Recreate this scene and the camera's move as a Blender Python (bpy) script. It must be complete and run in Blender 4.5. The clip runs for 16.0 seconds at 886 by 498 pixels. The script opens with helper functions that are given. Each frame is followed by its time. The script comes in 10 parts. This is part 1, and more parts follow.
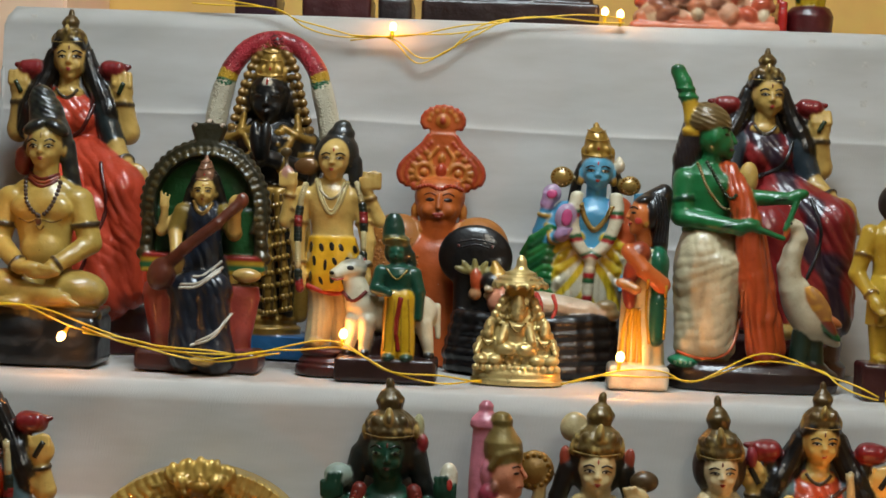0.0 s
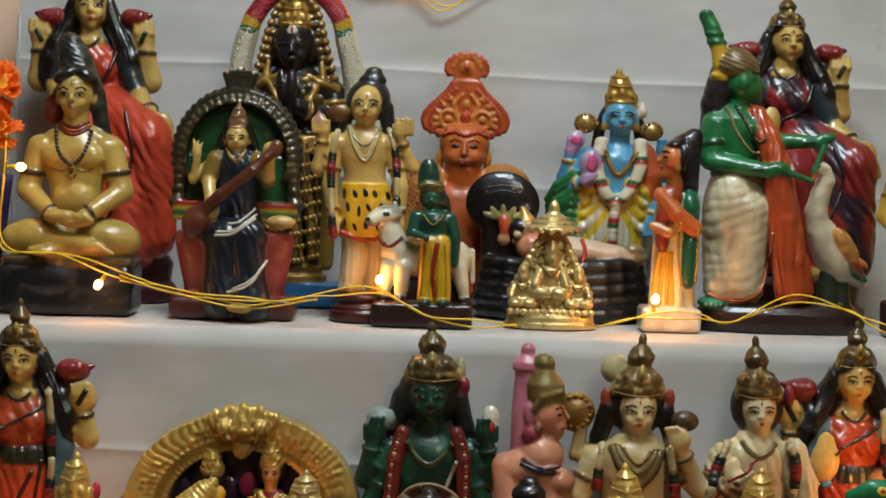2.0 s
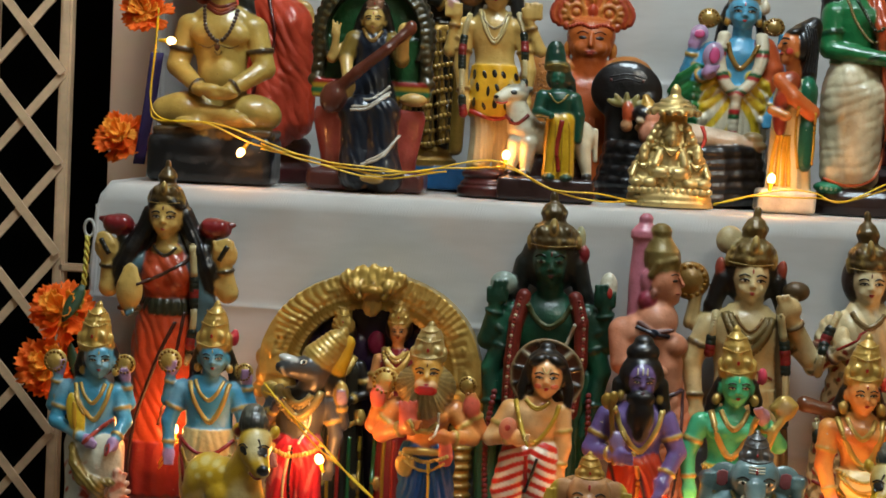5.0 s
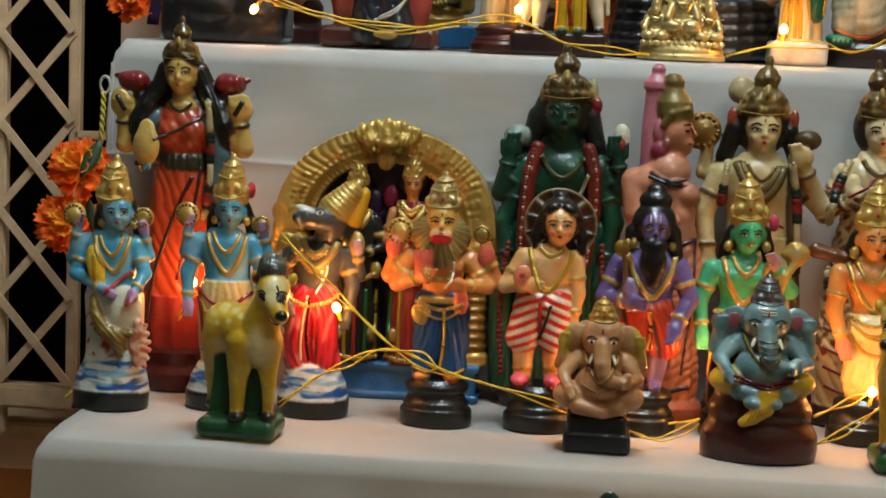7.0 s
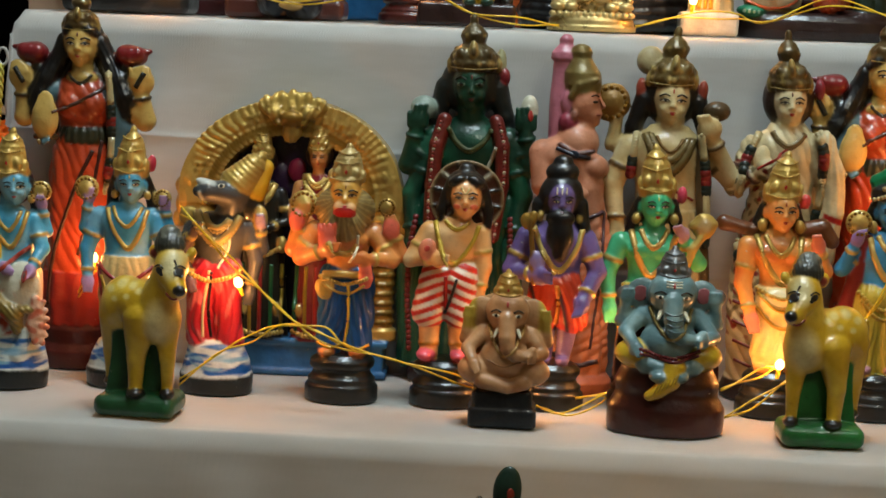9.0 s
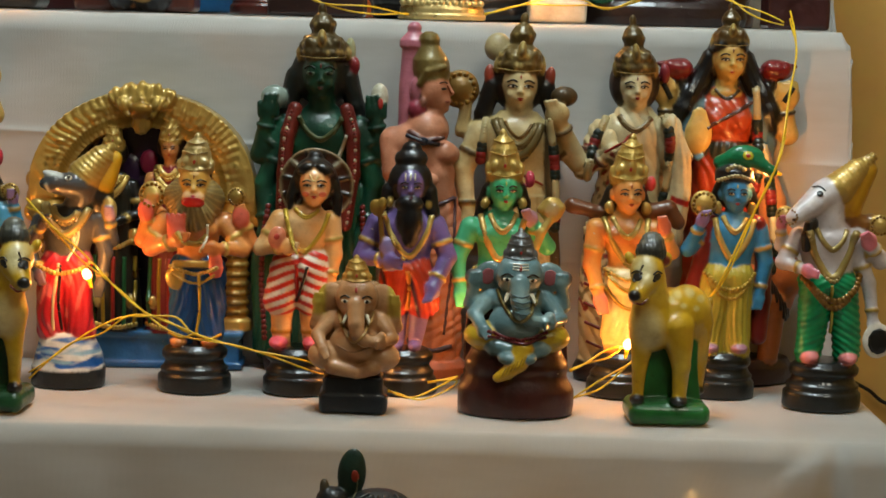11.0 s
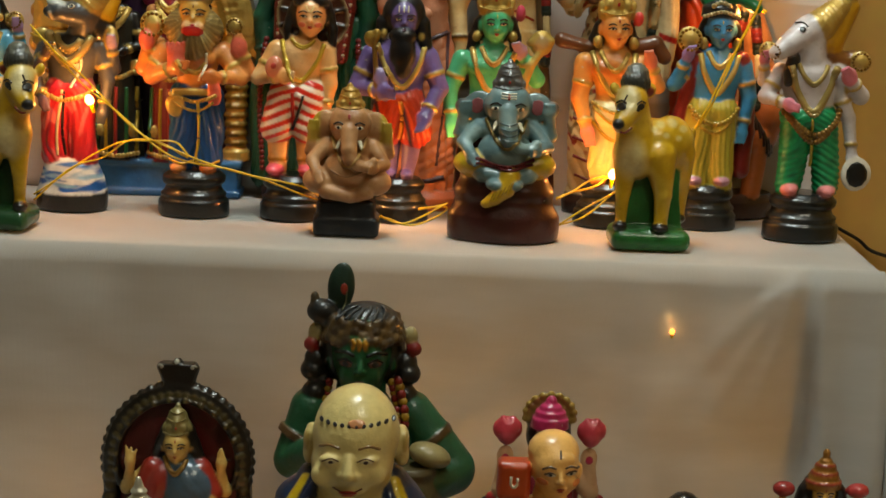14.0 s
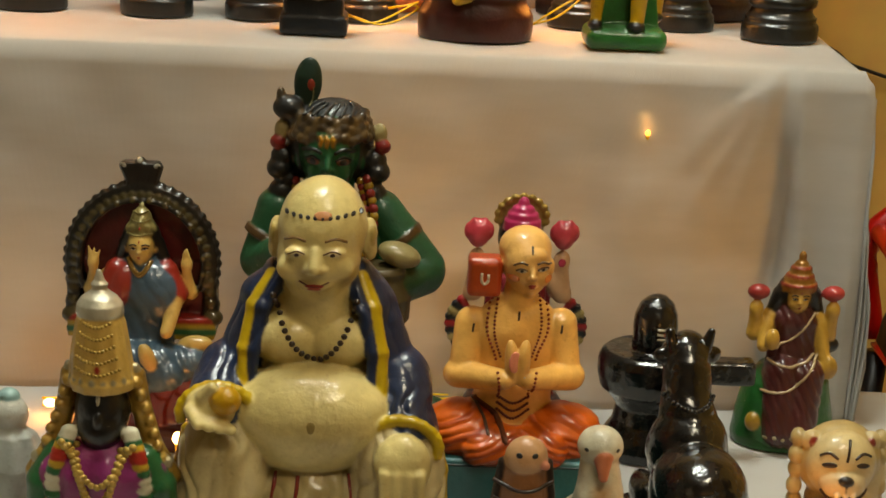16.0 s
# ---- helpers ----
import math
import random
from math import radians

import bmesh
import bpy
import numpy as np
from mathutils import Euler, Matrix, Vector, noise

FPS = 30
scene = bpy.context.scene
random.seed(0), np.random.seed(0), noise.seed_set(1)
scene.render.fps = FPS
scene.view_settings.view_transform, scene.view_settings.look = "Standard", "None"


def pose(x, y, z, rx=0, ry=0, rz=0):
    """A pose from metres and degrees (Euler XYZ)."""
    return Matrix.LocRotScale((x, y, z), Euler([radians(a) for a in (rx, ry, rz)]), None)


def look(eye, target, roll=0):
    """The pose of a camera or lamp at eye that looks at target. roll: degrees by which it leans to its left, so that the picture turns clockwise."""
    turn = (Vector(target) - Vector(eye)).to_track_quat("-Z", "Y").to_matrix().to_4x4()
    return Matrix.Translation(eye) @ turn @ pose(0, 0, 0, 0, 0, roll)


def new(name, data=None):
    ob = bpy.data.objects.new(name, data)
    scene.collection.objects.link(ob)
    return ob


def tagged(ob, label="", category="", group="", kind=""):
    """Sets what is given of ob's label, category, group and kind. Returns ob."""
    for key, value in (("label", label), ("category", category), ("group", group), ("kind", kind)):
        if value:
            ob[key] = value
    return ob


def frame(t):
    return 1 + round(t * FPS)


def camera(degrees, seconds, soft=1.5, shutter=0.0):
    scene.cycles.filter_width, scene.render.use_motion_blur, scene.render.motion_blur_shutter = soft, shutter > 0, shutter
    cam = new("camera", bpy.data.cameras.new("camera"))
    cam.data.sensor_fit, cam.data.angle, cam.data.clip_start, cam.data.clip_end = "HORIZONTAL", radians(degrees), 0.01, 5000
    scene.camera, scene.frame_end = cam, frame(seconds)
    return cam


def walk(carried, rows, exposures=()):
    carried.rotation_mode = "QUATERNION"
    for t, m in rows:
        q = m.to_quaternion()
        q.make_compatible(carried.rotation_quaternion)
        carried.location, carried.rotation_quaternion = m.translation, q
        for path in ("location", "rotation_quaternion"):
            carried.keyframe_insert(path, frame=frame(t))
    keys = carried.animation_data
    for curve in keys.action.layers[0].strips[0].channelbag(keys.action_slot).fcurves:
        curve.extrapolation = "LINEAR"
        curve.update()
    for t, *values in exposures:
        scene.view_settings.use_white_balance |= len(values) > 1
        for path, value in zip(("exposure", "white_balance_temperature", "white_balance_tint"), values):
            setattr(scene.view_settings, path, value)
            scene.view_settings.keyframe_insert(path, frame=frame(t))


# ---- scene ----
cam = camera(28.5, 16.0, soft=1.7)

PATH = [
    (0, (0.632, -1.438, 1.312), (0.546, 0.558, 1.236), 2.1),
    (0.5, (0.618, -1.443, 1.308), (0.52, 0.554, 1.233), 2.2),
    (1, (0.606, -1.446, 1.307), (0.52, 0.551, 1.217), 2.3),
    (1.5, (0.577, -1.447, 1.308), (0.545, 0.55, 1.201), 1.9),
    (2, (0.525, -1.452, 1.295), (0.523, 0.544, 1.175), 1.7),
    (2.5, (0.497, -1.456, 1.3), (0.512, 0.539, 1.17), 1.8),
    (3, (0.487, -1.464, 1.292), (0.492, 0.531, 1.148), 2.0),
    (3.2, (0.493, -1.472, 1.291), (0.456, 0.523, 1.145), 2.3),
    (5.3, (0.547, -1.554, 1.174), (0.394, 0.435, 1.035), 2.8),
    (5.5, (0.553, -1.561, 1.172), (0.399, 0.428, 1.027), 2.7),
    (6, (0.558, -1.572, 1.156), (0.401, 0.414, 0.976), 2.1),
    (6.5, (0.55, -1.568, 1.138), (0.397, 0.412, 0.899), 2.0),
    (7, (0.54, -1.563, 1.136), (0.381, 0.415, 0.883), 2.3),
    (7.5, (0.548, -1.554, 1.137), (0.417, 0.424, 0.877), 2.6),
    (8, (0.552, -1.552, 1.133), (0.446, 0.428, 0.868), 2.6),
    (8.5, (0.564, -1.542, 1.134), (0.47, 0.437, 0.866), 2.5),
    (9, (0.577, -1.536, 1.127), (0.482, 0.443, 0.855), 2.3),
    (9.5, (0.591, -1.531, 1.126), (0.531, 0.449, 0.849), 1.8),
    (10, (0.607, -1.533, 1.131), (0.577, 0.447, 0.854), 1.6),
    (10.2, (0.61, -1.535, 1.129), (0.597, 0.446, 0.856), 1.6),
    (12.3, (0.654, -1.581, 1.092), (0.678, 0.402, 0.831), 1.6),
    (12.5, (0.653, -1.59, 1.091), (0.661, 0.392, 0.826), 1.6),
    (13, (0.651, -1.61, 1.088), (0.653, 0.366, 0.779), 1.8),
    (13.5, (0.653, -1.611, 1.082), (0.652, 0.358, 0.729), 1.9),
    (14, (0.652, -1.607, 1.076), (0.656, 0.353, 0.674), 2.2),
    (14.5, (0.652, -1.598, 1.064), (0.648, 0.352, 0.62), 2.0),
    (15, (0.653, -1.581, 1.053), (0.675, 0.354, 0.547), 2.4),
    (15.5, (0.654, -1.577, 1.045), (0.689, 0.355, 0.528), 2.5),
    (16, (0.658, -1.579, 1.036), (0.697, 0.334, 0.454), 2.5),
]
walk(cam, [(t, look(eye, at, roll)) for t, eye, at, roll in PATH],
     [(0.0, -0.14, 6200, 7), (2.0, -0.18, 6200, 7), (5.0, -0.12, 6050, 4), (8.0, -0.09, 6000, 1), (10.2, -0.12, 6100, 1), (12.5, -0.12, 6550, 0), (14.5, -0.1, 6900, 1), (15.3, 0.08, 7200, 3), (16.0, 0.38, 7550, 4)])

# ---- light ----
world = bpy.data.worlds.new("night")
scene.world = world
world.use_nodes = True
world.node_tree.nodes["Background"].inputs[0].default_value = (0.01, 0.012, 0.02, 1)
world.node_tree.nodes["Background"].inputs[1].default_value = 0.1


def area_lamp(name, at, target, sx, sy, watts, colour):
    data = bpy.data.lights.new(name, "AREA")
    data.shape, data.size, data.size_y = "RECTANGLE", sx, sy
    data.energy, data.color = watts, colour
    ob = new(name, data)
    ob.matrix_world = look(at, target)
    return ob


area_lamp("panel_light_front", (0.58, -0.26, 2.60), (0.50, 0.12, 0.9), 0.58, 0.58, 34, (0.86, 0.96, 1.0))
area_lamp("panel_light_side", (1.25, -1.55, 2.60), (0.8, 0.0, 0.8), 0.58, 0.58, 20, (1.0, 0.88, 0.68))


# ---- materials ----
def srgb(h):
    out = []
    for i in (0, 2, 4):
        c = int(h[i:i + 2], 16) / 255
        out.append(c / 12.92 if c <= 0.04045 else ((c + 0.055) / 1.055) ** 2.4)
    return tuple(out)


def node_material(name):
    mat = bpy.data.materials.new(name)
    mat.use_nodes = True
    nt = mat.node_tree
    return mat, nt, nt.nodes["Principled BSDF"]


def add_noise(nt, scale, detail=4, rough=0.55, stretch=(1, 1, 1)):
    tc = nt.nodes.new("ShaderNodeTexCoord")
    mp = nt.nodes.new("ShaderNodeMapping")
    mp.inputs["Scale"].default_value = stretch
    nz = nt.nodes.new("ShaderNodeTexNoise")
    nz.inputs["Scale"].default_value, nz.inputs["Detail"].default_value = scale, detail
    nz.inputs["Roughness"].default_value = rough
    nt.links.new(tc.outputs["Object"], mp.inputs["Vector"])
    nt.links.new(mp.outputs["Vector"], nz.inputs["Vector"])
    return nz


def ramp(nt, src, a, b, ca, cb):
    r = nt.nodes.new("ShaderNodeValToRGB")
    r.color_ramp.elements[0].position, r.color_ramp.elements[1].position = a, b
    r.color_ramp.elements[0].color, r.color_ramp.elements[1].color = (*ca, 1), (*cb, 1)
    nt.links.new(src, r.inputs[0])
    return r


def mix(nt, mode, fac, a, b):
    m = nt.nodes.new("ShaderNodeMixRGB")
    m.blend_type = mode
    for sock, v in zip(m.inputs, (fac, a, b)):
        if isinstance(v, (int, float)):
            sock.default_value = v
        elif isinstance(v, tuple):
            sock.default_value = (*v, 1)
        else:
            nt.links.new(v, sock)
    return m


def add_bump(nt, bsdf, src, strength, dist):
    b = nt.nodes.new("ShaderNodeBump")
    b.inputs["Strength"].default_value, b.inputs["Distance"].default_value = strength, dist
    nt.links.new(src, b.inputs["Height"])
    nt.links.new(b.outputs[0], bsdf.inputs["Normal"])


def plain(name, hexcol, rough=0.5, metal=0.0, scale=30, vary=0.25, bump=0.2, stretch=(1, 1, 1), dist=0.001):
    mat, nt, p = node_material(name)
    c = srgb(hexcol)
    n1, n2 = add_noise(nt, scale, 5, 0.6, stretch), add_noise(nt, scale * 7, 3)
    r1 = ramp(nt, n1.outputs[0], 0.3, 0.7, tuple(v * (1 - vary) for v in c), tuple(min(1, v * (1 + vary * 0.5)) for v in c))
    m = mix(nt, "OVERLAY", 0.12, r1.outputs[0], n2.outputs["Color"])
    nt.links.new(m.outputs[0], p.inputs["Base Color"])
    p.inputs["Roughness"].default_value, p.inputs["Metallic"].default_value = rough, metal
    add_bump(nt, p, n2.outputs[0], bump, dist)
    return mat


# hand-painted plaster: colour from the paint layer, its alpha tells how metallic the paint is
def painted(name, rough, coat, vary):
    mat, nt, p = node_material(name)
    at = nt.nodes.new("ShaderNodeAttribute")
    at.attribute_name = "paint"
    n1, n2, n3, n4, n5 = add_noise(nt, 38, 5, 0.6), add_noise(nt, 420, 3), add_noise(nt, 130, 6, 0.7), add_noise(nt, 85, 3, 0.5), add_noise(nt, 17, 3)
    r1 = ramp(nt, n1.outputs[0], 0.3, 0.68, (1 - vary, 1 - 1.05 * vary, 1 - 1.15 * vary), (1.0, 1.0, 1.0))
    r3 = ramp(nt, n3.outputs[0], 0.57, 0.72, (1, 1, 1), (0.55, 0.47, 0.39))
    r5 = ramp(nt, n5.outputs[0], 0.36, 0.64, (0.82, 0.80, 0.78), (1.12, 1.12, 1.1))
    a = mix(nt, "MULTIPLY", 1.0, at.outputs["Color"], r1.outputs[0])
    b = mix(nt, "MULTIPLY", 0.5, a.outputs[0], r3.outputs[0])
    c = mix(nt, "MULTIPLY", 1.0, b.outputs[0], r5.outputs[0])
    # thin, rubbed paint shows the chalky plaster below in small flecks
    fleck = ramp(nt, n3.outputs[0], 0.27, 0.31, (1, 1, 1), (0, 0, 0))
    d = mix(nt, "MIX", fleck.outputs[0], c.outputs[0], (0.42, 0.38, 0.31))
    nt.links.new(d.outputs[0], p.inputs["Base Color"])
    nt.links.new(at.outputs["Alpha"], p.inputs["Metallic"])
    rr = ramp(nt, n1.outputs[0], 0.25, 0.75, (rough - 0.1,) * 3, (rough + 0.14,) * 3)
    nt.links.new(rr.outputs[0], p.inputs["Roughness"])
    p.inputs["Coat Weight"].default_value, p.inputs["Coat Roughness"].default_value = coat, 0.06
    p.inputs["Specular IOR Level"].default_value = 0.3
    fine = mix(nt, "MIX", 0.5, n2.outputs["Color"], n3.outputs["Color"])
    add_bump(nt, p, fine.outputs[0], 0.35, 0.0009)
    # the uneven run of the varnish breaks up the highlights
    bump = [n for n in nt.nodes if n.type == "BUMP"][0]
    broad = nt.nodes.new("ShaderNodeBump")
    broad.inputs["Strength"].default_value, broad.inputs["Distance"].default_value = 0.45, 0.0028
    nt.links.new(n4.outputs[0], broad.inputs["Height"])
    nt.links.new(broad.outputs[0], bump.inputs["Normal"])
    nt.links.new(bump.outputs[0], p.inputs["Coat Normal"])
    return mat


M_GLOSS = painted("glossy_enamel_paint", 0.4, 0.5, 0.3)
M_SATIN = painted("satin_poster_paint", 0.46, 0.3, 0.34)
M_METAL = painted("cast_metal", 0.3, 0.0, 0.25)
M_STONE = painted("polished_black_stone", 0.24, 0.9, 0.2)


def cloth_material(name, thin):
    mat, nt, p = node_material(name)
    n1 = add_noise(nt, 4, 4, 0.6, (0.7, 0.7, 2.8))
    n2 = add_noise(nt, 14, 5, 0.6, (0.8, 0.8, 3.2))
    r1 = ramp(nt, n1.outputs[0], 0.3, 0.7, srgb("adaba6"), srgb("c0beba"))
    r2 = ramp(nt, n2.outputs[0], 0.35, 0.65, (0.9, 0.88, 0.85), (1, 1, 1))
    m = mix(nt, "MULTIPLY", 0.6, r1.outputs[0], r2.outputs[0])
    nt.links.new(m.outputs[0], p.inputs["Base Color"])
    p.inputs["Roughness"].default_value = 0.88
    p.inputs["Sheen Weight"].default_value = 0.25
    wv = nt.nodes.new("ShaderNodeTexWave")
    wv.inputs["Scale"].default_value, wv.inputs["Distortion"].default_value = 420, 1.5
    s = mix(nt, "MIX", 0.35, n2.outputs["Color"], wv.outputs["Color"])
    add_bump(nt, p, s.outputs[0], 0.25, 0.0012)
    # soft rumples from lying folded
    n3 = add_noise(nt, 7, 3, 0.5, (1.0, 1.0, 1.6))
    n3.inputs["Distortion"].default_value = 0.3
    broad = nt.nodes.new("ShaderNodeBump")
    broad.inputs["Strength"].default_value, broad.inputs["Distance"].default_value = 0.2, 0.012
    nt.links.new(n3.outputs[0], broad.inputs["Height"])
    nt.links.new(broad.outputs[0], [n for n in nt.nodes if n.type == "BUMP"][0].inputs["Normal"])
    tr = nt.nodes.new("ShaderNodeBsdfTranslucent")
    tr.inputs["Color"].default_value = (0.62, 0.55, 0.40, 1)
    mx = nt.nodes.new("ShaderNodeMixShader")
    mx.inputs[0].default_value = thin
    nt.links.new(p.outputs[0], mx.inputs[1])
    nt.links.new(tr.outputs[0], mx.inputs[2])
    nt.links.new(mx.outputs[0], nt.nodes["Material Output"].inputs["Surface"])
    return mat


M_CLOTH = cloth_material("white_cotton_cloth", 0.16)
M_THIN_CLOTH = cloth_material("thin_white_cotton_cloth", 0.34)
M_WALL_YELLOW = plain("yellow_distemper_wall", "cfa558", 0.85, scale=3.5, vary=0.16, bump=0.3)
M_WALL_CREAM = plain("cream_distemper_wall", "a59d8a", 0.85, scale=3.5, vary=0.14, bump=0.3)
M_WALL_PEACH = plain("peach_painted_jamb", "e2bc9e", 0.7, scale=4, vary=0.12)
M_DADO = plain("orange_brown_dado_paint", "b0672c", 0.6, scale=5, vary=0.2)
M_CEILING = plain("white_ceiling_paint", "e6e2d8", 0.9, scale=3, vary=0.06)
M_FLOOR = plain("mosaic_floor", "6e5340", 0.5, scale=60, vary=0.4)
M_GATE = plain("cream_gate_paint", "d8b690", 0.45, scale=25, vary=0.25)
# near-black, so the darkness beyond the doorway lies in the colour
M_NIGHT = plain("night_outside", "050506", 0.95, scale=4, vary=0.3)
M_WOOD = plain("table_wood", "6a4a30", 0.6, scale=12, vary=0.35, stretch=(1, 8, 8))
M_WIRE = plain("yellow_pvc_wire", "e0b818", 0.38, scale=90, vary=0.2)
M_BLACK = plain("black_rubber", "101012", 0.4, scale=40, vary=0.3)
M_RED = plain("red_plastic", "b0120e", 0.3, scale=20, vary=0.15)
M_MARIGOLD = plain("marigold_petal", "ff7a10", 0.75, scale=150, vary=0.12)
M_MARIGOLD2 = plain("marigold_heart", "ffb030", 0.75, scale=150, vary=0.12)


def see_through(mat, colour, share):
    """Let part of the light through a thin petal."""
    nt = mat.node_tree
    out, body = nt.nodes["Material Output"], [n for n in nt.nodes if n.type == "BSDF_PRINCIPLED"][0]
    tr, mx = nt.nodes.new("ShaderNodeBsdfTranslucent"), nt.nodes.new("ShaderNodeMixShader")
    tr.inputs["Color"].default_value = (*colour, 1)
    mx.inputs[0].default_value = share
    nt.links.new(body.outputs[0], mx.inputs[1])
    nt.links.new(tr.outputs[0], mx.inputs[2])
    nt.links.new(mx.outputs[0], out.inputs["Surface"])


see_through(M_MARIGOLD, (1.0, 0.24, 0.01), 0.42)
see_through(M_MARIGOLD2, (1.0, 0.40, 0.02), 0.42)
M_LEAF = plain("artificial_leaf", "1c3c1e", 0.55, scale=80, vary=0.35)
M_WOVEN = plain("woven_square_thread", "bdb8ae", 0.8, scale=300, vary=0.2)
M_PURPLE = plain("purple_cloth", "2c1c4e", 0.8, scale=60, vary=0.3)
M_CREAM_ROPE = plain("cotton_cord", "bcb24c", 0.85, scale=200, vary=0.3)


def glow(name, colour, strength):
    mat, nt, p = node_material(name)
    p.inputs["Base Color"].default_value = (*colour, 1)
    p.inputs["Emission Color"].default_value = (*colour, 1)
    p.inputs["Emission Strength"].default_value = strength
    return mat


M_BULB = glow("lit_bulb", (1.0, 0.5, 0.16), 12)
M_BULB_DIM = glow("dim_bulb", (1.0, 0.3, 0.05), 3.5)
M_TUBE = glow("lit_pane", (0.93, 0.97, 1.0), 6)


# ---- mesh helpers ----
def part(name, bm, material, parent=None, label="", smooth=False):
    me = bpy.data.meshes.new(name)
    bm.to_mesh(me)
    bm.free()
    if material:
        me.materials.append(material)
    if smooth:
        me.polygons.foreach_set("use_smooth", [True] * len(me.polygons))
    ob = new(name, me)
    if parent is not None:
        ob.parent = parent
        ob.matrix_parent_inverse = Matrix.Translation(-parent.location)
    if label:
        ob["label"] = label
    return ob


def bm_box(x0, x1, y0, y1, z0, z1, bevel=0.0, bm=None):
    bm = bm or bmesh.new()
    got = bmesh.ops.create_cube(bm, size=1)["verts"]
    for v in got:
        v.co = Vector(((x0 + x1) / 2 + v.co.x * (x1 - x0), (y0 + y1) / 2 + v.co.y * (y1 - y0), (z0 + z1) / 2 + v.co.z * (z1 - z0)))
    if bevel:
        edges = list({e for v in got for e in v.link_edges})
        bmesh.ops.bevel(bm, geom=edges, offset=bevel, segments=2, affect="EDGES")
    return bm


def bm_tube(points, r, sides=8, bm=None, closed=False):
    """A round tube along points, each (x, y, z)."""
    bm = bm or bmesh.new()
    pts = [Vector(p) for p in points]
    n = len(pts)
    rings = []
    for i, p in enumerate(pts):
        a, b = pts[max(i - 1, 0)], pts[min(i + 1, n - 1)]
        if closed:
            a, b = pts[i - 1], pts[(i + 1) % n]
        t = (b - a).normalized()
        side = t.cross(Vector((0, 0, 1)))
        if side.length < 0.1:
            side = t.cross(Vector((0, 1, 0)))
        side.normalize()
        up = side.cross(t)
        rad = r[i] if isinstance(r, (list, tuple)) else r
        rings.append([bm.verts.new(p + rad * (math.cos(2 * math.pi * j / sides) * side + math.sin(2 * math.pi * j / sides) * up)) for j in range(sides)])
    for i in range(n if closed else n - 1):
        q, s = rings[i], rings[(i + 1) % n]
        for j in range(sides):
            bm.faces.new((q[j], q[(j + 1) % sides], s[(j + 1) % sides], s[j]))
    if not closed:
        bm.faces.new(rings[0][::-1])
        bm.faces.new(rings[-1])
    return bm


def spline(points, per=8):
    """A smooth line through points."""
    p = [Vector(q) for q in points]
    p = [p[0] * 2 - p[1]] + p + [p[-1] * 2 - p[-2]]
    out = []
    for i in range(1, len(p) - 2):
        a, b, c, d = p[i - 1], p[i], p[i + 1], p[i + 2]
        for s in range(per):
            t = s / per
            out.append(0.5 * ((2 * b) + (c - a) * t + (2 * a - 5 * b + 4 * c - d) * t * t + (3 * b - a - 3 * c + d) * t ** 3))
    out.append(p[-2])
    return out


# ---- figurine sculptor: soft forms fused into one skin, painted point by point ----
PAINT = {}


def paint(c):
    if c not in PAINT:
        h, _, m = c.partition("*")
        r, g, b = srgb(h)
        PAINT[c] = (0.9 * r, 0.89 * g, 0.8 * b, float(m or 0))
    return PAINT[c]


GOLD, BRASS, DARKGOLD = "c6a65a*.45", "c9a455*.9", "86622a*.5"
BALL_V, BALL_F = [], []
for i in range(1, 5):
    for j in range(8):
        a, b = math.pi * i / 5, 2 * math.pi * j / 8
        BALL_V.append((math.sin(a) * math.cos(b), math.cos(a), math.sin(a) * math.sin(b)))
BALL_V += [(0, 1, 0), (0, -1, 0)]
for i in range(3):
    for j in range(8):
        BALL_F.append((i * 8 + j, i * 8 + (j + 1) % 8, (i + 1) * 8 + (j + 1) % 8, (i + 1) * 8 + j))
for j in range(8):
    BALL_F += [(32, (j + 1) % 8, j), (33, 24 + j, 24 + (j + 1) % 8)]
BALL_V = np.array(BALL_V)


FINE = 0.72


def ripple(u, v, w, size, seed=0.0):
    """Soft wandering values between about -1 and 1."""
    a, b, c = u / size, v / size, w / size
    return 0.5 * (np.sin(1.7 * a + 2.1 * np.sin(1.1 * b + seed) + seed) + np.sin(1.9 * b + 1.8 * np.sin(1.3 * c + 0.8 * a + 2 * seed) + 1.3 * seed))


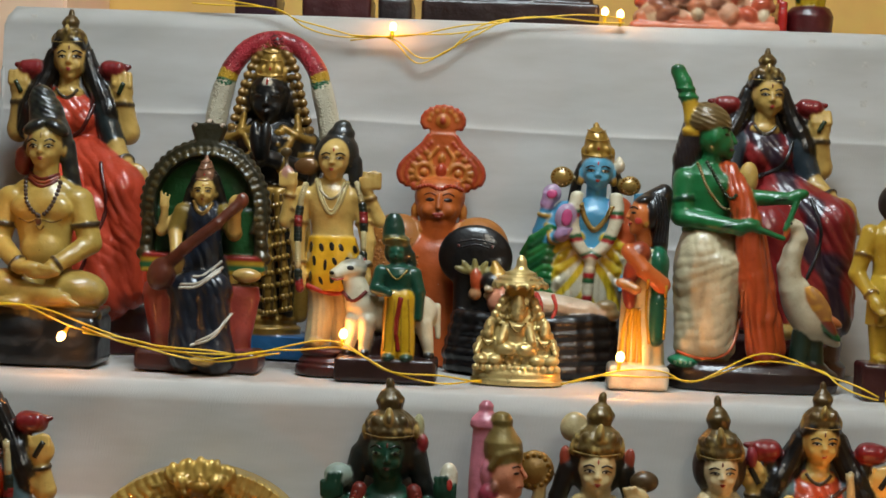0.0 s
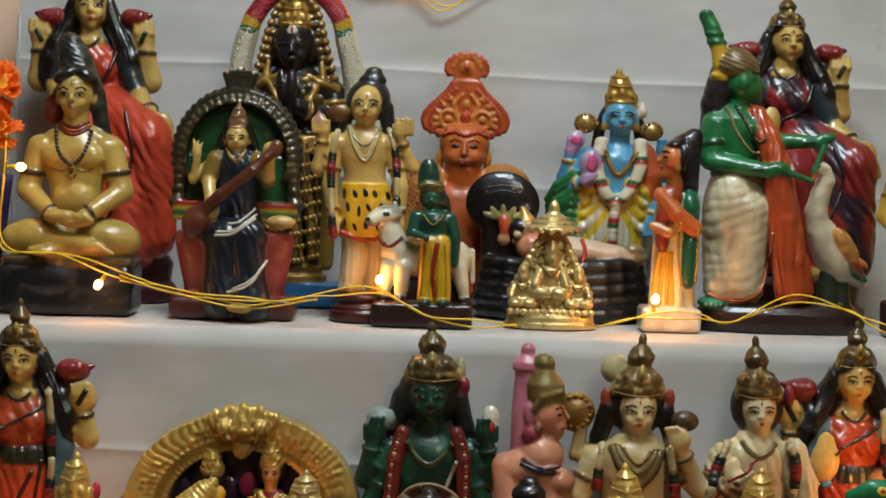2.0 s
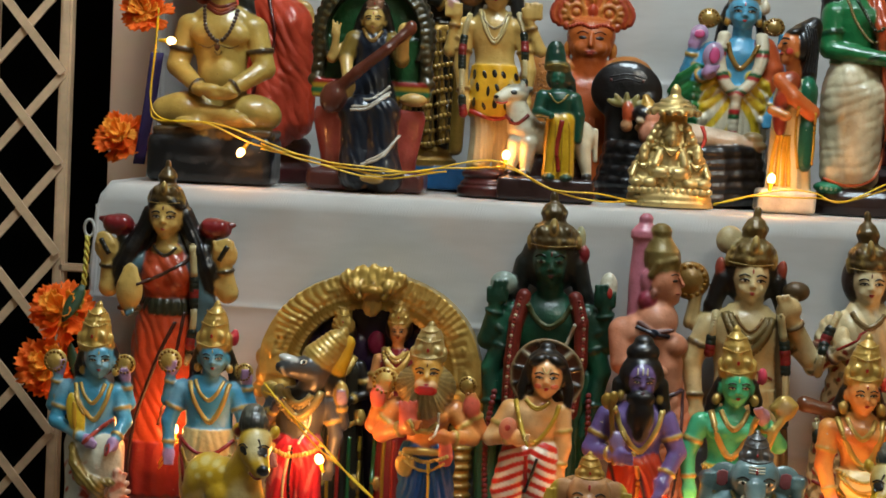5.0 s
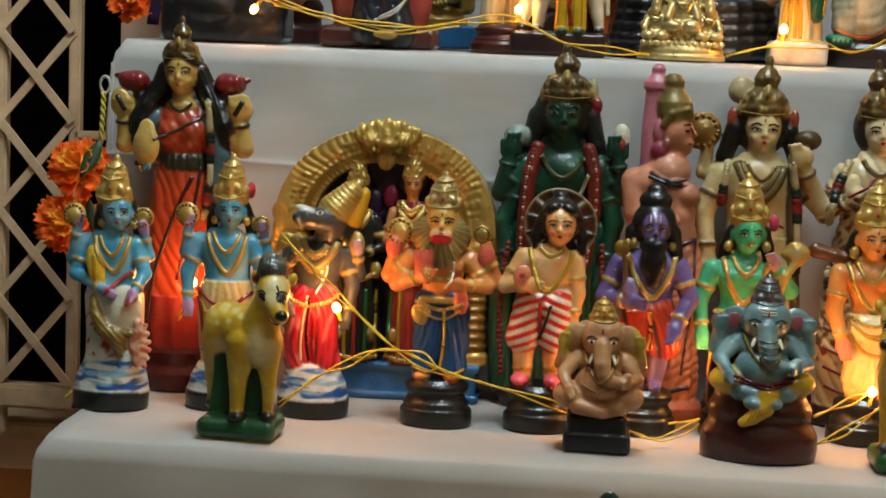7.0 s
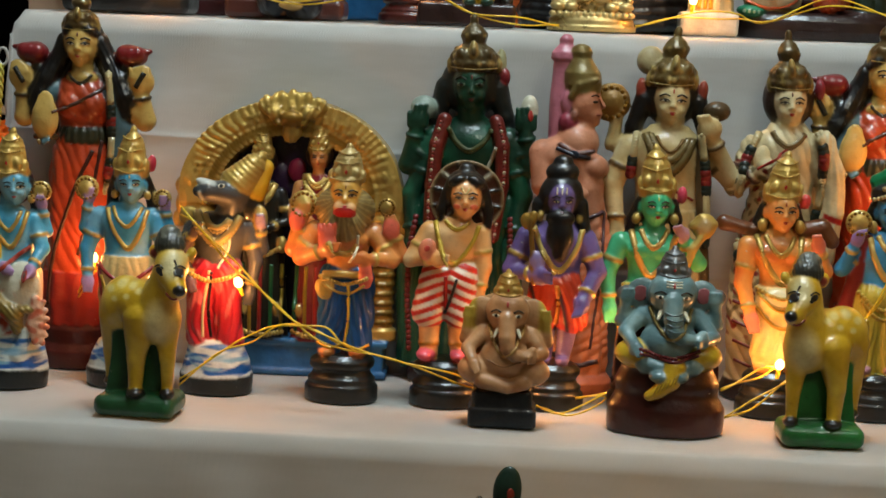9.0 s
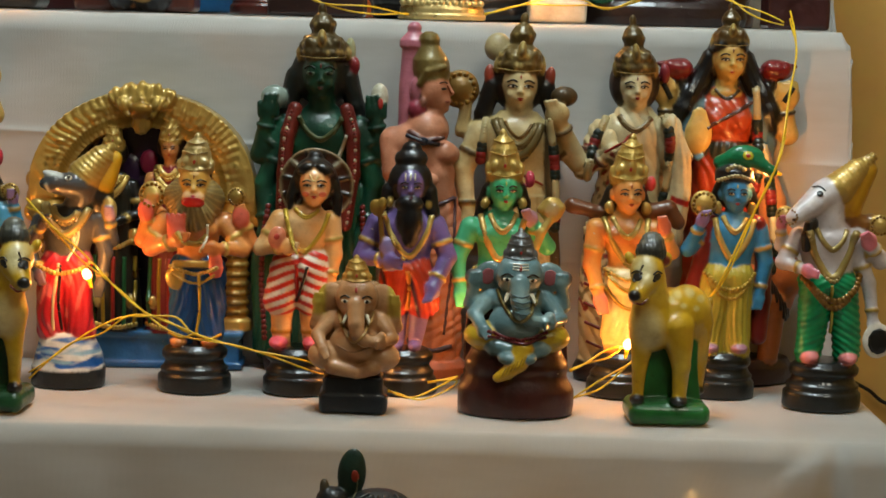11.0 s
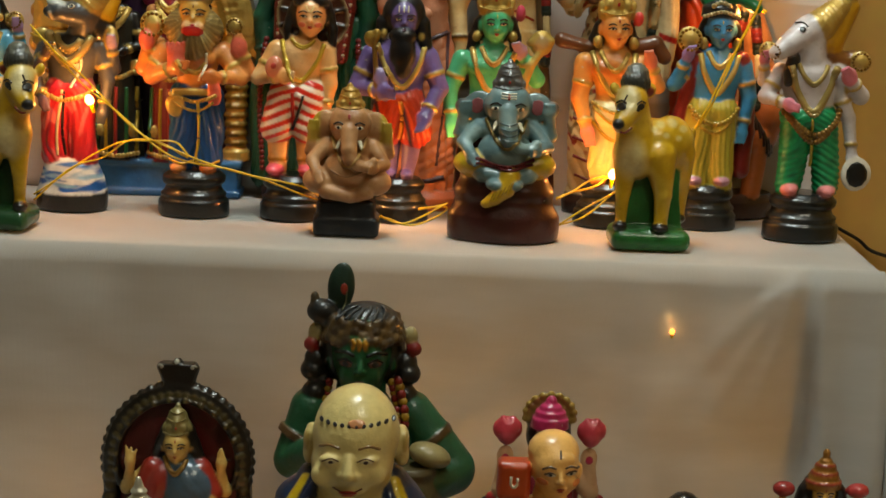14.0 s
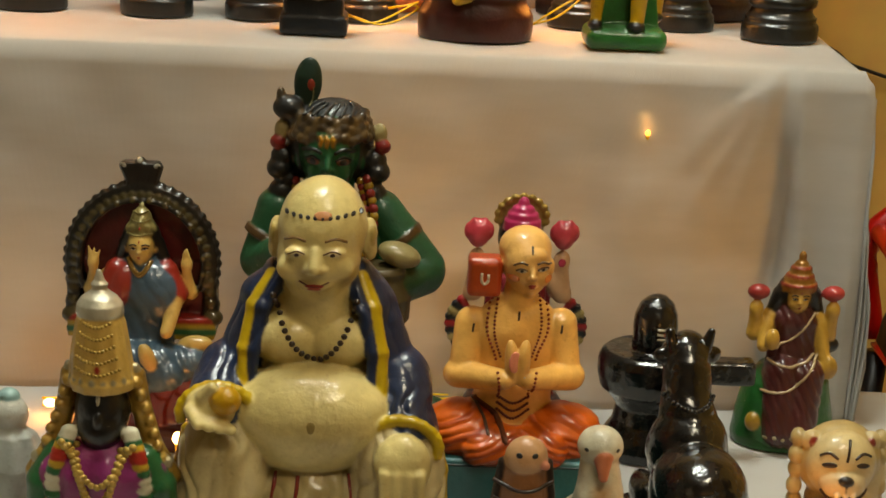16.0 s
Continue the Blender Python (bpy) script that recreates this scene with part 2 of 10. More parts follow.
class Doll:
    """One figurine. Local units of k metres: u to its left-hand side as seen from the front, v up, w to the front."""

    def __init__(self, name, x, y, z, k, label, category="figurine", group="", rz=0, res=3.6, mat=None, blend=4.0, vs=1.0, sway=0.0):
        self.name, self.place, self.k, self.res, self.mat, self.blend = name, (x, y, z, rz), k, res * FINE, mat or M_GLOSS, blend
        self.tags = (label, category, group)
        self.soft, self.marks, self.vs, self.sway = [], [], vs, sway
        self.folds, self.washes = [], []

    # soft forms
    def e(self, col, u, v, w, ru, rv, rw, tilt=0):
        """An egg."""
        c, r, t = np.array([u, w, v], float), np.array([ru, rw, rv], float), radians(tilt)
        ext = np.array([math.hypot(ru * math.cos(t), rv * math.sin(t)), rw, math.hypot(ru * math.sin(t), rv * math.cos(t))])

        def f(x, y, z):
            x, y, z = x - u, y - w, z - v
            if t:
                x, z = x * math.cos(t) + z * math.sin(t), z * math.cos(t) - x * math.sin(t)
            k0 = np.sqrt((x / ru) ** 2 + (y / rw) ** 2 + (z / rv) ** 2)
            k1 = np.sqrt((x / ru ** 2) ** 2 + (y / rw ** 2) ** 2 + (z / rv ** 2) ** 2) + 1e-9
            return k0 * (k0 - 1) / k1
        self.soft.append((col, c - ext, c + ext, f))
        return self

    def c(self, col, p, q, r1, r2=None, band=True):
        """A tapered limb from p to q, each (u, v, w)."""
        r2 = r1 if r2 is None else r2
        a, b = np.array([p[0], p[2], p[1]], float), np.array([q[0], q[2], q[1]], float)
        ba, m = b - a, max(r1, r2)
        l2 = ba @ ba + 1e-9
        if band and l2 < (0.6 * m) ** 2:
            return self.cuff(col, (a + b) / 2, ba / math.sqrt(l2), m * 1.07, max(2.6, 0.16 * m))

        def f(x, y, z):
            h = np.clip(((x - a[0]) * ba[0] + (y - a[1]) * ba[1] + (z - a[2]) * ba[2]) / l2, 0, 1)
            return np.sqrt((x - a[0] - h * ba[0]) ** 2 + (y - a[1] - h * ba[1]) ** 2 + (z - a[2] - h * ba[2]) ** 2) - (r1 + (r2 - r1) * h)
        self.soft.append((col, np.minimum(a, b) - m, np.maximum(a, b) + m, f))
        return self

    def cuff(self, col, mid, axis, r, half):
        """A band round a limb."""
        def f(x, y, z):
            x, y, z = x - mid[0], y - mid[1], z - mid[2]
            h = x * axis[0] + y * axis[1] + z * axis[2]
            rho = np.sqrt(np.maximum(x * x + y * y + z * z - h * h, 0))
            return np.maximum(np.abs(h) - half, rho - r)
        self.soft.append((col, mid - r, mid + r, f))
        return self

    def hoop(self, col, u, v, w, big, half, thick, sq=1.0, low=-1e3):
        """A flat arch band facing the front, cut off below low; half: half its width."""
        out = big + half

        def f(x, y, z):
            rho = np.sqrt((x - u) ** 2 + ((z - v) / sq) ** 2)
            return np.maximum(np.maximum(np.abs(rho - big) - half, np.abs(y - w) - thick), low - z)
        self.soft.append((col, np.array([u - out, w - thick, max(low, v - out * sq)]), np.array([u + out, w + thick, v + out * sq]), f))
        return self

    def slab(self, col, u, w, prof, thick, lean=0.0):
        """A flat upright shape facing the front: prof of (v, half width)."""
        vs, rs = np.array([p[0] for p in prof], float), np.array([p[1] for p in prof], float)
        m = rs.max() + abs(lean) * (vs[-1] - vs[0])

        def f(x, y, z):
            side = (np.abs(x - u - lean * (z - vs[0])) - np.interp(z, vs, rs)) * 0.8
            return np.maximum(np.maximum(side, np.abs(y - w) - thick), np.maximum(vs[0] - z, z - vs[-1]))
        self.soft.append((col, np.array([u - m, w - thick, vs[0]]), np.array([u + m, w + thick, vs[-1]]), f))
        return self

    def path(self, col, pts, r1, r2=None):
        """A bent limb through pts."""
        r2 = r1 if r2 is None else r2
        n = len(pts) - 1
        for i in range(n):
            self.c(col, pts[i], pts[i + 1], r1 + (r2 - r1) * i / n, r1 + (r2 - r1) * (i + 1) / n, band=False)
        return self

    def l(self, col, u, w, prof, sq=1.0, fold=0.0, n=0, ph=0.0, lean=0.0, twist=0.0):
        """A turned form about an upright axis: prof of (v, radius); sq: depth over width; fold: depth of n pleats."""
        vs, rs = np.array([p[0] for p in prof], float), np.array([p[1] for p in prof], float)
        if sq <= 0.7 and vs[-1] - vs[0] > 90 and len(vs) > 3:
            # bodies: round off the corners of the outline
            fine = np.arange(vs[0], vs[-1] + 1, 2.0)
            pad = np.pad(np.interp(fine, vs, rs), 7, mode="edge")
            vs, rs = fine, np.convolve(pad, np.ones(15) / 15, "valid")
        m = rs.max() * (1 + abs(fold)) + abs(lean) * (vs[-1] - vs[0])

        def f(x, y, z):
            x, y = x - u - lean * (z - vs[0]), (y - w) / sq
            r = np.interp(z, vs, rs)
            if n:
                r = r * (1 + fold * np.sin(n * np.arctan2(x, y) + ph + twist * z))
            side = (np.sqrt(x * x + y * y) - r) * min(1.0, sq) * 0.9
            return np.maximum(side, np.maximum(vs[0] - z, z - vs[-1]))
        self.soft.append((col, np.array([u - m, w - m * sq, vs[0]]), np.array([u + m, w + m * sq, vs[-1]]), f))
        return self

    def b(self, col, u, v, w, hu, hv, hw, rd=4, turn=0):
        """A rounded block; turn: degrees about the front axis."""
        t = radians(turn)
        ext = np.array([abs(hu * math.cos(t)) + abs(hv * math.sin(t)), hw, abs(hu * math.sin(t)) + abs(hv * math.cos(t))])
        c = np.array([u, w, v], float)

        def f(x, y, z):
            x, y, z = x - u, y - w, z - v
            if t:
                x, z = x * math.cos(t) + z * math.sin(t), z * math.cos(t) - x * math.sin(t)
            a, b, d = np.abs(x) - hu + rd, np.abs(y) - hw + rd, np.abs(z) - hv + rd
            return np.sqrt(np.maximum(a, 0) ** 2 + np.maximum(b, 0) ** 2 + np.maximum(d, 0) ** 2) + np.minimum(np.maximum(a, np.maximum(b, d)), 0) - rd
        self.soft.append((col, c - ext, c + ext, f))
        return self

    def ring(self, col, u, v, w, big, small, sq=1.0, a0=0, a1=360, face="front", n=14):
        """A hoop, or an arc of it, facing the front or lying flat."""
        pts = []
        for i in range(n + 1):
            a = radians(a0 + (a1 - a0) * i / n)
            x, y = big * math.cos(a), big * sq * math.sin(a)
            pts.append((u + x, v + y, w) if face == "front" else (u + x, v, w + y))
        return self.path(col, pts, small)

    # crisp painted marks and beads that lie on the front of the skin
    def m(self, col, u, v, ru, rv, lift=0.6, tilt=0):
        self.marks.append(("m", col, u, v, ru, rv, lift, tilt))
        return self

    def s(self, col, r, *pts, lift=0.4):
        self.marks.append(("s", col, r, pts, lift))
        return self

    def beads(self, col, r, *pts, step=2.0, lift=0.5):
        cols = col if isinstance(col, tuple) else (col,)
        self.marks.append(("b", cols, r, pts, lift, step))
        return self

    def drape(self, cols, along, wl, amp, warp=0.8, seed=0.0, zone=None):
        """Folds in the cloth of these colours: ridges across the direction along, wl apart; along may be a function of u, v, w."""
        self.folds.append((cols if isinstance(cols, tuple) else (cols,), along, wl, amp, warp, seed, zone))
        return self

    def wash(self, on, col, mask):
        """A second coat of paint over the colours on (None: over all), laid where mask(u, v, w) tells, 0 to 1."""
        self.washes.append((on if isinstance(on, tuple) or on is None else (on,), col, mask))
        return self

    def _front(self, u, v):
        i, j = int(round((u - self.lo[0]) / self.res)), int(round((v - self.lo[2]) / self.res))
        if not (0 <= i < self.F.shape[0] and 0 <= j < self.F.shape[2]):
            return None
        col = self.F[i, :, j]
        neg = np.nonzero(col < 0)[0]
        if not len(neg):
            return None
        a = neg[-1]
        if a + 1 >= len(col):
            return self.lo[1] + a * self.res
        return self.lo[1] + (a + col[a] / (col[a] - col[a + 1])) * self.res

    def _surf(self, u, v):
        got = [g for g in (self._front(u + a, v + b) for a in (-2, 2) for b in (-2, 2)) if g is not None]
        return max(got) if got else None

    def _ball(self, col, u, v, w, ru, rv, rw, gu=0.0, gv=0.0, tilt=0.0):
        n = sum(len(x) for x in self.V)
        p = BALL_V * (ru, rv, rw)
        t = radians(tilt)
        x, y = p[:, 0] * math.cos(t) - p[:, 1] * math.sin(t), p[:, 0] * math.sin(t) + p[:, 1] * math.cos(t)
        self.V.append(np.stack([u + x, w + p[:, 2] + gu * x + gv * y, v + y], 1))
        self.C.append(np.tile(paint(col), (len(p), 1)))
        self.Q += [tuple(n + i for i in f) for f in BALL_F]

    def done(self):
        res, lo = self.res, np.min([s[1] for s in self.soft], 0)
        hi = np.max([s[2] for s in self.soft], 0)
        pad = 3 * res
        lo, hi = lo - pad, hi + pad
        lo[2] = max(lo[2], -2.5 * res)
        n = np.ceil((hi - lo) / res).astype(int) + 1
        self.lo = lo
        F = np.full(n, 1e3, np.float32)
        D = np.full(n, 1e3, np.float32)
        K = np.zeros(n, np.int16)
        ax = [lo[i] + res * np.arange(n[i]) for i in range(3)]
        kb = self.blend
        cols = []
        for col, a, b, f in self.soft:
            if col not in cols:
                cols.append(col)
            i0 = np.maximum(((a - lo - kb - 2 * res) / res).astype(int), 0)
            i1 = np.minimum(np.ceil((b - lo + kb + 2 * res) / res).astype(int) + 1, n)
            sl = tuple(slice(i0[i], i1[i]) for i in range(3))
            X, Y, Z = ax[0][sl[0], None, None], ax[1][None, sl[1], None], ax[2][None, None, sl[2]]
            d = np.broadcast_to(f(X, Y, Z), tuple(i1 - i0)).astype(np.float32)
            g = F[sl]
            h = np.maximum(kb - np.abs(g - d), 0) / kb
            F[sl] = np.minimum(g, d) - h * h * kb * 0.25
            near = d < D[sl]
            D[sl] = np.where(near, d, D[sl])
            K[sl] = np.where(near, cols.index(col), K[sl])
        # the foot is cut flat
        F = np.maximum(F, (-ax[2])[None, None, :]).astype(np.float32)
        self.F = F
        S = F < 0
        corner = [(i, j, k) for i in (0, 1) for j in (0, 1) for k in (0, 1)]
        cnt = sum(S[i:n[0] - 1 + i, j:n[1] - 1 + j, k:n[2] - 1 + k].astype(np.int8) for i, j, k in corner)
        cell = np.argwhere((cnt > 0) & (cnt < 8))
        idx = np.full(np.array(n) - 1, -1, np.int32)
        idx[tuple(cell.T)] = np.arange(len(cell))
        vals = [F[tuple((cell + c).T)] for c in corner]
        P, W = np.zeros((len(cell), 3)), np.zeros(len(cell))
        for a in range(8):
            for b in range(a + 1, 8):
                ca, cb = np.array(corner[a]), np.array(corner[b])
                if np.abs(ca - cb).sum() != 1:
                    continue
                cross = (vals[a] < 0) != (vals[b] < 0)
                t = np.where(cross, vals[a] / np.where(cross, vals[a] - vals[b], 1), 0)
                P += np.where(cross[:, None], ca + t[:, None] * (cb - ca), 0)
                W += cross
        P = lo + res * (cell + P / W[:, None])
        P[:, 2] = np.maximum(P[:, 2], 0)
        table = np.array([paint(c) for c in cols])
        col = sum(table[K[tuple((cell + c).T)]] for c in corner) / 8
        if self.folds or self.washes:
            grad = np.stack([sum((1 if c[i] else -1) * vals[j] for j, c in enumerate(corner)) for i in range(3)], 1)
            grad /= np.linalg.norm(grad, axis=1)[:, None] + 1e-9
            kind = np.stack([K[tuple((cell + c).T)] for c in corner], 1)
            u, w, v = P[:, 0].copy(), P[:, 1].copy(), P[:, 2].copy()

            def share(names):
                got = [cols.index(c) for c in names if c in cols]
                return np.isin(kind, got).mean(1)
            for on, to, mask in self.washes:
                f = np.clip(np.broadcast_to(mask(u, v, w), u.shape), 0, 1) * (1.0 if on is None else share(on))
                col = col * (1 - f[:, None]) + np.array(paint(to)) * f[:, None]
            for on, along, wl, amp, warp, seed, zone in self.folds:
                ph = along(u, v, w) if callable(along) else u * along[0] + v * along[1] + w * along[2]
                ph = math.pi * ph / wl + warp * ripple(u, v, w, 42, seed) + 0.35 * warp * ripple(u, v, w, 19, seed + 3)
                depth = amp * (np.abs(np.sin(ph)) - 0.62) * (0.7 + 0.3 * ripple(u, v, w, 60, seed + 5)) * share(on)
                if zone:
                    depth = depth * np.clip(zone(u, v, w), 0, 1)
                P = P + grad * depth[:, None]
            P[:, 2] = np.maximum(P[:, 2], 0)
        quads = []
        for a in range(3):
            o1, o2 = (a + 1) % 3, (a + 2) % 3
            sl0, sl1 = [slice(1, -1)] * 3, [slice(1, -1)] * 3
            sl0[a], sl1[a] = slice(0, -1), slice(1, None)
            s0, s1 = S[tuple(sl0)], S[tuple(sl1)]
            for flip in (False, True):
                at = np.argwhere((s0 & ~s1) if not flip else (~s0 & s1))
                at[:, [o1, o2]] += 1
                d1, d2 = np.zeros(3, int), np.zeros(3, int)
                d1[o1], d2[o2] = 1, 1
                q = [idx[tuple((at - s).T)] for s in (d1 + d2, d2, 0 * d1, d1)]
                quads.append(np.stack(q if not flip else q[::-1], 1))
        quads = np.concatenate(quads)
        self.V, self.C, self.Q = [P], [col], []
        for mk in self.marks:
            if mk[0] == "m":
                _, c, u, v, ru, rv, lift, tilt = mk
                w = self._surf(u, v)
                if w is None:
                    continue
                e = 3.5
                l, r, t, b = (self._front(u - e, v), self._front(u + e, v), self._front(u, v + e), self._front(u, v - e))
                gu = 0 if None in (l, r) else max(-1.5, min(1.5, (r - l) / (2 * e)))
                gv = 0 if None in (t, b) else max(-1.5, min(1.5, (t - b) / (2 * e)))
                self._ball(c, u, v, w - 0.8, ru, rv, 0.9 + lift * 0.8, gu, gv, tilt)
            else:
                pts = [Vector((p[0], p[1], 0)) for p in mk[3]]
                line = spline(pts, 10) if len(pts) > 1 else pts
                # even steps
                even, step = [line[0]], (mk[5] * mk[2] if mk[0] == "b" else max(2.5, 1.2 * mk[2]))
                left = step
                for p, q in zip(line[:-1], line[1:]):
                    d = (q - p).length
                    while left < d:
                        p = p + (q - p) * (left / d)
                        d -= left
                        left = step
                        even.append(p)
                    left -= d
                ws = [self._surf(p.x, p.y) for p in even]
                good = [(p, w) for p, w in zip(even, ws) if w is not None]
                if len(good) < 2:
                    continue
                if mk[0] == "b":
                    for i, (p, w) in enumerate(good):
                        self._ball(mk[1][i % len(mk[1])], p.x, p.y, w - 0.25 * mk[2] + mk[4] * mk[2] * 0.2, mk[2], mk[2], mk[2] * 0.8)
                    continue
                w = np.array([g[1] for g in good])
                for _ in range(2):
                    w = np.convolve(np.r_[w[0], w, w[-1]], (0.25, 0.5, 0.25), "valid")
                bm = bm_tube([(p.x, ww - 0.62 * mk[2] + mk[4] * mk[2] * 0.22, p.y) for (p, _), ww in zip(good, w)], mk[2], 6)
                base = sum(len(x) for x in self.V)
                bm.verts.index_update()
                self.V.append(np.array([v.co[:] for v in bm.verts]))
                self.C.append(np.tile(paint(mk[1]), (len(bm.verts), 1)))
                self.Q += [tuple(base + v.index for v in f.verts) for f in bm.faces]
                bm.free()
        V, Cc = np.concatenate(self.V), np.concatenate(self.C)
        # hand-made unevenness and a slight sway
        rnd = random.Random(len(V) + int(1e4 * self.place[0]))
        for size, amp in ((95, 1.8), (38, 0.7), (15, 0.28)):
            ph = [rnd.uniform(0, 6.28) for _ in range(6)]
            a, b, c = V[:, 0] / size, V[:, 1] / size, V[:, 2] / size
            up = np.clip(V[:, 2] / 60, 0, 1)
            V = V + np.stack([amp * up * np.sin(c + ph[0] + 0.6 * np.sin(b + ph[1])), amp * up * np.sin(a + c * 0.7 + ph[2]), 0.6 * amp * up * np.sin(a * 1.2 + ph[4] + 0.5 * b)], 1)
        if self.sway:
            f = np.clip((V[:, 2] - 60) / (V[:, 2].max() - 60), 0, 1)
            V[:, 0] += self.sway * np.sin(2 * np.pi * f ** 0.9)
        x, y, z, rz = self.place
        k = self.k
        co = np.stack([V[:, 0] * k, -V[:, 1] * k, V[:, 2] * k * self.vs], 1)
        me = bpy.data.meshes.new(self.name)
        loops = np.concatenate([quads[:, ::-1].ravel(), np.array([i for q in self.Q for i in q[::-1]], int)]).astype(np.int32)
        sizes = np.concatenate([np.full(len(quads), 4), np.array([len(q) for q in self.Q], int)]).astype(np.int32)
        me.vertices.add(len(co))
        me.vertices.foreach_set("co", co.astype(np.float32).ravel())
        me.loops.add(len(loops))
        me.loops.foreach_set("vertex_index", loops)
        me.polygons.add(len(sizes))
        me.polygons.foreach_set("loop_start", np.concatenate([[0], np.cumsum(sizes)[:-1]]).astype(np.int32))
        me.polygons.foreach_set("loop_total", sizes)
        me.polygons.foreach_set("use_smooth", np.ones(len(sizes), bool))
        me.update(calc_edges=True)
        at = me.attributes.new("paint", "FLOAT_COLOR", "POINT")
        at.data.foreach_set("color", Cc.astype(np.float32).ravel())
        me.materials.append(self.mat)
        ob = new(self.name, me)
        ob.location, ob.rotation_euler = (x, y, z), (0, 0, radians(rz))
        tagged(ob, *self.tags)
        self.F = None
        return ob


# ---- room ----
def wall(name, label, material, *boxes):
    bm = bmesh.new()
    for b in boxes:
        bm_box(*b, bm=bm)
    return tagged(part(name, bm, material), label, "wall", kind="structure")


Z_LOW, Z_MID, Z_HIGH, Z_TOP = 0.42, 0.75, 1.11, 1.50
tagged(part("floor", bm_box(-1.6, 3.0, -3.2, 2.2, -0.1, 0.0), M_FLOOR), "worn brown mosaic floor of the room", "floor", kind="structure")
tagged(part("ceiling", bm_box(-1.6, 3.0, -3.2, 2.2, 2.7, 2.8), M_CEILING), "plain white painted ceiling", "ceiling", kind="structure")
wall("wall_north", "yellow painted wall behind the steps", M_WALL_YELLOW, (-0.02, 3.0, 0.95, 1.07, 0.0, 2.7), (-1.6, -0.02, 0.95, 1.07, 2.15, 2.7), (-1.6, -1.2, 0.95, 1.07, 0.0, 2.15))
wall("wall_east", "yellow painted side wall", M_WALL_YELLOW, (2.4, 2.52, -3.2, 0.95, 0.0, 2.7))
wall("wall_west", "cream painted side wall", M_WALL_CREAM, (-1.6, -1.5, -3.2, 0.95, 0.0, 2.7))
wall("wall_south", "cream painted wall facing the steps", M_WALL_CREAM, (-1.6, 3.0, -3.2, -3.1, 0.0, 2.7))
# added black panels stand in for the darkness beyond the gate
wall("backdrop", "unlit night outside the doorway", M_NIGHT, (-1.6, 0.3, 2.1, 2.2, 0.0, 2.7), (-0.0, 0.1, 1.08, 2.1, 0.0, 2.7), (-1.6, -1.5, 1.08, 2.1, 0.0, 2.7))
tagged(part("trim", bm_box(-0.082, 0.06, 0.715, 0.945, 0.0, 2.16, 0.004), M_WALL_PEACH), "peach painted jamb of the doorway", "door jamb", kind="structure")


wall("doorway_wall", "peach painted low wall under the doorway", M_WALL_PEACH, (-1.2, -0.082, 0.76, 0.93, 0.50, 0.548))
wall("doorway_dado", "orange-brown painted band along the foot of the low wall", M_DADO, (-1.2, -0.082, 0.757, 0.93, 0.0, 0.50))
tagged(part("sill", bm_box(-1.2, -0.082, 0.735, 0.94, 0.548, 0.572, 0.004), M_GATE), "cream painted sill under the folding gate", "sill", kind="structure")


# ---- folding gate in the doorway ----
def gate():
    y, z1 = 0.72, 2.1
    root = tagged(new("folding_gate"), "cream painted iron folding gate with crossed flat bars", "gate")
    root.location = (-0.6, y, 0.0)
    posts = [-0.142 - 0.10 * i for i in range(11)]
    for x in posts:
        part("post", bm_box(x - 0.008, x + 0.008, y - 0.01, y + 0.01, 0.56, z1, 0.003), M_GATE, root)
    for i in range(10):
        xa, xb = posts[i], posts[i + 1]
        n, step = 12, 0.119
        for j in range(n):
            za = 0.634 + j * step
            for s in (0, 1):
                a, b = (za, za + step) if s == 0 else (za + step, za)
                bm = bm_box(-0.5, 0.5, -0.002, 0.002, -0.0055, 0.0055)
                ln = math.hypot(xb - xa, step)
                turn = Matrix.Translation(((xa + xb) / 2, y - 0.016 + 0.005 * s, (a + b) / 2)) @ Matrix.Rotation(-math.atan2(b - a, xb - xa), 4, "Y") @ Matrix.Diagonal((ln, 1, 1, 1))
                bmesh.ops.transform(bm, matrix=turn, verts=bm.verts)
                part("lattice_bar", bm, M_GATE, root)
    part("link_bar", bm_box(-0.142, -0.09, y - 0.01, y + 0.002, 0.968, 0.979, 0.002), M_GATE, root)
    for z in (0.615, z1):
        part("rail", bm_box(-1.2, -0.11, y - 0.018, y + 0.018, z - 0.016, z + 0.016, 0.004), M_GATE, root)


gate()


# ---- the stepped stand under its cloth ----
def table(x0, x1, y0, y1, z):
    root = tagged(new("step_table"), "wooden table hidden under the white cloth", "table", "steps of the display")
    root.location = ((x0 + x1) / 2, (y0 + y1) / 2, 0)
    part("tabletop", bm_box(x0, x1, y0, y1, z - 0.03, z - 0.005, 0.004), M_WOOD, root)
    for x in (x0 + 0.04, x1 - 0.04):
        for y in (y0 + 0.04, y1 - 0.04):
            part("leg", bm_box(x - 0.02, x + 0.02, y - 0.02, y + 0.02, 0, z - 0.03, 0.003), M_WOOD, root)


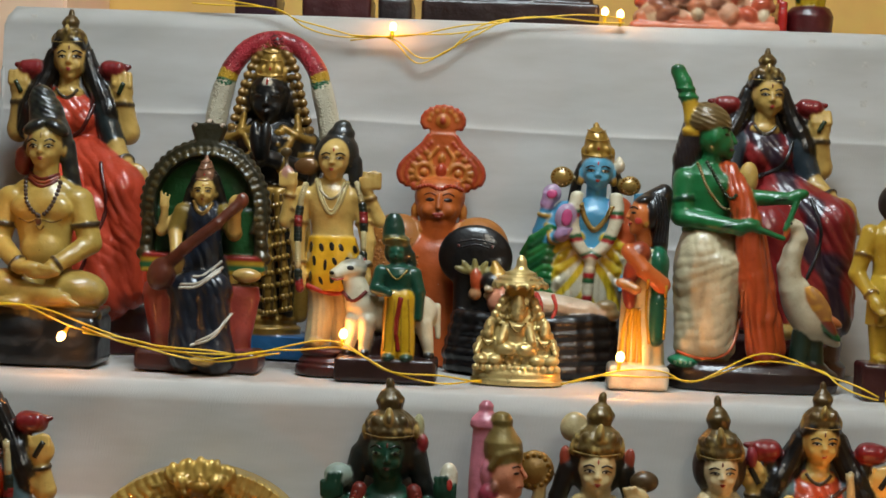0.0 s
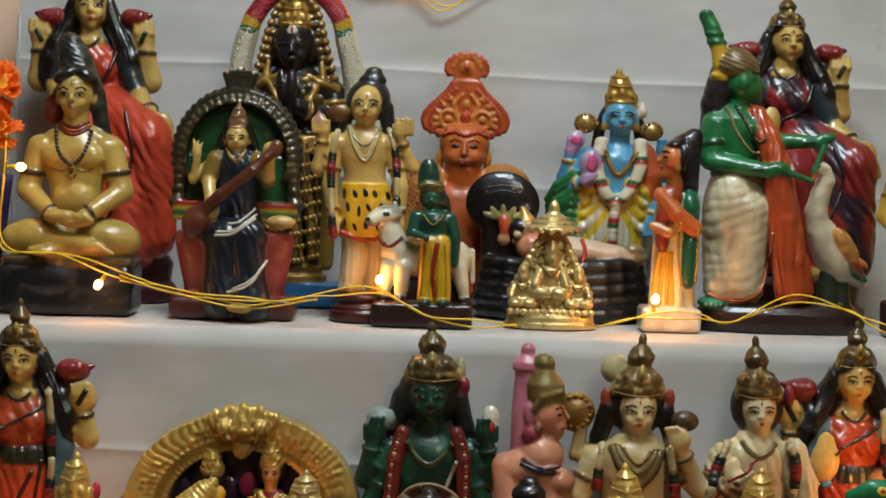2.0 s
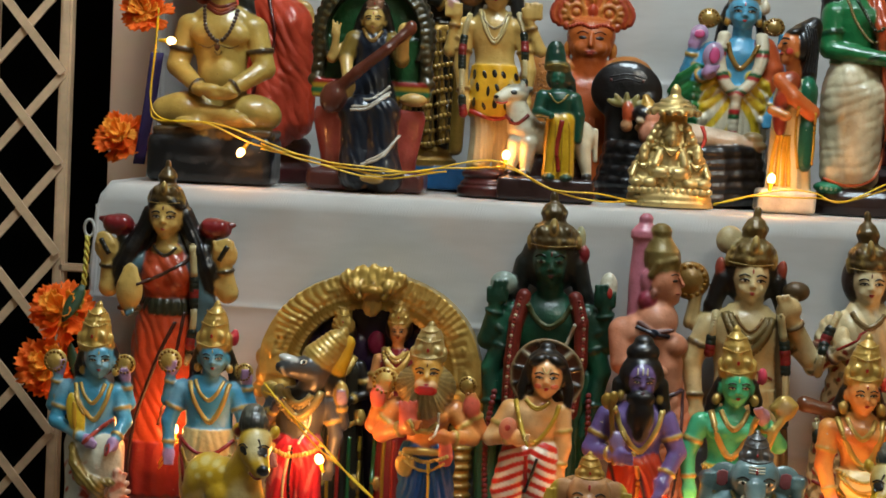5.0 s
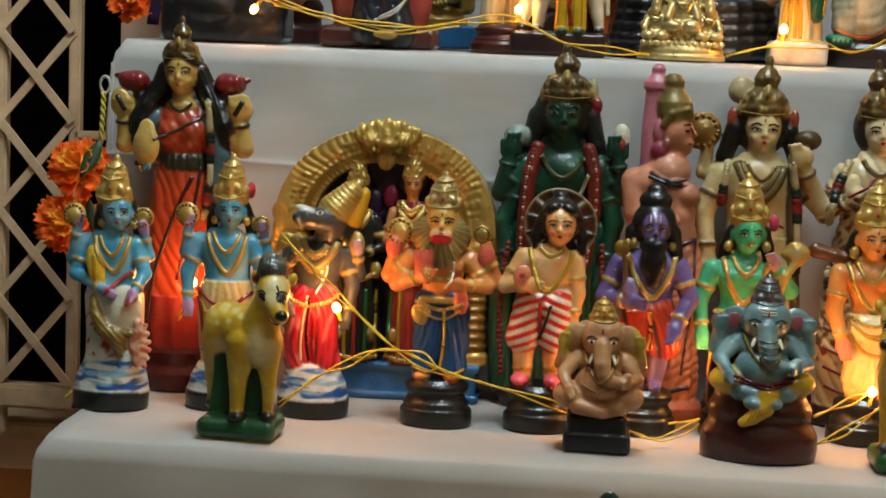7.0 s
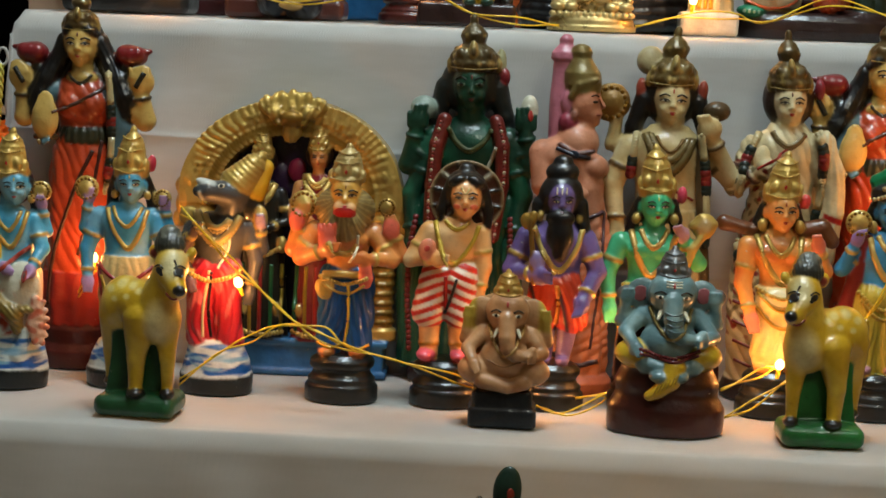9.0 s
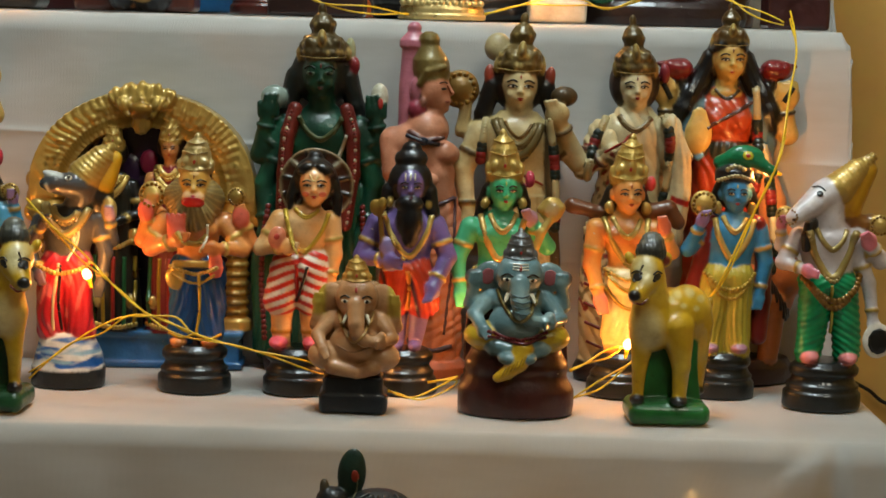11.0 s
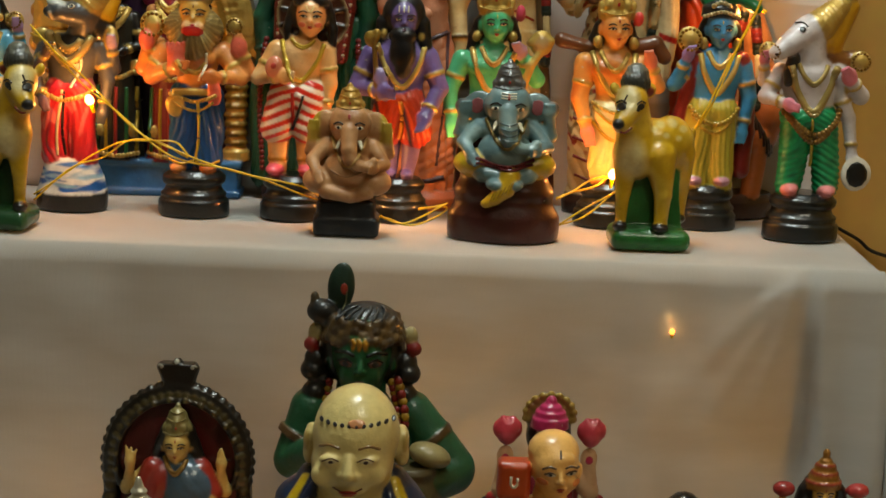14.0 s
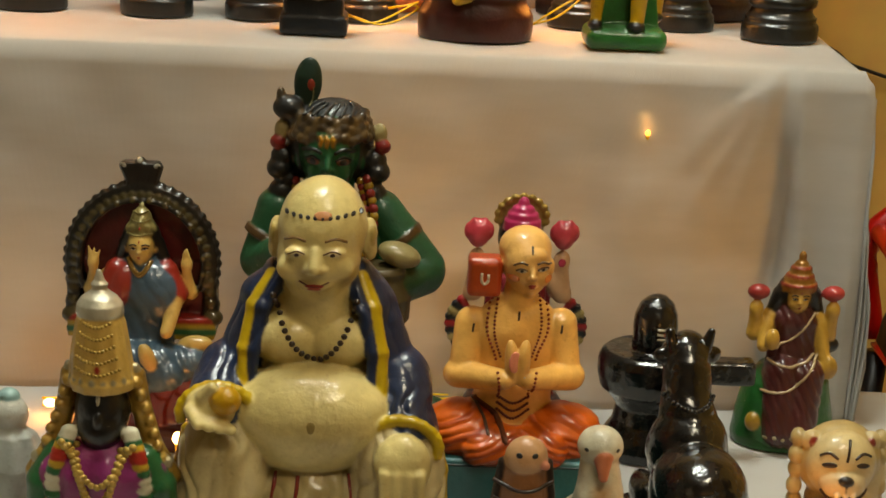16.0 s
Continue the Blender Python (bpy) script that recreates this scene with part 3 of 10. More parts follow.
def drape(x0, x1, y0, y1, z, front, left, right, seed, label, flare=0.02, wave=0.003, creases=(), gather=0.0, mat=None):
    """A sheet laid over a step: its top, the front fall and the falls at both ends, with soft folds."""
    rd, st = 0.011, 0.0125
    xs = np.arange(-left, (x1 - x0) + right + st, st)
    if gather:
        xs = np.concatenate([np.arange(-left, x1 - x0 - 0.16, st), np.arange(x1 - x0 - 0.16, x1 - x0, 0.003), np.arange(x1 - x0, (x1 - x0) + right + st, st)])
    ys = np.concatenate([np.arange(-front, -0.03, st), np.arange(-0.03, 0.03, 0.004), np.arange(0.03, y1 - y0 + st, st)] + [np.arange(-c - 0.02, -c + 0.02, 0.0016) for c in creases])
    ys = np.unique(np.round(ys, 5))
    bm = bmesh.new()
    rows = []
    for sx in xs:
        row = []
        for sy in ys:
            ox = max(-sx, sx - (x1 - x0), 0.0)
            sgn = -1 if sx < 0 else 1
            oy = max(-sy, 0.0)
            x, y = x0 + min(max(sx, 0), x1 - x0), y0 + max(sy, 0)
            drop = max(ox, oy)
            q = Vector((sx * 3.1 + seed, sy * 3.1, seed * 0.7))
            big, small = noise.noise(q), noise.noise(q * 5.3)
            fy = min(oy, rd * 1.5) * 0.6 + flare * oy / max(front, 0.01)
            fx = min(ox, rd * 1.5) * 0.6 + flare * 0.8 * ox / max(left, 0.01)
            for c in creases:
                off = oy - c - 0.012 * (sx - 0.5) - 0.003 * math.sin(9 * sx + seed)
                fy += 0.0022 * math.exp(-abs(off) / 0.0045) + 0.0012 / (1 + math.exp(-off / 0.002)) if oy >= ox else 0
            if gather and oy >= ox:
                e, low = (x1 - x0) - sx, min(1.0, max(0.0, oy - 0.03) / 0.16)
                # a flap stands proud at the end; beside it a slit opens downwards, with slanting pulls above
                flap = 1 / (1 + math.exp((e - 0.058 - 0.006 * math.sin(30 * oy)) / 0.0025))
                fy += gather * (0.35 + 0.65 * low) * flap * (0.8 + 0.2 * math.cos(95 * e))
                slit = 0.068 + 0.05 * low * max(0.0, 1 - abs(oy - 0.16) / 0.2)
                if e > 0.056:
                    fy -= 0.9 * gather * low * math.exp(-((e - 0.06) / (slit - 0.05)) ** 2)
                for i, a in enumerate((0.25, 0.55, 0.95)):
                    fy += 0.0045 * math.exp(-((e - 0.075 - a * oy) / 0.008) ** 2) * min(1.0, oy / 0.03) * max(0.0, 1 - oy / 0.17)
                fy += 0.0022 * math.sin(e * 95 + 0.7 * math.sin(12 * oy)) * math.exp(-((e - 0.2) / 0.09) ** 2) * min(1.0, oy / 0.08)
            fold = 0.03 * min(ox, oy)
            # hanging pleats grow downwards
            fy += min(oy, 0.3) * (wave * 3.2 * math.sin(sx * 19 + seed * 2 + 2.2 * big) + wave * 1.6 * math.sin(sx * 47 + seed))
            fx += min(ox, 0.3) * wave * 5 * math.sin(sy * 30 + seed)
            round_off = 0.0
            if drop < rd:
                round_off = 0.25 * drop
            zz = z - max(0.0, drop - round_off) - (0.0 if drop > 0.004 else 0.0)
            if drop == 0:
                edge = min(sy, sx, (x1 - x0) - sx)
                zz -= 0.004 * math.exp(-max(edge, 0) / 0.006)
                zz += -0.0012 + 0.0012 * small
            else:
                fy += wave * (0.9 * small + 0.8 * big) if oy >= ox else 0
                fx += wave * (0.9 * small + 0.8 * big) if ox > oy else 0
            row.append(bm.verts.new((x + sgn * (fx if ox > 0 else 0) + sgn * fold, y - (fy if oy > 0 else 0) - fold, max(zz, 0.012))))
        rows.append(row)
    for a, b in zip(rows[:-1], rows[1:]):
        for i in range(len(a) - 1):
            bm.faces.new((a[i], a[i + 1], b[i + 1], b[i]))
    bmesh.ops.recalc_face_normals(bm, faces=bm.faces)
    ob = part("step_cloth", bm, mat or M_CLOTH, smooth=True)
    so = ob.modifiers.new("thickness", "SOLIDIFY")
    so.thickness, so.offset = 0.0016, -1
    return tagged(ob, label, "cloth", "cloths of the display")


table(0.07, 1.06, 0.62, 0.90, Z_TOP)
table(0.07, 1.03, 0.30, 0.56, Z_HIGH)
table(0.07, 1.03, 0.02, 0.24, Z_MID)
table(-0.35, 1.45, -0.62, -0.10, Z_LOW)
top_cloth = drape(0.04, 1.08, 0.575, 0.93, Z_TOP, 0.40, 0.5, 0.5, 1.7, "white cotton cloth draped over the topmost step", 0.004, 0.0026, (0.124, 0.25))
drape(0.047, 1.045, 0.262, 0.60, Z_HIGH, 0.365, 0.55, 0.55, 4.2, "white cotton cloth draped over the upper step", 0.005, 0.0026, (0.13, 0.245))
drape(0.06, 1.062, -0.028, 0.28, Z_MID, 0.335, 0.65, 0.65, 8.8, "thin white cotton cloth draped over the middle step", 0.006, 0.003, (), 0.022, M_THIN_CLOTH)
drape(-0.4, 1.5, -0.66, 0.02, Z_LOW, 0.38, 0.36, 0.36, 12.4, "white cotton cloth spread over the lowest step", 0.01, 0.003)


# woven squares down both ends of the topmost cloth
face_verts = [v.co for v in top_cloth.data.vertices if v.co.y < 0.575 and v.co.z < 1.492]
for x in (0.0625, 1.0165, 0.957):
    for i in range(5 if x < 0.95 or x > 1 else 3):
        z = 1.485 - 0.0222 * i
        near = min(face_verts, key=lambda c: (c.x - x) ** 2 + (c.z - z) ** 2)
        part("woven_square", bm_box(x - 0.0042, x + 0.0042, near.y - 0.0003, near.y + 0.002, z - 0.0042, z + 0.0042, 0.0006), M_WOVEN, top_cloth)


# ---- panel lights on the ceiling ----
def panel_light(x, y):
    root = tagged(new("panel_light"), "white square ceiling light with four lit panes", "ceiling lamp", "ceiling panel lights")
    root.location = (x, y, 2.62)
    bm = bmesh.new()
    for a in (-0.31, 0.0, 0.31):
        bm_box(x + a - 0.012, x + a + 0.012, y - 0.322, y + 0.322, 2.625, 2.70, bm=bm)
        bm_box(x - 0.322, x + 0.322, y + a - 0.012, y + a + 0.012, 2.622, 2.70, bm=bm)
    part("frame", bm, M_CEILING, root)
    for a in (-0.155, 0.155):
        for b in (-0.155, 0.155):
            part("pane", bm_box(x + a - 0.142, x + a + 0.142, y + b - 0.142, y + b + 0.142, 2.64, 2.69), M_TUBE, root, "lit frosted pane")


panel_light(0.58, -0.26)
panel_light(1.25, -1.55)


# ---- figurines: shared forms ----
def face(d, u, v, w, r, skin, turn=0.0, lip="a32a20", brow="1a1210", tilak="a01c14", ear=True, nose=1.0, eye=True):
    """An oval face: brow, cheeks, chin, straight nose and small painted eyes; turn shifts its features to the side."""
    x0 = u + turn * r
    d.e(skin, u, v + 0.14 * r, w, r * 0.76, r * 0.92, r * 0.84)
    d.e(skin, u + turn * r * 0.5, v - 0.3 * r, w + 0.16 * r, r * 0.6, r * 0.64, r * 0.64)
    d.e(skin, u + turn * r * 0.8, v - 0.78 * r, w + 0.38 * r, r * 0.22, r * 0.2, r * 0.28)
    for s in (-1, 1):
        d.e(skin, x0 + s * 0.3 * r, v - 0.3 * r, w + 0.54 * r, r * 0.25, r * 0.25, r * 0.22)
        d.e(skin, x0 + s * 0.3 * r, v + 0.24 * r, w + 0.62 * r, r * 0.24, r * 0.09, r * 0.16)
    d.e(skin, x0, v + 0.44 * r, w + 0.5 * r, r * 0.48, r * 0.3, r * 0.3)
    d.c(skin, (x0, v + 0.2 * r, w + 0.76 * r), (x0, v - 0.15 * r, w + 0.93 * r), r * 0.05 * nose, r * 0.09 * nose)
    for s in (-1, 1):
        d.e(skin, x0 + s * 0.085 * r * nose, v - 0.2 * r, w + 0.82 * r, r * 0.07 * nose, r * 0.06, r * 0.09)
    d.e(skin, x0, v - 0.48 * r, w + 0.72 * r, r * 0.17, r * 0.1, r * 0.13)
    if ear:
        for s in (-1, 1):
            d.e(skin, u + s * 0.78 * r, v - 0.08 * r, w - 0.05 * r, r * 0.11, r * 0.28, r * 0.16)
    if eye:
        for s in (-1, 1):
            x = x0 + s * 0.33 * r
            d.m("d8cfbe", x, v + 0.04 * r, 0.155 * r, 0.062 * r, 0.2)
            d.m("120c0a", x, v + 0.05 * r, 0.075 * r, 0.07 * r, 0.8)
            d.s(brow, max(0.8, 0.04 * r), (x - s * 0.19 * r, v + 0.25 * r), (x + s * 0.02 * r, v + 0.32 * r), (x + s * 0.26 * r, v + 0.21 * r))
            d.s(brow, max(0.8, 0.036 * r), (x - s * 0.18 * r, v + 0.05 * r), (x, v + 0.12 * r), (x + s * 0.22 * r, v + 0.04 * r))
    d.m(lip, x0, v - 0.45 * r, 0.14 * r, 0.042 * r, 0.6)
    d.m(lip, x0, v - 0.52 * r, 0.1 * r, 0.045 * r, 0.6)
    if tilak:
        d.m(tilak, x0, v + 0.46 * r, 0.045 * r, 0.11 * r, 0.6)


def crown(d, u, v, w, r, h, col=GOLD, rings=True, lean=0.0):
    """A tall tapering crown with a raised front plaque, side scrolls and rows of beading."""
    r *= 0.86
    d.l(col, u, w, [(v - 0.1 * h, r * 0.9), (v, r * 0.99), (v + 0.06 * h, r * 1.0), (v + 0.11 * h, r * 0.88), (v + 0.3 * h, r * 0.84), (v + 0.44 * h, r * 0.77), (v + 0.46 * h, r * 0.8), (v + 0.49 * h, r * 0.74),
                    (v + 0.56 * h, r * 0.7), (v + 0.58 * h, r * 0.73), (v + 0.61 * h, r * 0.66), (v + 0.69 * h, r * 0.58), (v + 0.71 * h, r * 0.6), (v + 0.74 * h, r * 0.5), (v + 0.81 * h, r * 0.36), (v + 0.86 * h, r * 0.19),
                    (v + 0.9 * h, r * 0.22), (v + 0.94 * h, r * 0.17), (v + h, r * 0.06)], 0.95, 0.02, 16, lean=lean)
    if rings:
        d.e(col, u + 0.24 * lean * h, v + 0.26 * h, w + 0.8 * r, r * 0.24, h * 0.2, r * 0.16)
        d.e(col, u + 0.4 * lean * h, v + 0.45 * h, w + 0.72 * r, r * 0.14, h * 0.09, r * 0.14)
        for s in (-1, 1):
            d.e(col, u + s * 0.55 * r, v + 0.22 * h, w + 0.62 * r, r * 0.22, h * 0.13, r * 0.2, s * 20)
            d.e(col, u + s * 0.88 * r, v + 0.16 * h, w + 0.2 * r, r * 0.16, h * 0.14, r * 0.22)
        for f, g in ((0.02, 0.98), (0.46, 0.78), (0.71, 0.58)):
            x = lean * f * h
            d.beads(col, r * 0.06, (u + x - r * g * 0.9, v + f * h + 0.05 * h), (u + x, v + f * h - 0.01 * h), (u + x + r * g * 0.9, v + f * h + 0.05 * h), step=1.6)
        d.m("a8201c", u, v + 0.24 * h, r * 0.09, r * 0.13, 1.0)


def tiara(d, u, v, w, r, h, col, light="9a8450*.4"):
    """A low brow band of moulded ornament with a topknot cap, its gilding rubbed and patchy."""
    r *= 0.93
    d.l(col, u, w, [(v - 0.1 * h, r * 0.88), (v, r * 0.94), (v + 0.14 * h, r * 0.95), (v + 0.26 * h, r * 0.86), (v + 0.36 * h, r * 0.62), (v + 0.42 * h, r * 0.44), (v + 0.52 * h, r * 0.5), (v + 0.64 * h, r * 0.48), (v + 0.75 * h, r * 0.34), (v + 0.8 * h, r * 0.17)], 0.95, 0.03, 14)
    d.e(col, u, v + 0.88 * h, w, r * 0.17, h * 0.12, r * 0.17)
    rnd = random.Random(int(10 * v + r))
    for row, n, q in ((0.05, 15, 0.93), (0.19, 13, 0.9), (0.31, 9, 0.7), (0.58, 8, 0.47)):
        for i in range(n):
            a = math.pi * (i + 0.5) / n
            c = light if rnd.random() < 0.3 else col
            d.e(c, u + q * r * math.cos(a), v + (row + rnd.uniform(-0.02, 0.02)) * h, w + q * r * 0.95 * math.sin(a), r * rnd.uniform(0.06, 0.11), h * rnd.uniform(0.035, 0.06), r * 0.08)
    for s in (-1, 1):
        d.e(col, u + s * 0.5 * r, v + 0.26 * h, w + 0.66 * r, r * 0.2, h * 0.08, r * 0.16, -s * 15)
        d.e(light, u + s * 0.96 * r, v + 0.02 * h, w + 0.2 * r, r * 0.12, h * 0.13, r * 0.15)
    d.s(light, r * 0.028, (u - 0.92 * r, v - 0.03 * h), (u, v - 0.06 * h), (u + 0.92 * r, v - 0.03 * h), lift=0.8)
    d.e(light, u, v + 0.32 * h, w + 0.86 * r, r * 0.18, h * 0.18, r * 0.15)
    d.e(col, u, v + 0.28 * h, w + 0.98 * r, r * 0.08, h * 0.08, r * 0.09)


def locks(d, u, v, w, r, drop, spread=1.05, col="14100f"):
    d.e(col, u, v + 0.12 * r, w - 0.28 * r, r * 0.95, r * 1.05, r * 0.85)
    d.e(col, u, v + 0.78 * r, w + 0.12 * r, r * 0.76, r * 0.3, r * 0.62)
    for s in (-1, 1):
        d.path(col, [(u + s * 0.72 * r, v + 0.2 * r, w - 0.1 * r), (u + s * 0.98 * r, v - 0.5 * r, w - 0.3 * r), (u + s * spread * r * 1.1, v - drop, w - 0.35 * r)], r * 0.34, r * 0.28)


def limb(d, skin, a, b, c, r, band=GOLD, hand=None, palm=None):
    """An arm bent at the elbow, with bands and a hand."""
    r *= 0.92
    d.c(skin, a, b, r, r * 0.82)
    d.c(skin, b, c, r * 0.8, r * 0.6)
    hc = hand or skin
    dx, dy, dz = (np.array(c) - np.array(b)) / (np.linalg.norm(np.array(c) - np.array(b)) + 1e-6)
    d.e(hc, c[0] + dx * r * 0.8, c[1] + dy * r * 0.8, c[2] + dz * r * 0.8, r * 0.72, r * 0.85, r * 0.55)
    for i in (-1, 0, 1):
        p = np.array([c[0] + dx * r * 0.8 + i * r * 0.42 * abs(dy), c[1] + dy * r * 0.8 + i * r * 0.42 * (1 - abs(dy)), c[2] + dz * r * 0.8 + r * 0.2])
        q = p + np.array([dx, dy, dz]) * r * 1.15
        d.c(hc, tuple(p), tuple(q), r * 0.25, r * 0.17)
    if palm:
        # open palm with fingers raised
        d.e(hc, c[0], c[1] + r * 1.0, c[2] + r * 0.2, r * 0.8, r * 1.0, r * 0.4)
        for i in range(4):
            x = c[0] + (i - 1.5) * r * 0.38
            d.c(hc, (x, c[1] + r * 1.5, c[2] + r * 0.25), (x * 1.0, c[1] + r * 2.3, c[2] + r * 0.3), r * 0.22, r * 0.17)
        d.m(palm, c[0], c[1] + r * 1.0, r * 0.35, r * 0.4, 0.6)
    if band:
        for p, q, f, g in ((a, b, 0.55, 0.95), (b, c, 0.82, 0.74)):
            p, q = np.array(p), np.array(q)
            m = p + (q - p) * f
            n = (q - p) / (np.linalg.norm(q - p) + 1e-6) * r * 0.22
            d.c(band, tuple(m - n), tuple(m + n), r * g)


def turned_base(d, r, h, col="0c1010", sq=0.8, top=0.85):
    """A turned foot: a broad foot roll, a hollow, a swelling and a rim."""
    d.l(col, 0, 0, [(0, r * 0.97), (h * 0.05, r), (h * 0.3, r), (h * 0.35, r * 0.98), (h * 0.39, r * 0.91), (h * 0.43, r * 0.9), (h * 0.46, r * 0.93), (h * 0.5, r * 0.92), (h * 0.54, r * 0.85), (h * 0.62, r * 0.79),
                    (h * 0.68, r * 0.78), (h * 0.71, r * 0.84), (h * 0.76, r * 0.88), (h * 0.86, r * 0.88), (h * 0.9, r * 0.84), (h, r * top * 0.8)], sq)


def disc(d, u, v, w, r, col=GOLD):
    d.e(col, u, v, w, r, r, r * 0.32)
    d.e(col, u, v, w + r * 0.22, r * 0.55, r * 0.55, r * 0.25)
    d.beads("8a6220*.6", r * 0.13, *[(u + 0.78 * r * math.cos(a), v + 0.78 * r * math.sin(a)) for a in np.linspace(0, 2 * math.pi, 9)], step=2.4)


def conch(d, u, v, w, r, col="cfc6b4"):
    d.e(col, u, v, w, r * 0.72, r, r * 0.7)
    d.e(col, u, v + r * 0.9, w, r * 0.3, r * 0.5, r * 0.3)


def necklace(d, u, v, wd, dp, col=GOLD, r=3.0):
    r *= 0.85
    pts = ((u - wd, v), (u - wd * 0.7, v - dp * 0.5), (u - wd * 0.3, v - dp * 0.88), (u, v - dp), (u + wd * 0.3, v - dp * 0.88), (u + wd * 0.7, v - dp * 0.5), (u + wd, v))
    d.s(col, r * 1.5, *pts, lift=0.9)
    d.beads(col, r * 0.8, *[(a, b - r * 1.2) for a, b in pts], step=1.5, lift=0.6)


def garland(d, r, *pts):
    """A flower garland: long cream lengths parted by dark green and red tufts."""
    line = spline([Vector((p[0], p[1], 0)) for p in pts], 8)
    n, i, k = len(line), 0, 0
    while i < n - 1:
        col, m, f = (("b5a67e", 6, 0.86), ("14201a", 2, 1.15), ("7c1c1c", 2, 1.2), ("14201a", 2, 1.15))[k % 4]
        seg = [(p.x, p.y) for p in line[i:i + m + 1]]
        if len(seg) > 1:
            if k % 4:
                d.beads(col, r * f, *seg, step=0.8)
            else:
                d.s(col, r * f, *seg, lift=1.6)
                d.beads(col, r * 0.45, *seg, step=1.2, lift=3.2)
        i, k = i + m, k + 1


def man(d, skin, skirt, hb=86, torso=None, legs=None, hem=None, trim=GOLD, waist=232, belt=GOLD, pleat=0.07):
    """Feet, wrapped skirt and bare trunk of a standing figure."""
    for s in (-1, 1):
        d.e(skin, s * 27, hb + 8, 16, 15, 9, 24)
        d.c(skin, (s * 25, hb + 8, 4), (s * 24, hb + 70, 2), 13, 17)
    if legs:
        for s in (-1, 1):
            d.c(skirt, (s * 25, legs, 4), (s * 20, waist - 12, 2), 25, 31)
        d.e(skirt, 0, waist - 16, 3, 47, 26, 32)
    else:
        d.l(skirt, 0, 2, [(hb + 12, 44), (hb + 30, 50), (waist - 55, 46), (waist, 42)], 0.72, pleat * 0.5, 9, 0.6)
    d.drape(skirt, lambda u, v, w: np.abs(u) + 0.22 * v, 13, 2.8, 0.9, seed=hb)
    d.l(torso or skin, 0, 0, [(waist - 12, 40), (waist + 10, 34), (waist + 40, 38), (waist + 68, 48), (waist + 86, 40), (waist + 102, 18)], 0.66)
    for s in (-1, 1):
        d.e(torso or skin, s * 46, waist + 70, 0, 18, 15, 18)
    d.e(torso or skin, -20, waist + 62, 18, 21, 16, 14).e(torso or skin, 20, waist + 62, 18, 21, 16, 14)
    d.c(skin, (0, waist + 88, 0), (0, waist + 112, 4), 17, 15)
    if belt:
        d.beads(belt, 4.2, (-42, waist - 2), (-20, waist - 12), (0, waist - 17), (20, waist - 12), (42, waist - 2), step=1.3)
        d.beads(belt, 3.0, (-38, waist - 14), (-16, waist - 30), (0, waist - 34), (16, waist - 30), (38, waist - 14), step=1.4)


def waves(d, base, low, high):
    """Broad wet strokes of two blues swept round white water."""
    def stroke(lo, hi, ph, cut):
        def mask(u, v, w):
            f = (v - low) / (high - low) + 0.16 * np.sin(u / 19 + ph) + 0.1 * ripple(u, v * 3, w, 16, ph)
            streak = 0.5 + 0.5 * ripple(u * 0.32, v * 1.7, w * 0.32, 10, ph + 1)
            return np.clip((0.5 - np.abs((f - lo) / (hi - lo) - 0.5)) * 6, 0, 1) * np.clip((streak - cut) * 4, 0, 1)
        return mask
    d.wash(base, "1f55a8", stroke(0.02, 0.42, 0.4, 0.22)).wash(base, "7fa8cc", stroke(0.3, 0.75, 2.0, 0.3)).wash(base, "2a62b0", stroke(0.6, 1.0, 3.7, 0.4))


AV = "ten standing avatar figurines"
KF = 0.000536


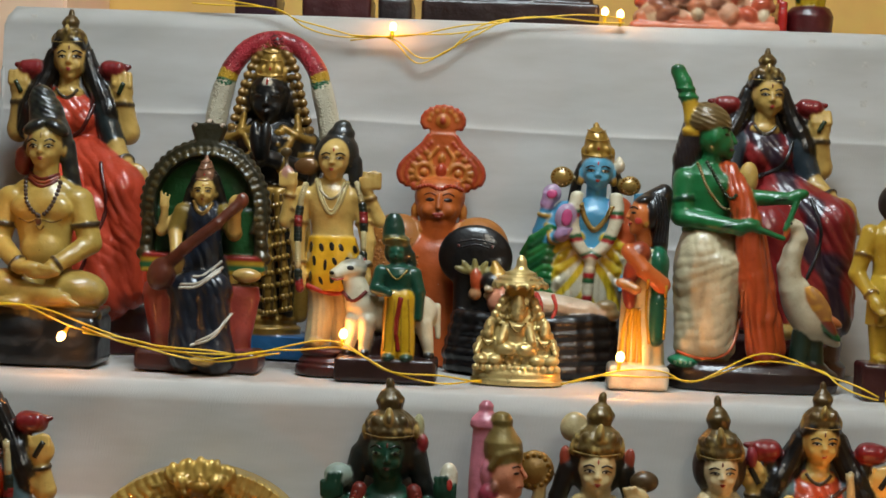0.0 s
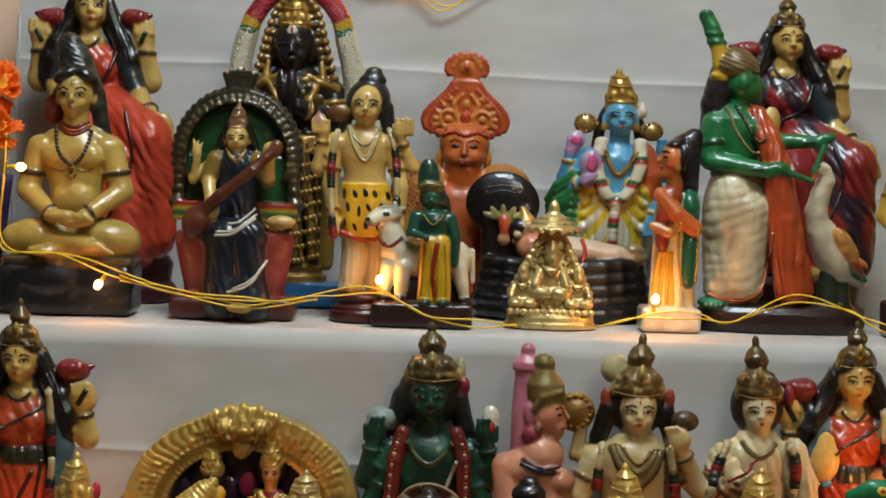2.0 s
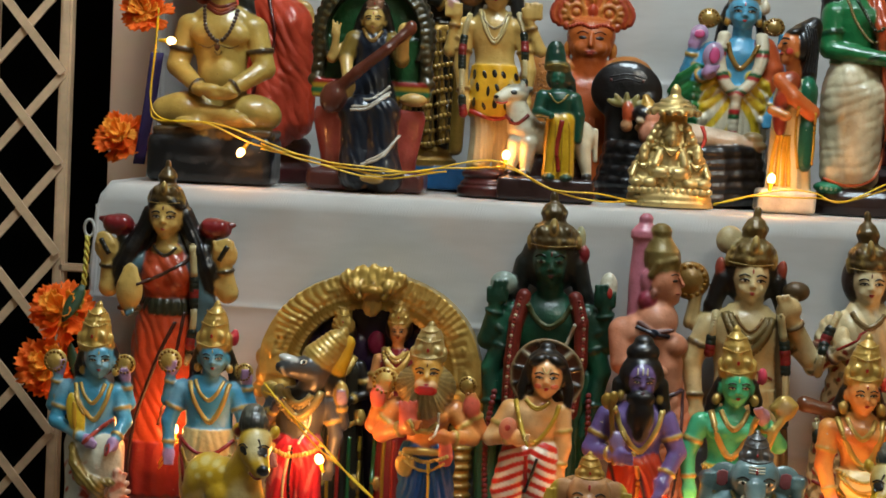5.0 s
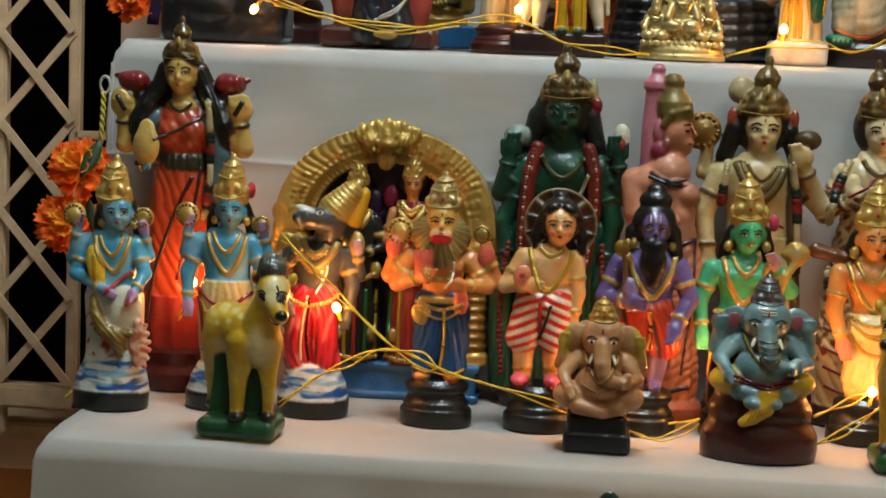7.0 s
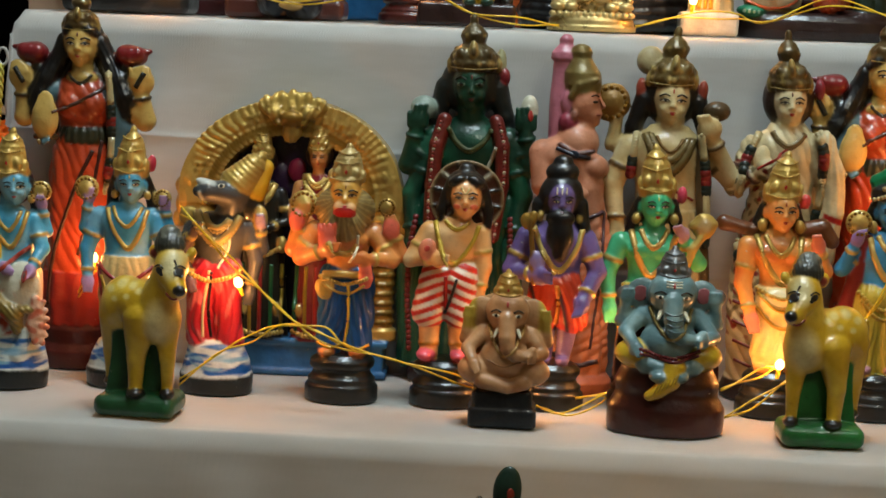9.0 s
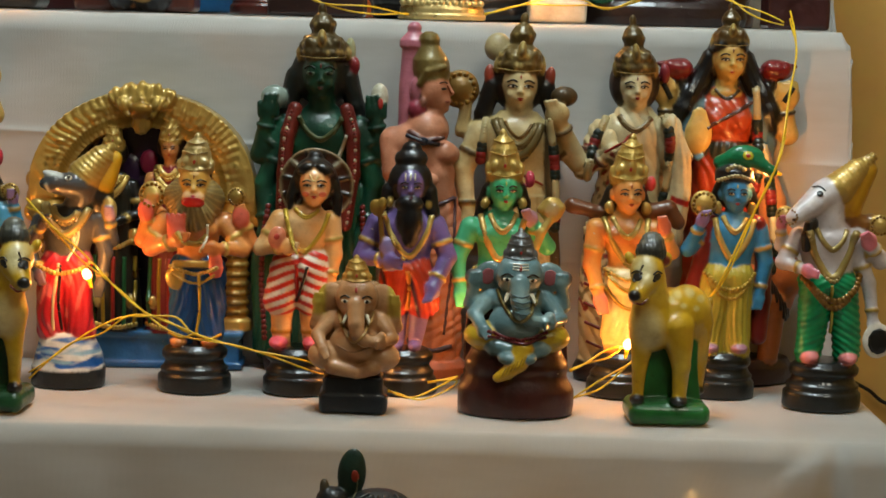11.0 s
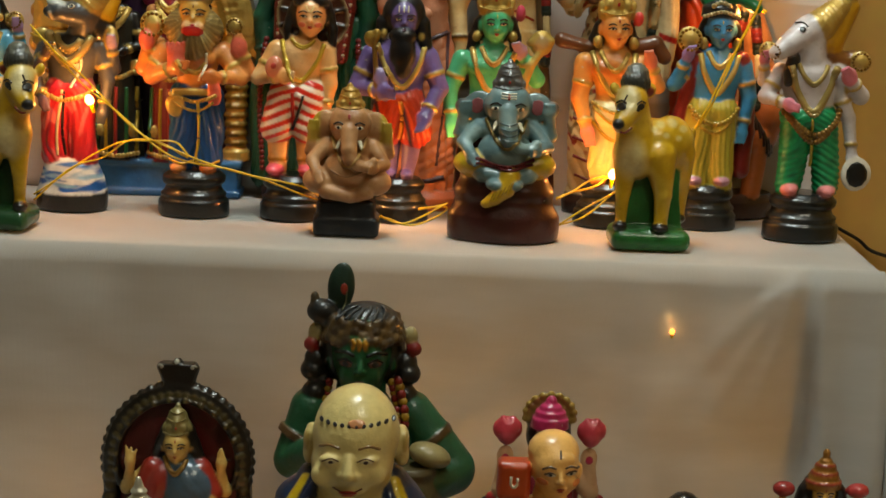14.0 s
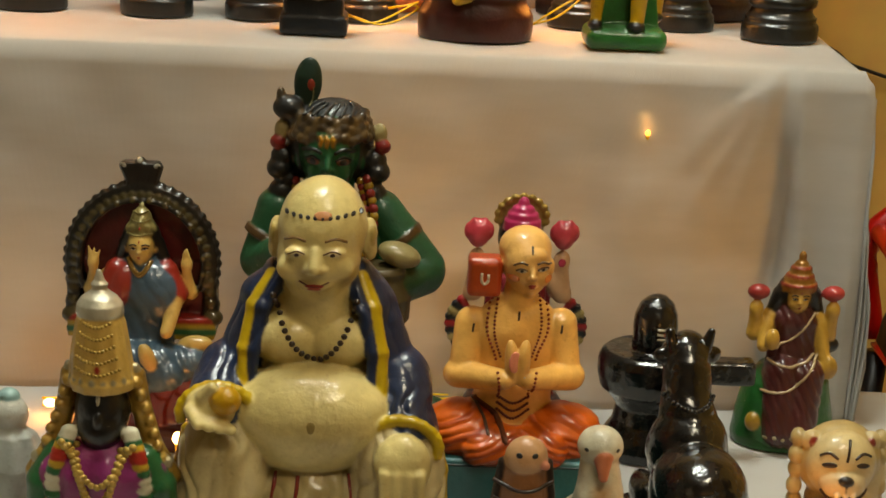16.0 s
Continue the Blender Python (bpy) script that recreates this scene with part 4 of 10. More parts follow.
# fish form: blue, with a white scaled tail on waves
def fish_figure():
    d = Doll("figurine", 0.081, 0.104, Z_MID, KF, "blue clay figurine with white fish body rising from blue waves", group=AV, sway=5)
    sk, hand = "4f9cc8", "b08cc0"
    d.l("0c1214", 0, 0, [(0, 70), (28, 71), (34, 68)], 0.78)
    d.l("d6dcdf", 0, 0, [(30, 70), (44, 69), (62, 64), (84, 55), (100, 53), (150, 53), (205, 55), (225, 48)], 0.74)
    d.c("d6dcdf", (26, 62, 34), (36, 106, 40), 18, 6)
    waves(d, "d6dcdf", 36, 98)
    # the fish: blunt white head below the arm, gilt fin along its belly, ribbed tail fins at the side
    d.e("d9d4c6", 20, 178, 26, 38, 50, 24, -16)
    fin, tail = "8a7436*.35", "dcb09c"
    d.path(fin, [(-30, 204, 36), (-24, 176, 42), (-8, 150, 46), (14, 134, 46)], 7, 17).c(fin, (12, 140, 44), (22, 106, 40), 17, 9).c(fin, (14, 142, 44), (46, 144, 44), 13, 6)
    d.drape(fin, (0.7, 0.7, 0), 8, 2.4, 0.3)
    for i in range(6):
        d.c(tail, (44, 132 - 3 * i, 42), (54 + 6 * math.sin(0.6 * i), 162 - 15 * i, 40), 6, 7)
        d.c(tail, (52, 132 - 3 * i, 40), (66 + 7 * math.sin(0.6 * i), 158 - 15 * i, 36), 5, 5)
    body = ("d6dcdf", "d9d4c6")
    d.wash(body, "b8452c", lambda u, v, w: np.clip(5 * (ripple(u, v * 1.25, w, 9.5, 2.0) + 0.35 * ripple(u, v, w, 4, 5.0) - 0.42), 0, 1) * np.clip((v - 94) / 6, 0, 1) * np.clip((185 - v) / 20, 0, 1) * np.clip((22 - u) / 12, 0, 1))
    d.wash(body + (fin,), "b03c20", lambda u, v, w: np.clip(2.2 - np.hypot((u + 4) / 11, (v - 122) / 15) * 1.8 + 0.6 * ripple(u, v, w, 6, 1.0), 0, 1))
    d.wash(tail, "c4583c", lambda u, v, w: 0.8 * np.clip(3 * ripple(u, v, w, 8, 4.0), 0, 1))
    d.wash(("d6dcdf",), "e2b8a4", lambda u, v, w: 0.7 * np.clip((u - 34) / 12, 0, 1) * np.clip((v - 150) / 10, 0, 1))
    d.m("b02818", 40, 208, 8, 11).m("3a1410", 40, 208, 4, 6, 1.2)
    d.l(sk, 0, 0, [(215, 44), (250, 42), (290, 50), (312, 46), (326, 20)], 0.66)
    limb(d, sk, (-48, 300, 0), (-66, 245, 12), (-8, 222, 42), 17, hand=hand)
    limb(d, sk, (48, 300, 0), (62, 250, 10), (50, 222, 40), 17, hand=hand)
    limb(d, sk, (-46, 305, -6), (-76, 270, -8), (-62, 326, 0), 16, hand=hand)
    limb(d, sk, (46, 305, -6), (66, 280, -8), (64, 318, 0), 15, hand=hand)
    disc(d, -66, 352, 2, 22)
    disc(d, 62, 352, -4, 19)
    d.s("9a3020", 4, (-6, 214), (22, 240), (46, 256), lift=3)
    d.e("d8b830", -22, 262, 36, 16, 40, 10, 8).m("b88a20", -22, 262, 5, 26, 1)
    d.c(sk, (0, 315, 0), (6, 335, 4), 16)
    locks(d, 12, 360, 0, 36, 72)
    face(d, 16, 360, 8, 33, sk, 0.22, tilak="c8b040")
    for s in (-1, 1):
        d.e(GOLD, 16 + s * 30, 338, 8, 7, 8, 6)
    crown(d, 8, 384, 2, 38, 82)
    necklace(d, 8, 316, 32, 62, GOLD, 3.6)
    necklace(d, 8, 318, 22, 34, GOLD, 3)
    d.wash("4f9cc8", "9cc4dc", lambda u, v, w: 0.55 * np.clip(1.6 * ripple(u, v, w, 34, 1), 0, 1))
    d.done()


# tortoise form: blue with cream apron
def tortoise_figure():
    d = Doll("figurine", 0.189, 0.13, Z_MID, KF, "blue four-armed clay figurine with a cream apron edged in maroon", group=AV, sway=5)
    sk, hand = "4a96c6", "b08cc0"
    d.l("0c1214", 0, 0, [(0, 70), (28, 71), (34, 68)], 0.78)
    d.l("d0d6da", 0, 0, [(30, 68), (60, 60), (85, 50)], 0.78)
    waves(d, "d0d6da", 36, 86)
    d.l("d9bd84", 0, 2, [(80, 44), (110, 50), (170, 56), (215, 52), (240, 44)], 0.7)
    d.drape("d9bd84", lambda u, v, w: np.abs(u) + 0.15 * v, 15, 3.0, 0.8)
    d.s("8c2020", 4, (-50, 225), (-42, 170), (-36, 110), lift=1.2)
    d.s("8c2020", 4, (-48, 222), (-20, 202), (0, 198), (22, 202), (50, 222), lift=1.2)
    d.s("a8862c*.6", 4, (-44, 205), (-22, 150), (4, 128), (26, 148), (46, 200), lift=1)
    d.l(sk, 0, 0, [(228, 44), (262, 42), (300, 52), (322, 46), (336, 20)], 0.66)
    limb(d, sk, (-50, 308, 0), (-72, 250, 10), (-70, 205, 18), 18, hand=hand)
    limb(d, sk, (50, 308, 0), (68, 255, 10), (66, 212, 22), 18, hand=hand)
    limb(d, sk, (-48, 312, -6), (-78, 285, -6), (-70, 330, 2), 16, hand=hand)
    limb(d, sk, (48, 312, -6), (74, 288, -6), (72, 322, 2), 16, hand=hand)
    disc(d, -72, 358, 2, 23)
    disc(d, 66, 345, -2, 17)
    d.c(sk, (0, 325, 0), (6, 345, 4), 16)
    locks(d, 8, 370, 0, 35, 66)
    face(d, 10, 370, 8, 33, sk, 0.1, tilak="c8b040")
    for s in (-1, 1):
        d.e(GOLD, 10 + s * 30, 350, 8, 7, 8, 6)
    crown(d, 10, 392, 2, 37, 84)
    d.e("c83048", 46, 408, -4, 8, 16, 7)
    necklace(d, 6, 326, 36, 70, GOLD, 4)
    necklace(d, 6, 330, 26, 34, GOLD, 3)
    d.wash("4a96c6", "9cc4dc", lambda u, v, w: 0.55 * np.clip(1.6 * ripple(u, v, w, 34, 1), 0, 1))
    d.done()


# boar form
def boar_figure():
    d = Doll("figurine", 0.281, 0.119, Z_MID, KF, "dark grey boar-headed clay figurine in a crimson skirt on waves", group=AV, sway=-5)
    sk = "43444a"
    d.l("0c1214", 0, 0, [(0, 66), (30, 67), (36, 64)], 0.78)
    d.l("cfd8e2", 0, 0, [(32, 65), (58, 60), (84, 50), (96, 40)], 0.8)
    waves(d, "cfd8e2", 36, 92)
    for s in (-1, 1):
        d.c("b01c30", (s * 26, 100, 6), (s * 18, 220, 4), 27, 30)
    d.drape("b01c30", lambda u, v, w: 0.9 * np.abs(u + 4) - 0.34 * v + 0.004 * (v - 100) ** 2 * (np.abs(u) > 6), 13, 3.6, 1.1)
    # pink streaks painted on as highlights of the skirt's folds
    d.wash("b01c30", "cc6a74", lambda u, v, w: 0.75 * np.clip(4 * (ripple(0.9 * u + 0.1 * v, 0.35 * v - 0.5 * np.abs(u), w, 8, 3.0) - 0.45), 0, 1))
    d.e("b01c30", 0, 222, 4, 46, 22, 30)
    d.s("d8c8a8", 3, (-8, 225), (-14, 160), (-18, 100), lift=1)
    d.s("181014", 3, (-4, 222), (-6, 160), (-4, 100), lift=1)
    d.l(sk, 0, 0, [(222, 40), (250, 40), (290, 52), (312, 48), (326, 24)], 0.68)
    limb(d, sk, (-50, 300, 0), (-66, 250, 12), (-44, 212, 34), 17, hand="6a4a50")
    limb(d, sk, (50, 300, 0), (70, 240, 8), (66, 195, 16), 17)
    limb(d, "5a4a48", (-48, 300, -6), (-60, 262, 20), (-44, 290, 34), 15)
    limb(d, sk, (48, 302, -6), (78, 262, -4), (74, 300, 8), 15, hand="a888a0")
    d.e(GOLD, 72, 318, 8, 13, 24, 10)
    d.e(GOLD, -58, 318, 2, 18, 18, 8)
    d.beads(GOLD, 5, (-44, 222), (-10, 206), (30, 214), (46, 226), step=1.3)
    d.s("d8d4cc", 2.6, (14, 318), (22, 270), (6, 228), lift=1)
    d.c(sk, (4, 310, 0), (22, 345, 8), 22, 24)
    d.e(sk, 24, 362, 6, 29, 31, 30)
    d.c(sk, (18, 362, 18), (-18, 368, 44), 25, 18)
    d.e(sk, -24, 366, 46, 17, 13, 13, -14).e("c4c6c8", -18, 382, 44, 20, 8, 12, -16)
    d.e("16181c", -36, 368, 52, 6, 8, 8)
    d.c("d8d0c0", (-24, 356, 54), (-28, 366, 60), 3.4, 2)
    d.e("14100e", 46, 338, -8, 30, 40, 24)
    d.m("d8d0c0", 8, 378, 6, 4, 0.2).m("0c0c0c", 8, 378, 4, 3.6, 0.8)
    d.e(sk, 38, 384, 10, 8, 12, 6, -30)
    # crown laid back
    d.c(GOLD, (30, 380, 4), (58, 412, -6), 32, 21)
    d.c(GOLD, (58, 412, -6), (74, 430, -12), 19, 9)
    d.c("c99a1c", (56, 362, -8), (80, 410, -18), 22, 13)
    d.drape(GOLD, (0.66, 0.75, 0), 9, 2.4, 0.2, zone=lambda u, v, w: (v - 366) / 8)
    necklace(d, -2, 326, 40, 50, "a8925a*.4", 7)
    necklace(d, -2, 322, 26, 22, "a8925a*.4", 6)
    d.e("1a1614", 4, 300, 8, 38, 30, 26)
    d.done()


# lion form
def lion_figure():
    d = Doll("figurine", 0.405, 0.110, Z_MID, KF, "lion-faced orange clay figurine in a blue skirt on black base", group=AV, sway=4)
    sk, palm = "d58c4a", "e46a58"
    turned_base(d, 66, 86)
    man(d, sk, "1a4f96", 84, legs=104)
    d.s("d8b840", 3.4, (6, 215), (8, 160), (4, 105), lift=1.4)
    d.drape("1a4f96", lambda u, v, w: np.abs(u) + 0.3 * v, 13, 3.4, 0.8)
    d.s("c89a28*.5", 3, (-46, 108), (-20, 100), (0, 104), (26, 98), (48, 106), lift=1)
    limb(d, sk, (-52, 302, 0), (-80, 258, 10), (-36, 274, 38), 21)
    d.e(palm, -28, 292, 44, 17, 24, 8)
    for i in range(4):
        d.c(palm, (-40 + i * 8, 306, 46), (-42 + i * 9, 322, 46), 4.4, 3.4)
    limb(d, sk, (52, 302, 0), (82, 258, 10), (46, 262, 36), 19)
    d.e(palm, 38, 240, 42, 12, 24, 8, 8)
    for i in range(4):
        d.c(palm, (30 + i * 6, 228, 44), (29 + i * 5, 212 + 2 * abs(i - 1.5), 42), 4, 3.2)
    limb(d, sk, (-54, 305, -4), (-96, 270, -4), (-82, 318, 4), 20)
    limb(d, sk, (54, 305, -4), (96, 268, -4), (88, 304, 4), 20)
    d.e(palm, -86, 324, 14, 14, 20, 8).e(palm, 82, 316, 14, 15, 20, 8)
    disc(d, -74, 352, 4, 25)
    disc(d, 74, 352, 2, 17)
    d.c(sk, (0, 320, 0), (0, 345, 4), 20)
    # mane
    d.e("8a7448*.2", 0, 346, 6, 54, 44, 30).e("8a7448*.2", 0, 322, 22, 38, 34, 22)
    d.drape("8a7448*.2", lambda u, v, w: 58 * np.arctan2(u, 372 - v), 6.5, 3.4, 0.3)
    d.wash("8a7448*.2", "b49c66*.3", lambda u, v, w: 0.8 * np.clip(np.sin(32 * np.arctan2(u, 372 - v)), 0, 1))
    face(d, 2, 372, 12, 36, "d2a04c", 0.05, lip="b01020", tilak="6a3010", nose=2.0)
    d.e("e0b488", 2, 352, 40, 20, 12, 12)
    d.m("b80e1c", 3, 344, 21, 11, 2.0).m("5a0810", 3, 345, 13, 5, 3.2)
    crown(d, 2, 398, 4, 38, 66, "b49c66*.3")
    necklace(d, 0, 292, 26, 24, GOLD, 4)
    d.b(GOLD, -6, 234, 36, 34, 6, 8, 4).e(GOLD, -30, 218, 36, 9, 18, 8, 24)
    d.s("ece4d4", 2.6, (26, 304), (22, 274), (6, 252), lift=1.2)
    d.e(GOLD, -38, 206, 34, 14, 20, 9, 20)
    d.wash("d58c4a", "c86a34", lambda u, v, w: 0.7 * np.clip(1.6 * ripple(u, v, w, 30, 2), 0, 1))
    d.done()


# dwarf form with a leaf parasol
def dwarf_figure():
    d = Doll("figurine", 0.506, 0.113, Z_MID, KF, "peach clay boy figurine in red-striped dhoti under a brown parasol", group=AV, sway=-6)
    sk = "ecb070"
    turned_base(d, 66, 82)
    for s, pk in ((-1, "e8607a"), (1, "e8607a")):
        d.e(pk, s * 30 - 2, 92, 20, 17, 11, 26)
        d.c(sk, (s * 27, 92, 6), (s * 25, 172, 4), 16, 23)
        d.c("b8862c*.6", (s * 27, 108, 6), (s * 27, 114, 6), 18)
    for s in (-1, 1):
        d.c("e4d0c4", (s * 28, 170, 6), (s * 20, 232, 4), 33, 33)
    d.e("e4d0c4", 0, 228, 6, 52, 28, 34)
    d.wash("e4d0c4", "d22a1c", lambda u, v, w: np.clip(3.5 * np.sin(0.34 * (v + 0.42 * np.abs(u - 2)) + 0.7 * ripple(u, v, w, 26, 2)) + 0.4, 0, 1))
    d.drape("e4d0c4", lambda u, v, w: v + 0.42 * np.abs(u - 2), 18.5, 3.2, 0.7)
    d.s("c01814", 4, (-6, 236), (-2, 200), (4, 170), lift=2)
    d.s("181018", 3.2, (14, 232), (8, 196), (0, 168), lift=3)
    d.l(sk, 0, 0, [(236, 42), (262, 40), (300, 48), (322, 44), (338, 20)], 0.68)
    limb(d, sk, (-46, 312, 0), (-72, 262, 10), (-34, 266, 38), 20)
    d.e("e88a6a", -44, 284, 44, 16, 20, 9)
    d.m("c8453c", -44, 286, 6, 6)
    limb(d, sk, (46, 312, 0), (58, 250, 4), (56, 212, 12), 20)
    d.c(sk, (4, 325, 0), (14, 350, 4), 16)
    d.e("120e0c", 16, 384, -2, 40, 41, 32)
    d.e("120e0c", 18, 424, -6, 14, 12, 14).e("120e0c", 2, 406, 22, 19, 10, 14, 24).e("120e0c", 34, 404, 22, 19, 11, 14, -24)
    d.path("120e0c", [(-18, 380, 2), (-26, 352, 4), (-24, 330, 6)], 11, 8).path("120e0c", [(48, 380, 2), (56, 352, 4), (56, 326, 6)], 11, 8)
    face(d, 17, 374, 10, 37, "f0b47c", 0.0, lip="b8202a", tilak=None)
    d.m("e07058", 2, 361, 7, 5, 0.1).m("e07058", 32, 361, 7, 5, 0.1)
    d.s("f2d8a0", 1.6, (9, 396), (17, 384), (25, 396), lift=0.6)
    necklace(d, 4, 330, 40, 72, "c8a83c*.4", 4)
    necklace(d, 4, 334, 22, 14, "c8a83c*.4", 3)
    # parasol
    c = (16, 370)
    d.hoop("4a2412", c[0], c[1], -36, 33, 33, 4)
    d.hoop("8a7458", c[0], c[1], -34, 65, 1.8, 5)
    for i in range(12):
        a = radians(15 + 30 * i)
        d.c("a8a090" if i % 3 == 1 else "1c100c", (c[0] + 40 * math.cos(a), c[1] + 44 * math.sin(a), -30), (c[0] + 63 * math.cos(a), c[1] + 63 * math.sin(a), -31), 2.8)
    d.c("4a2a1c", (c[0] + 10, 250, -20), (c[0], 330, -24), 4)
    d.wash("ecb070", "f0c89a", lambda u, v, w: 0.7 * np.clip(1.6 * ripple(u, v, w, 30, 2), 0, 1))
    d.done()


# axe bearer, purple
def axe_figure():
    d = Doll("figurine", 0.607, 0.125, Z_MID, KF, "purple bearded clay figurine in orange-red cloth on a black base", group=AV, sway=5)
    sk = "6e5a9c"
    turned_base(d, 60, 80)
    for s in (-1, 1):
        d.e(sk, s * 16, 88, 18, 13, 9, 22)
        d.c(sk, (s * 16, 90, 4), (s * 22, 180, 4), 13, 22)
    for s in (-1, 1):
        d.c("c23a1c", (s * 26, 168, 6), (s * 18, 226, 4), 32, 30)
    d.e("c8441c", 0, 226, 4, 48, 22, 32)
    d.drape(("c23a1c", "c8441c"), lambda u, v, w: np.abs(u) + 0.35 * v, 13, 3.4, 0.9)
    d.wash("c23a1c", "1a1830", lambda u, v, w: np.clip(4 * np.sin(0.13 * u + 0.03 * v + 1) - 3.0, 0, 1))
    d.s("e0842c", 5, (0, 226), (2, 190), (-4, 150), lift=1)
    d.l(sk, 0, 0, [(228, 42), (256, 42), (296, 54), (318, 50), (336, 22)], 0.7)
    limb(d, sk, (-52, 306, 0), (-80, 246, 8), (-40, 244, 40), 22)
    d.e("8a78b0", -34, 268, 44, 14, 20, 10)
    limb(d, sk, (52, 306, 0), (74, 250, 6), (50, 206, 32), 22)
    d.c(DARKGOLD, (-40, 230, 48), (-46, 340, 40), 5)
    d.e("9a7a34*.5", -52, 338, 36, 13, 16, 7, 20).e("9a7a34*.5", -42, 346, 38, 8, 12, 7)
    d.c(sk, (2, 322, 0), (4, 345, 4), 18)
    d.e("0c0c10", 4, 382, -4, 40, 42, 34)
    d.e("0c0c10", 4, 424, -6, 30, 20, 24).e("0c0c10", 4, 442, -8, 18, 14, 16)
    d.path("0c0c10", [(38, 366, 0), (46, 330, 4), (44, 300, 8)], 16, 10).path("0c0c10", [(-32, 366, 0), (-38, 330, 4)], 15, 9)
    face(d, 5, 374, 10, 34, "6a5896", 0.05, lip="4a2030", tilak=None)
    for x in (-4, 5, 13):
        d.s("d8d4c0", 1.4, (x, 388), (x, 402), lift=0.6)
    d.e("0a0a0e", 5, 346, 34, 26, 16, 14).e("0a0a0e", 6, 318, 34, 24, 34, 16).e("0a0a0e", 6, 288, 32, 14, 20, 12)
    necklace(d, 4, 330, 44, 78, "c0a860*.4", 4.5)
    d.e(GOLD, -30, 346, 12, 6, 9, 6).e(GOLD, 40, 344, 12, 6, 9, 6)
    d.done()


# bow bearer, green
def bow_figure():
    d = Doll("figurine", 0.695, 0.135, Z_MID, KF, "light green painted clay figurine with gold ornaments, bow and yellow dhoti", group=AV, sway=-5)
    sk = "56b98a"
    turned_base(d, 62, 84)
    man(d, sk, "d8b03c", 82)
    limb(d, sk, (-54, 304, 0), (-72, 248, 6), (-66, 200, 18), 21)
    limb(d, sk, (54, 304, 0), (88, 270, 2), (60, 312, 22), 20, hand="b88aa0")
    d.path(GOLD, [(60, 250, 30), (74, 300, 30), (94, 330, 24), (106, 344, 20), (84, 352, 20), (70, 340, 22)], 7, 8)
    d.e(GOLD, 90, 340, 20, 22, 24, 9).e("b09060", 90, 338, 26, 13, 15, 7)
    d.path("9a7a34*.5", [(62, 180, 30), (46, 225, 34), (60, 270, 32)], 5)
    d.c(sk, (0, 322, 0), (2, 345, 4), 18)
    locks(d, 4, 366, 0, 38, 62)
    face(d, 4, 372, 10, 35, "4fb888", 0.05, tilak="c8d070")
    for s in (-1, 1):
        d.e(GOLD, 4 + s * 34, 348, 8, 8, 10, 7)
    crown(d, 4, 398, 2, 40, 86)
    d.e("d84868", 50, 392, -4, 9, 16, 8)
    necklace(d, 4, 326, 40, 78, "c9a45c*.4", 5)
    necklace(d, 4, 330, 24, 30, "c9a45c*.4", 4)
    d.done()


# plough bearer
def plough_figure():
    d = Doll("figurine", 0.821, 0.138, Z_MID, KF, "orange-skinned clay figurine with gold crown, club and cream dhoti", group=AV, sway=6)
    sk = "e09a50"
    turned_base(d, 66, 84)
    man(d, sk, "e2c98e", 82, waist=236)
    d.s("b8932c*.5", 4, (-40, 226), (-10, 200), (20, 196), (42, 210), lift=1.2)
    d.s("b8932c*.5", 4, (-44, 200), (-14, 170), (20, 166), (44, 180), lift=1.2)
    d.e("ecd8a8", 0, 212, 26, 40, 24, 16)
    limb(d, sk, (-52, 306, 0), (-66, 240, 6), (-56, 192, 22), 21, hand="e4806a")
    limb(d, sk, (52, 306, 0), (80, 268, 4), (70, 304, 24), 20, hand="e4806a")
    d.path("6a3c20", [(-94, 344, -14), (-60, 338, -12), (-40, 336, -10)], 15, 10)
    d.path("6a3c20", [(40, 336, -10), (80, 344, -10), (96, 320, -8)], 17, 14)
    d.c(sk, (0, 322, 0), (2, 345, 4), 18)
    locks(d, 2, 366, -2, 36, 46)
    face(d, 4, 372, 10, 35, "e09a58", 0.1, tilak="8a1c10")
    for s in (-1, 1):
        d.e(GOLD, 4 + s * 33, 346, 8, 9, 12, 7)
    crown(d, 3, 398, 2, 40, 84)
    d.e("d84040", 46, 390, -2, 10, 14, 8)
    necklace(d, 2, 326, 40, 80, "b89a50*.5", 5)
    necklace(d, 2, 330, 26, 34, "b89a50*.5", 4)
    d.wash("e09a50", "c8662c", lambda u, v, w: 0.7 * np.clip(1.6 * ripple(u, v, w, 30, 2), 0, 1))
    d.done()


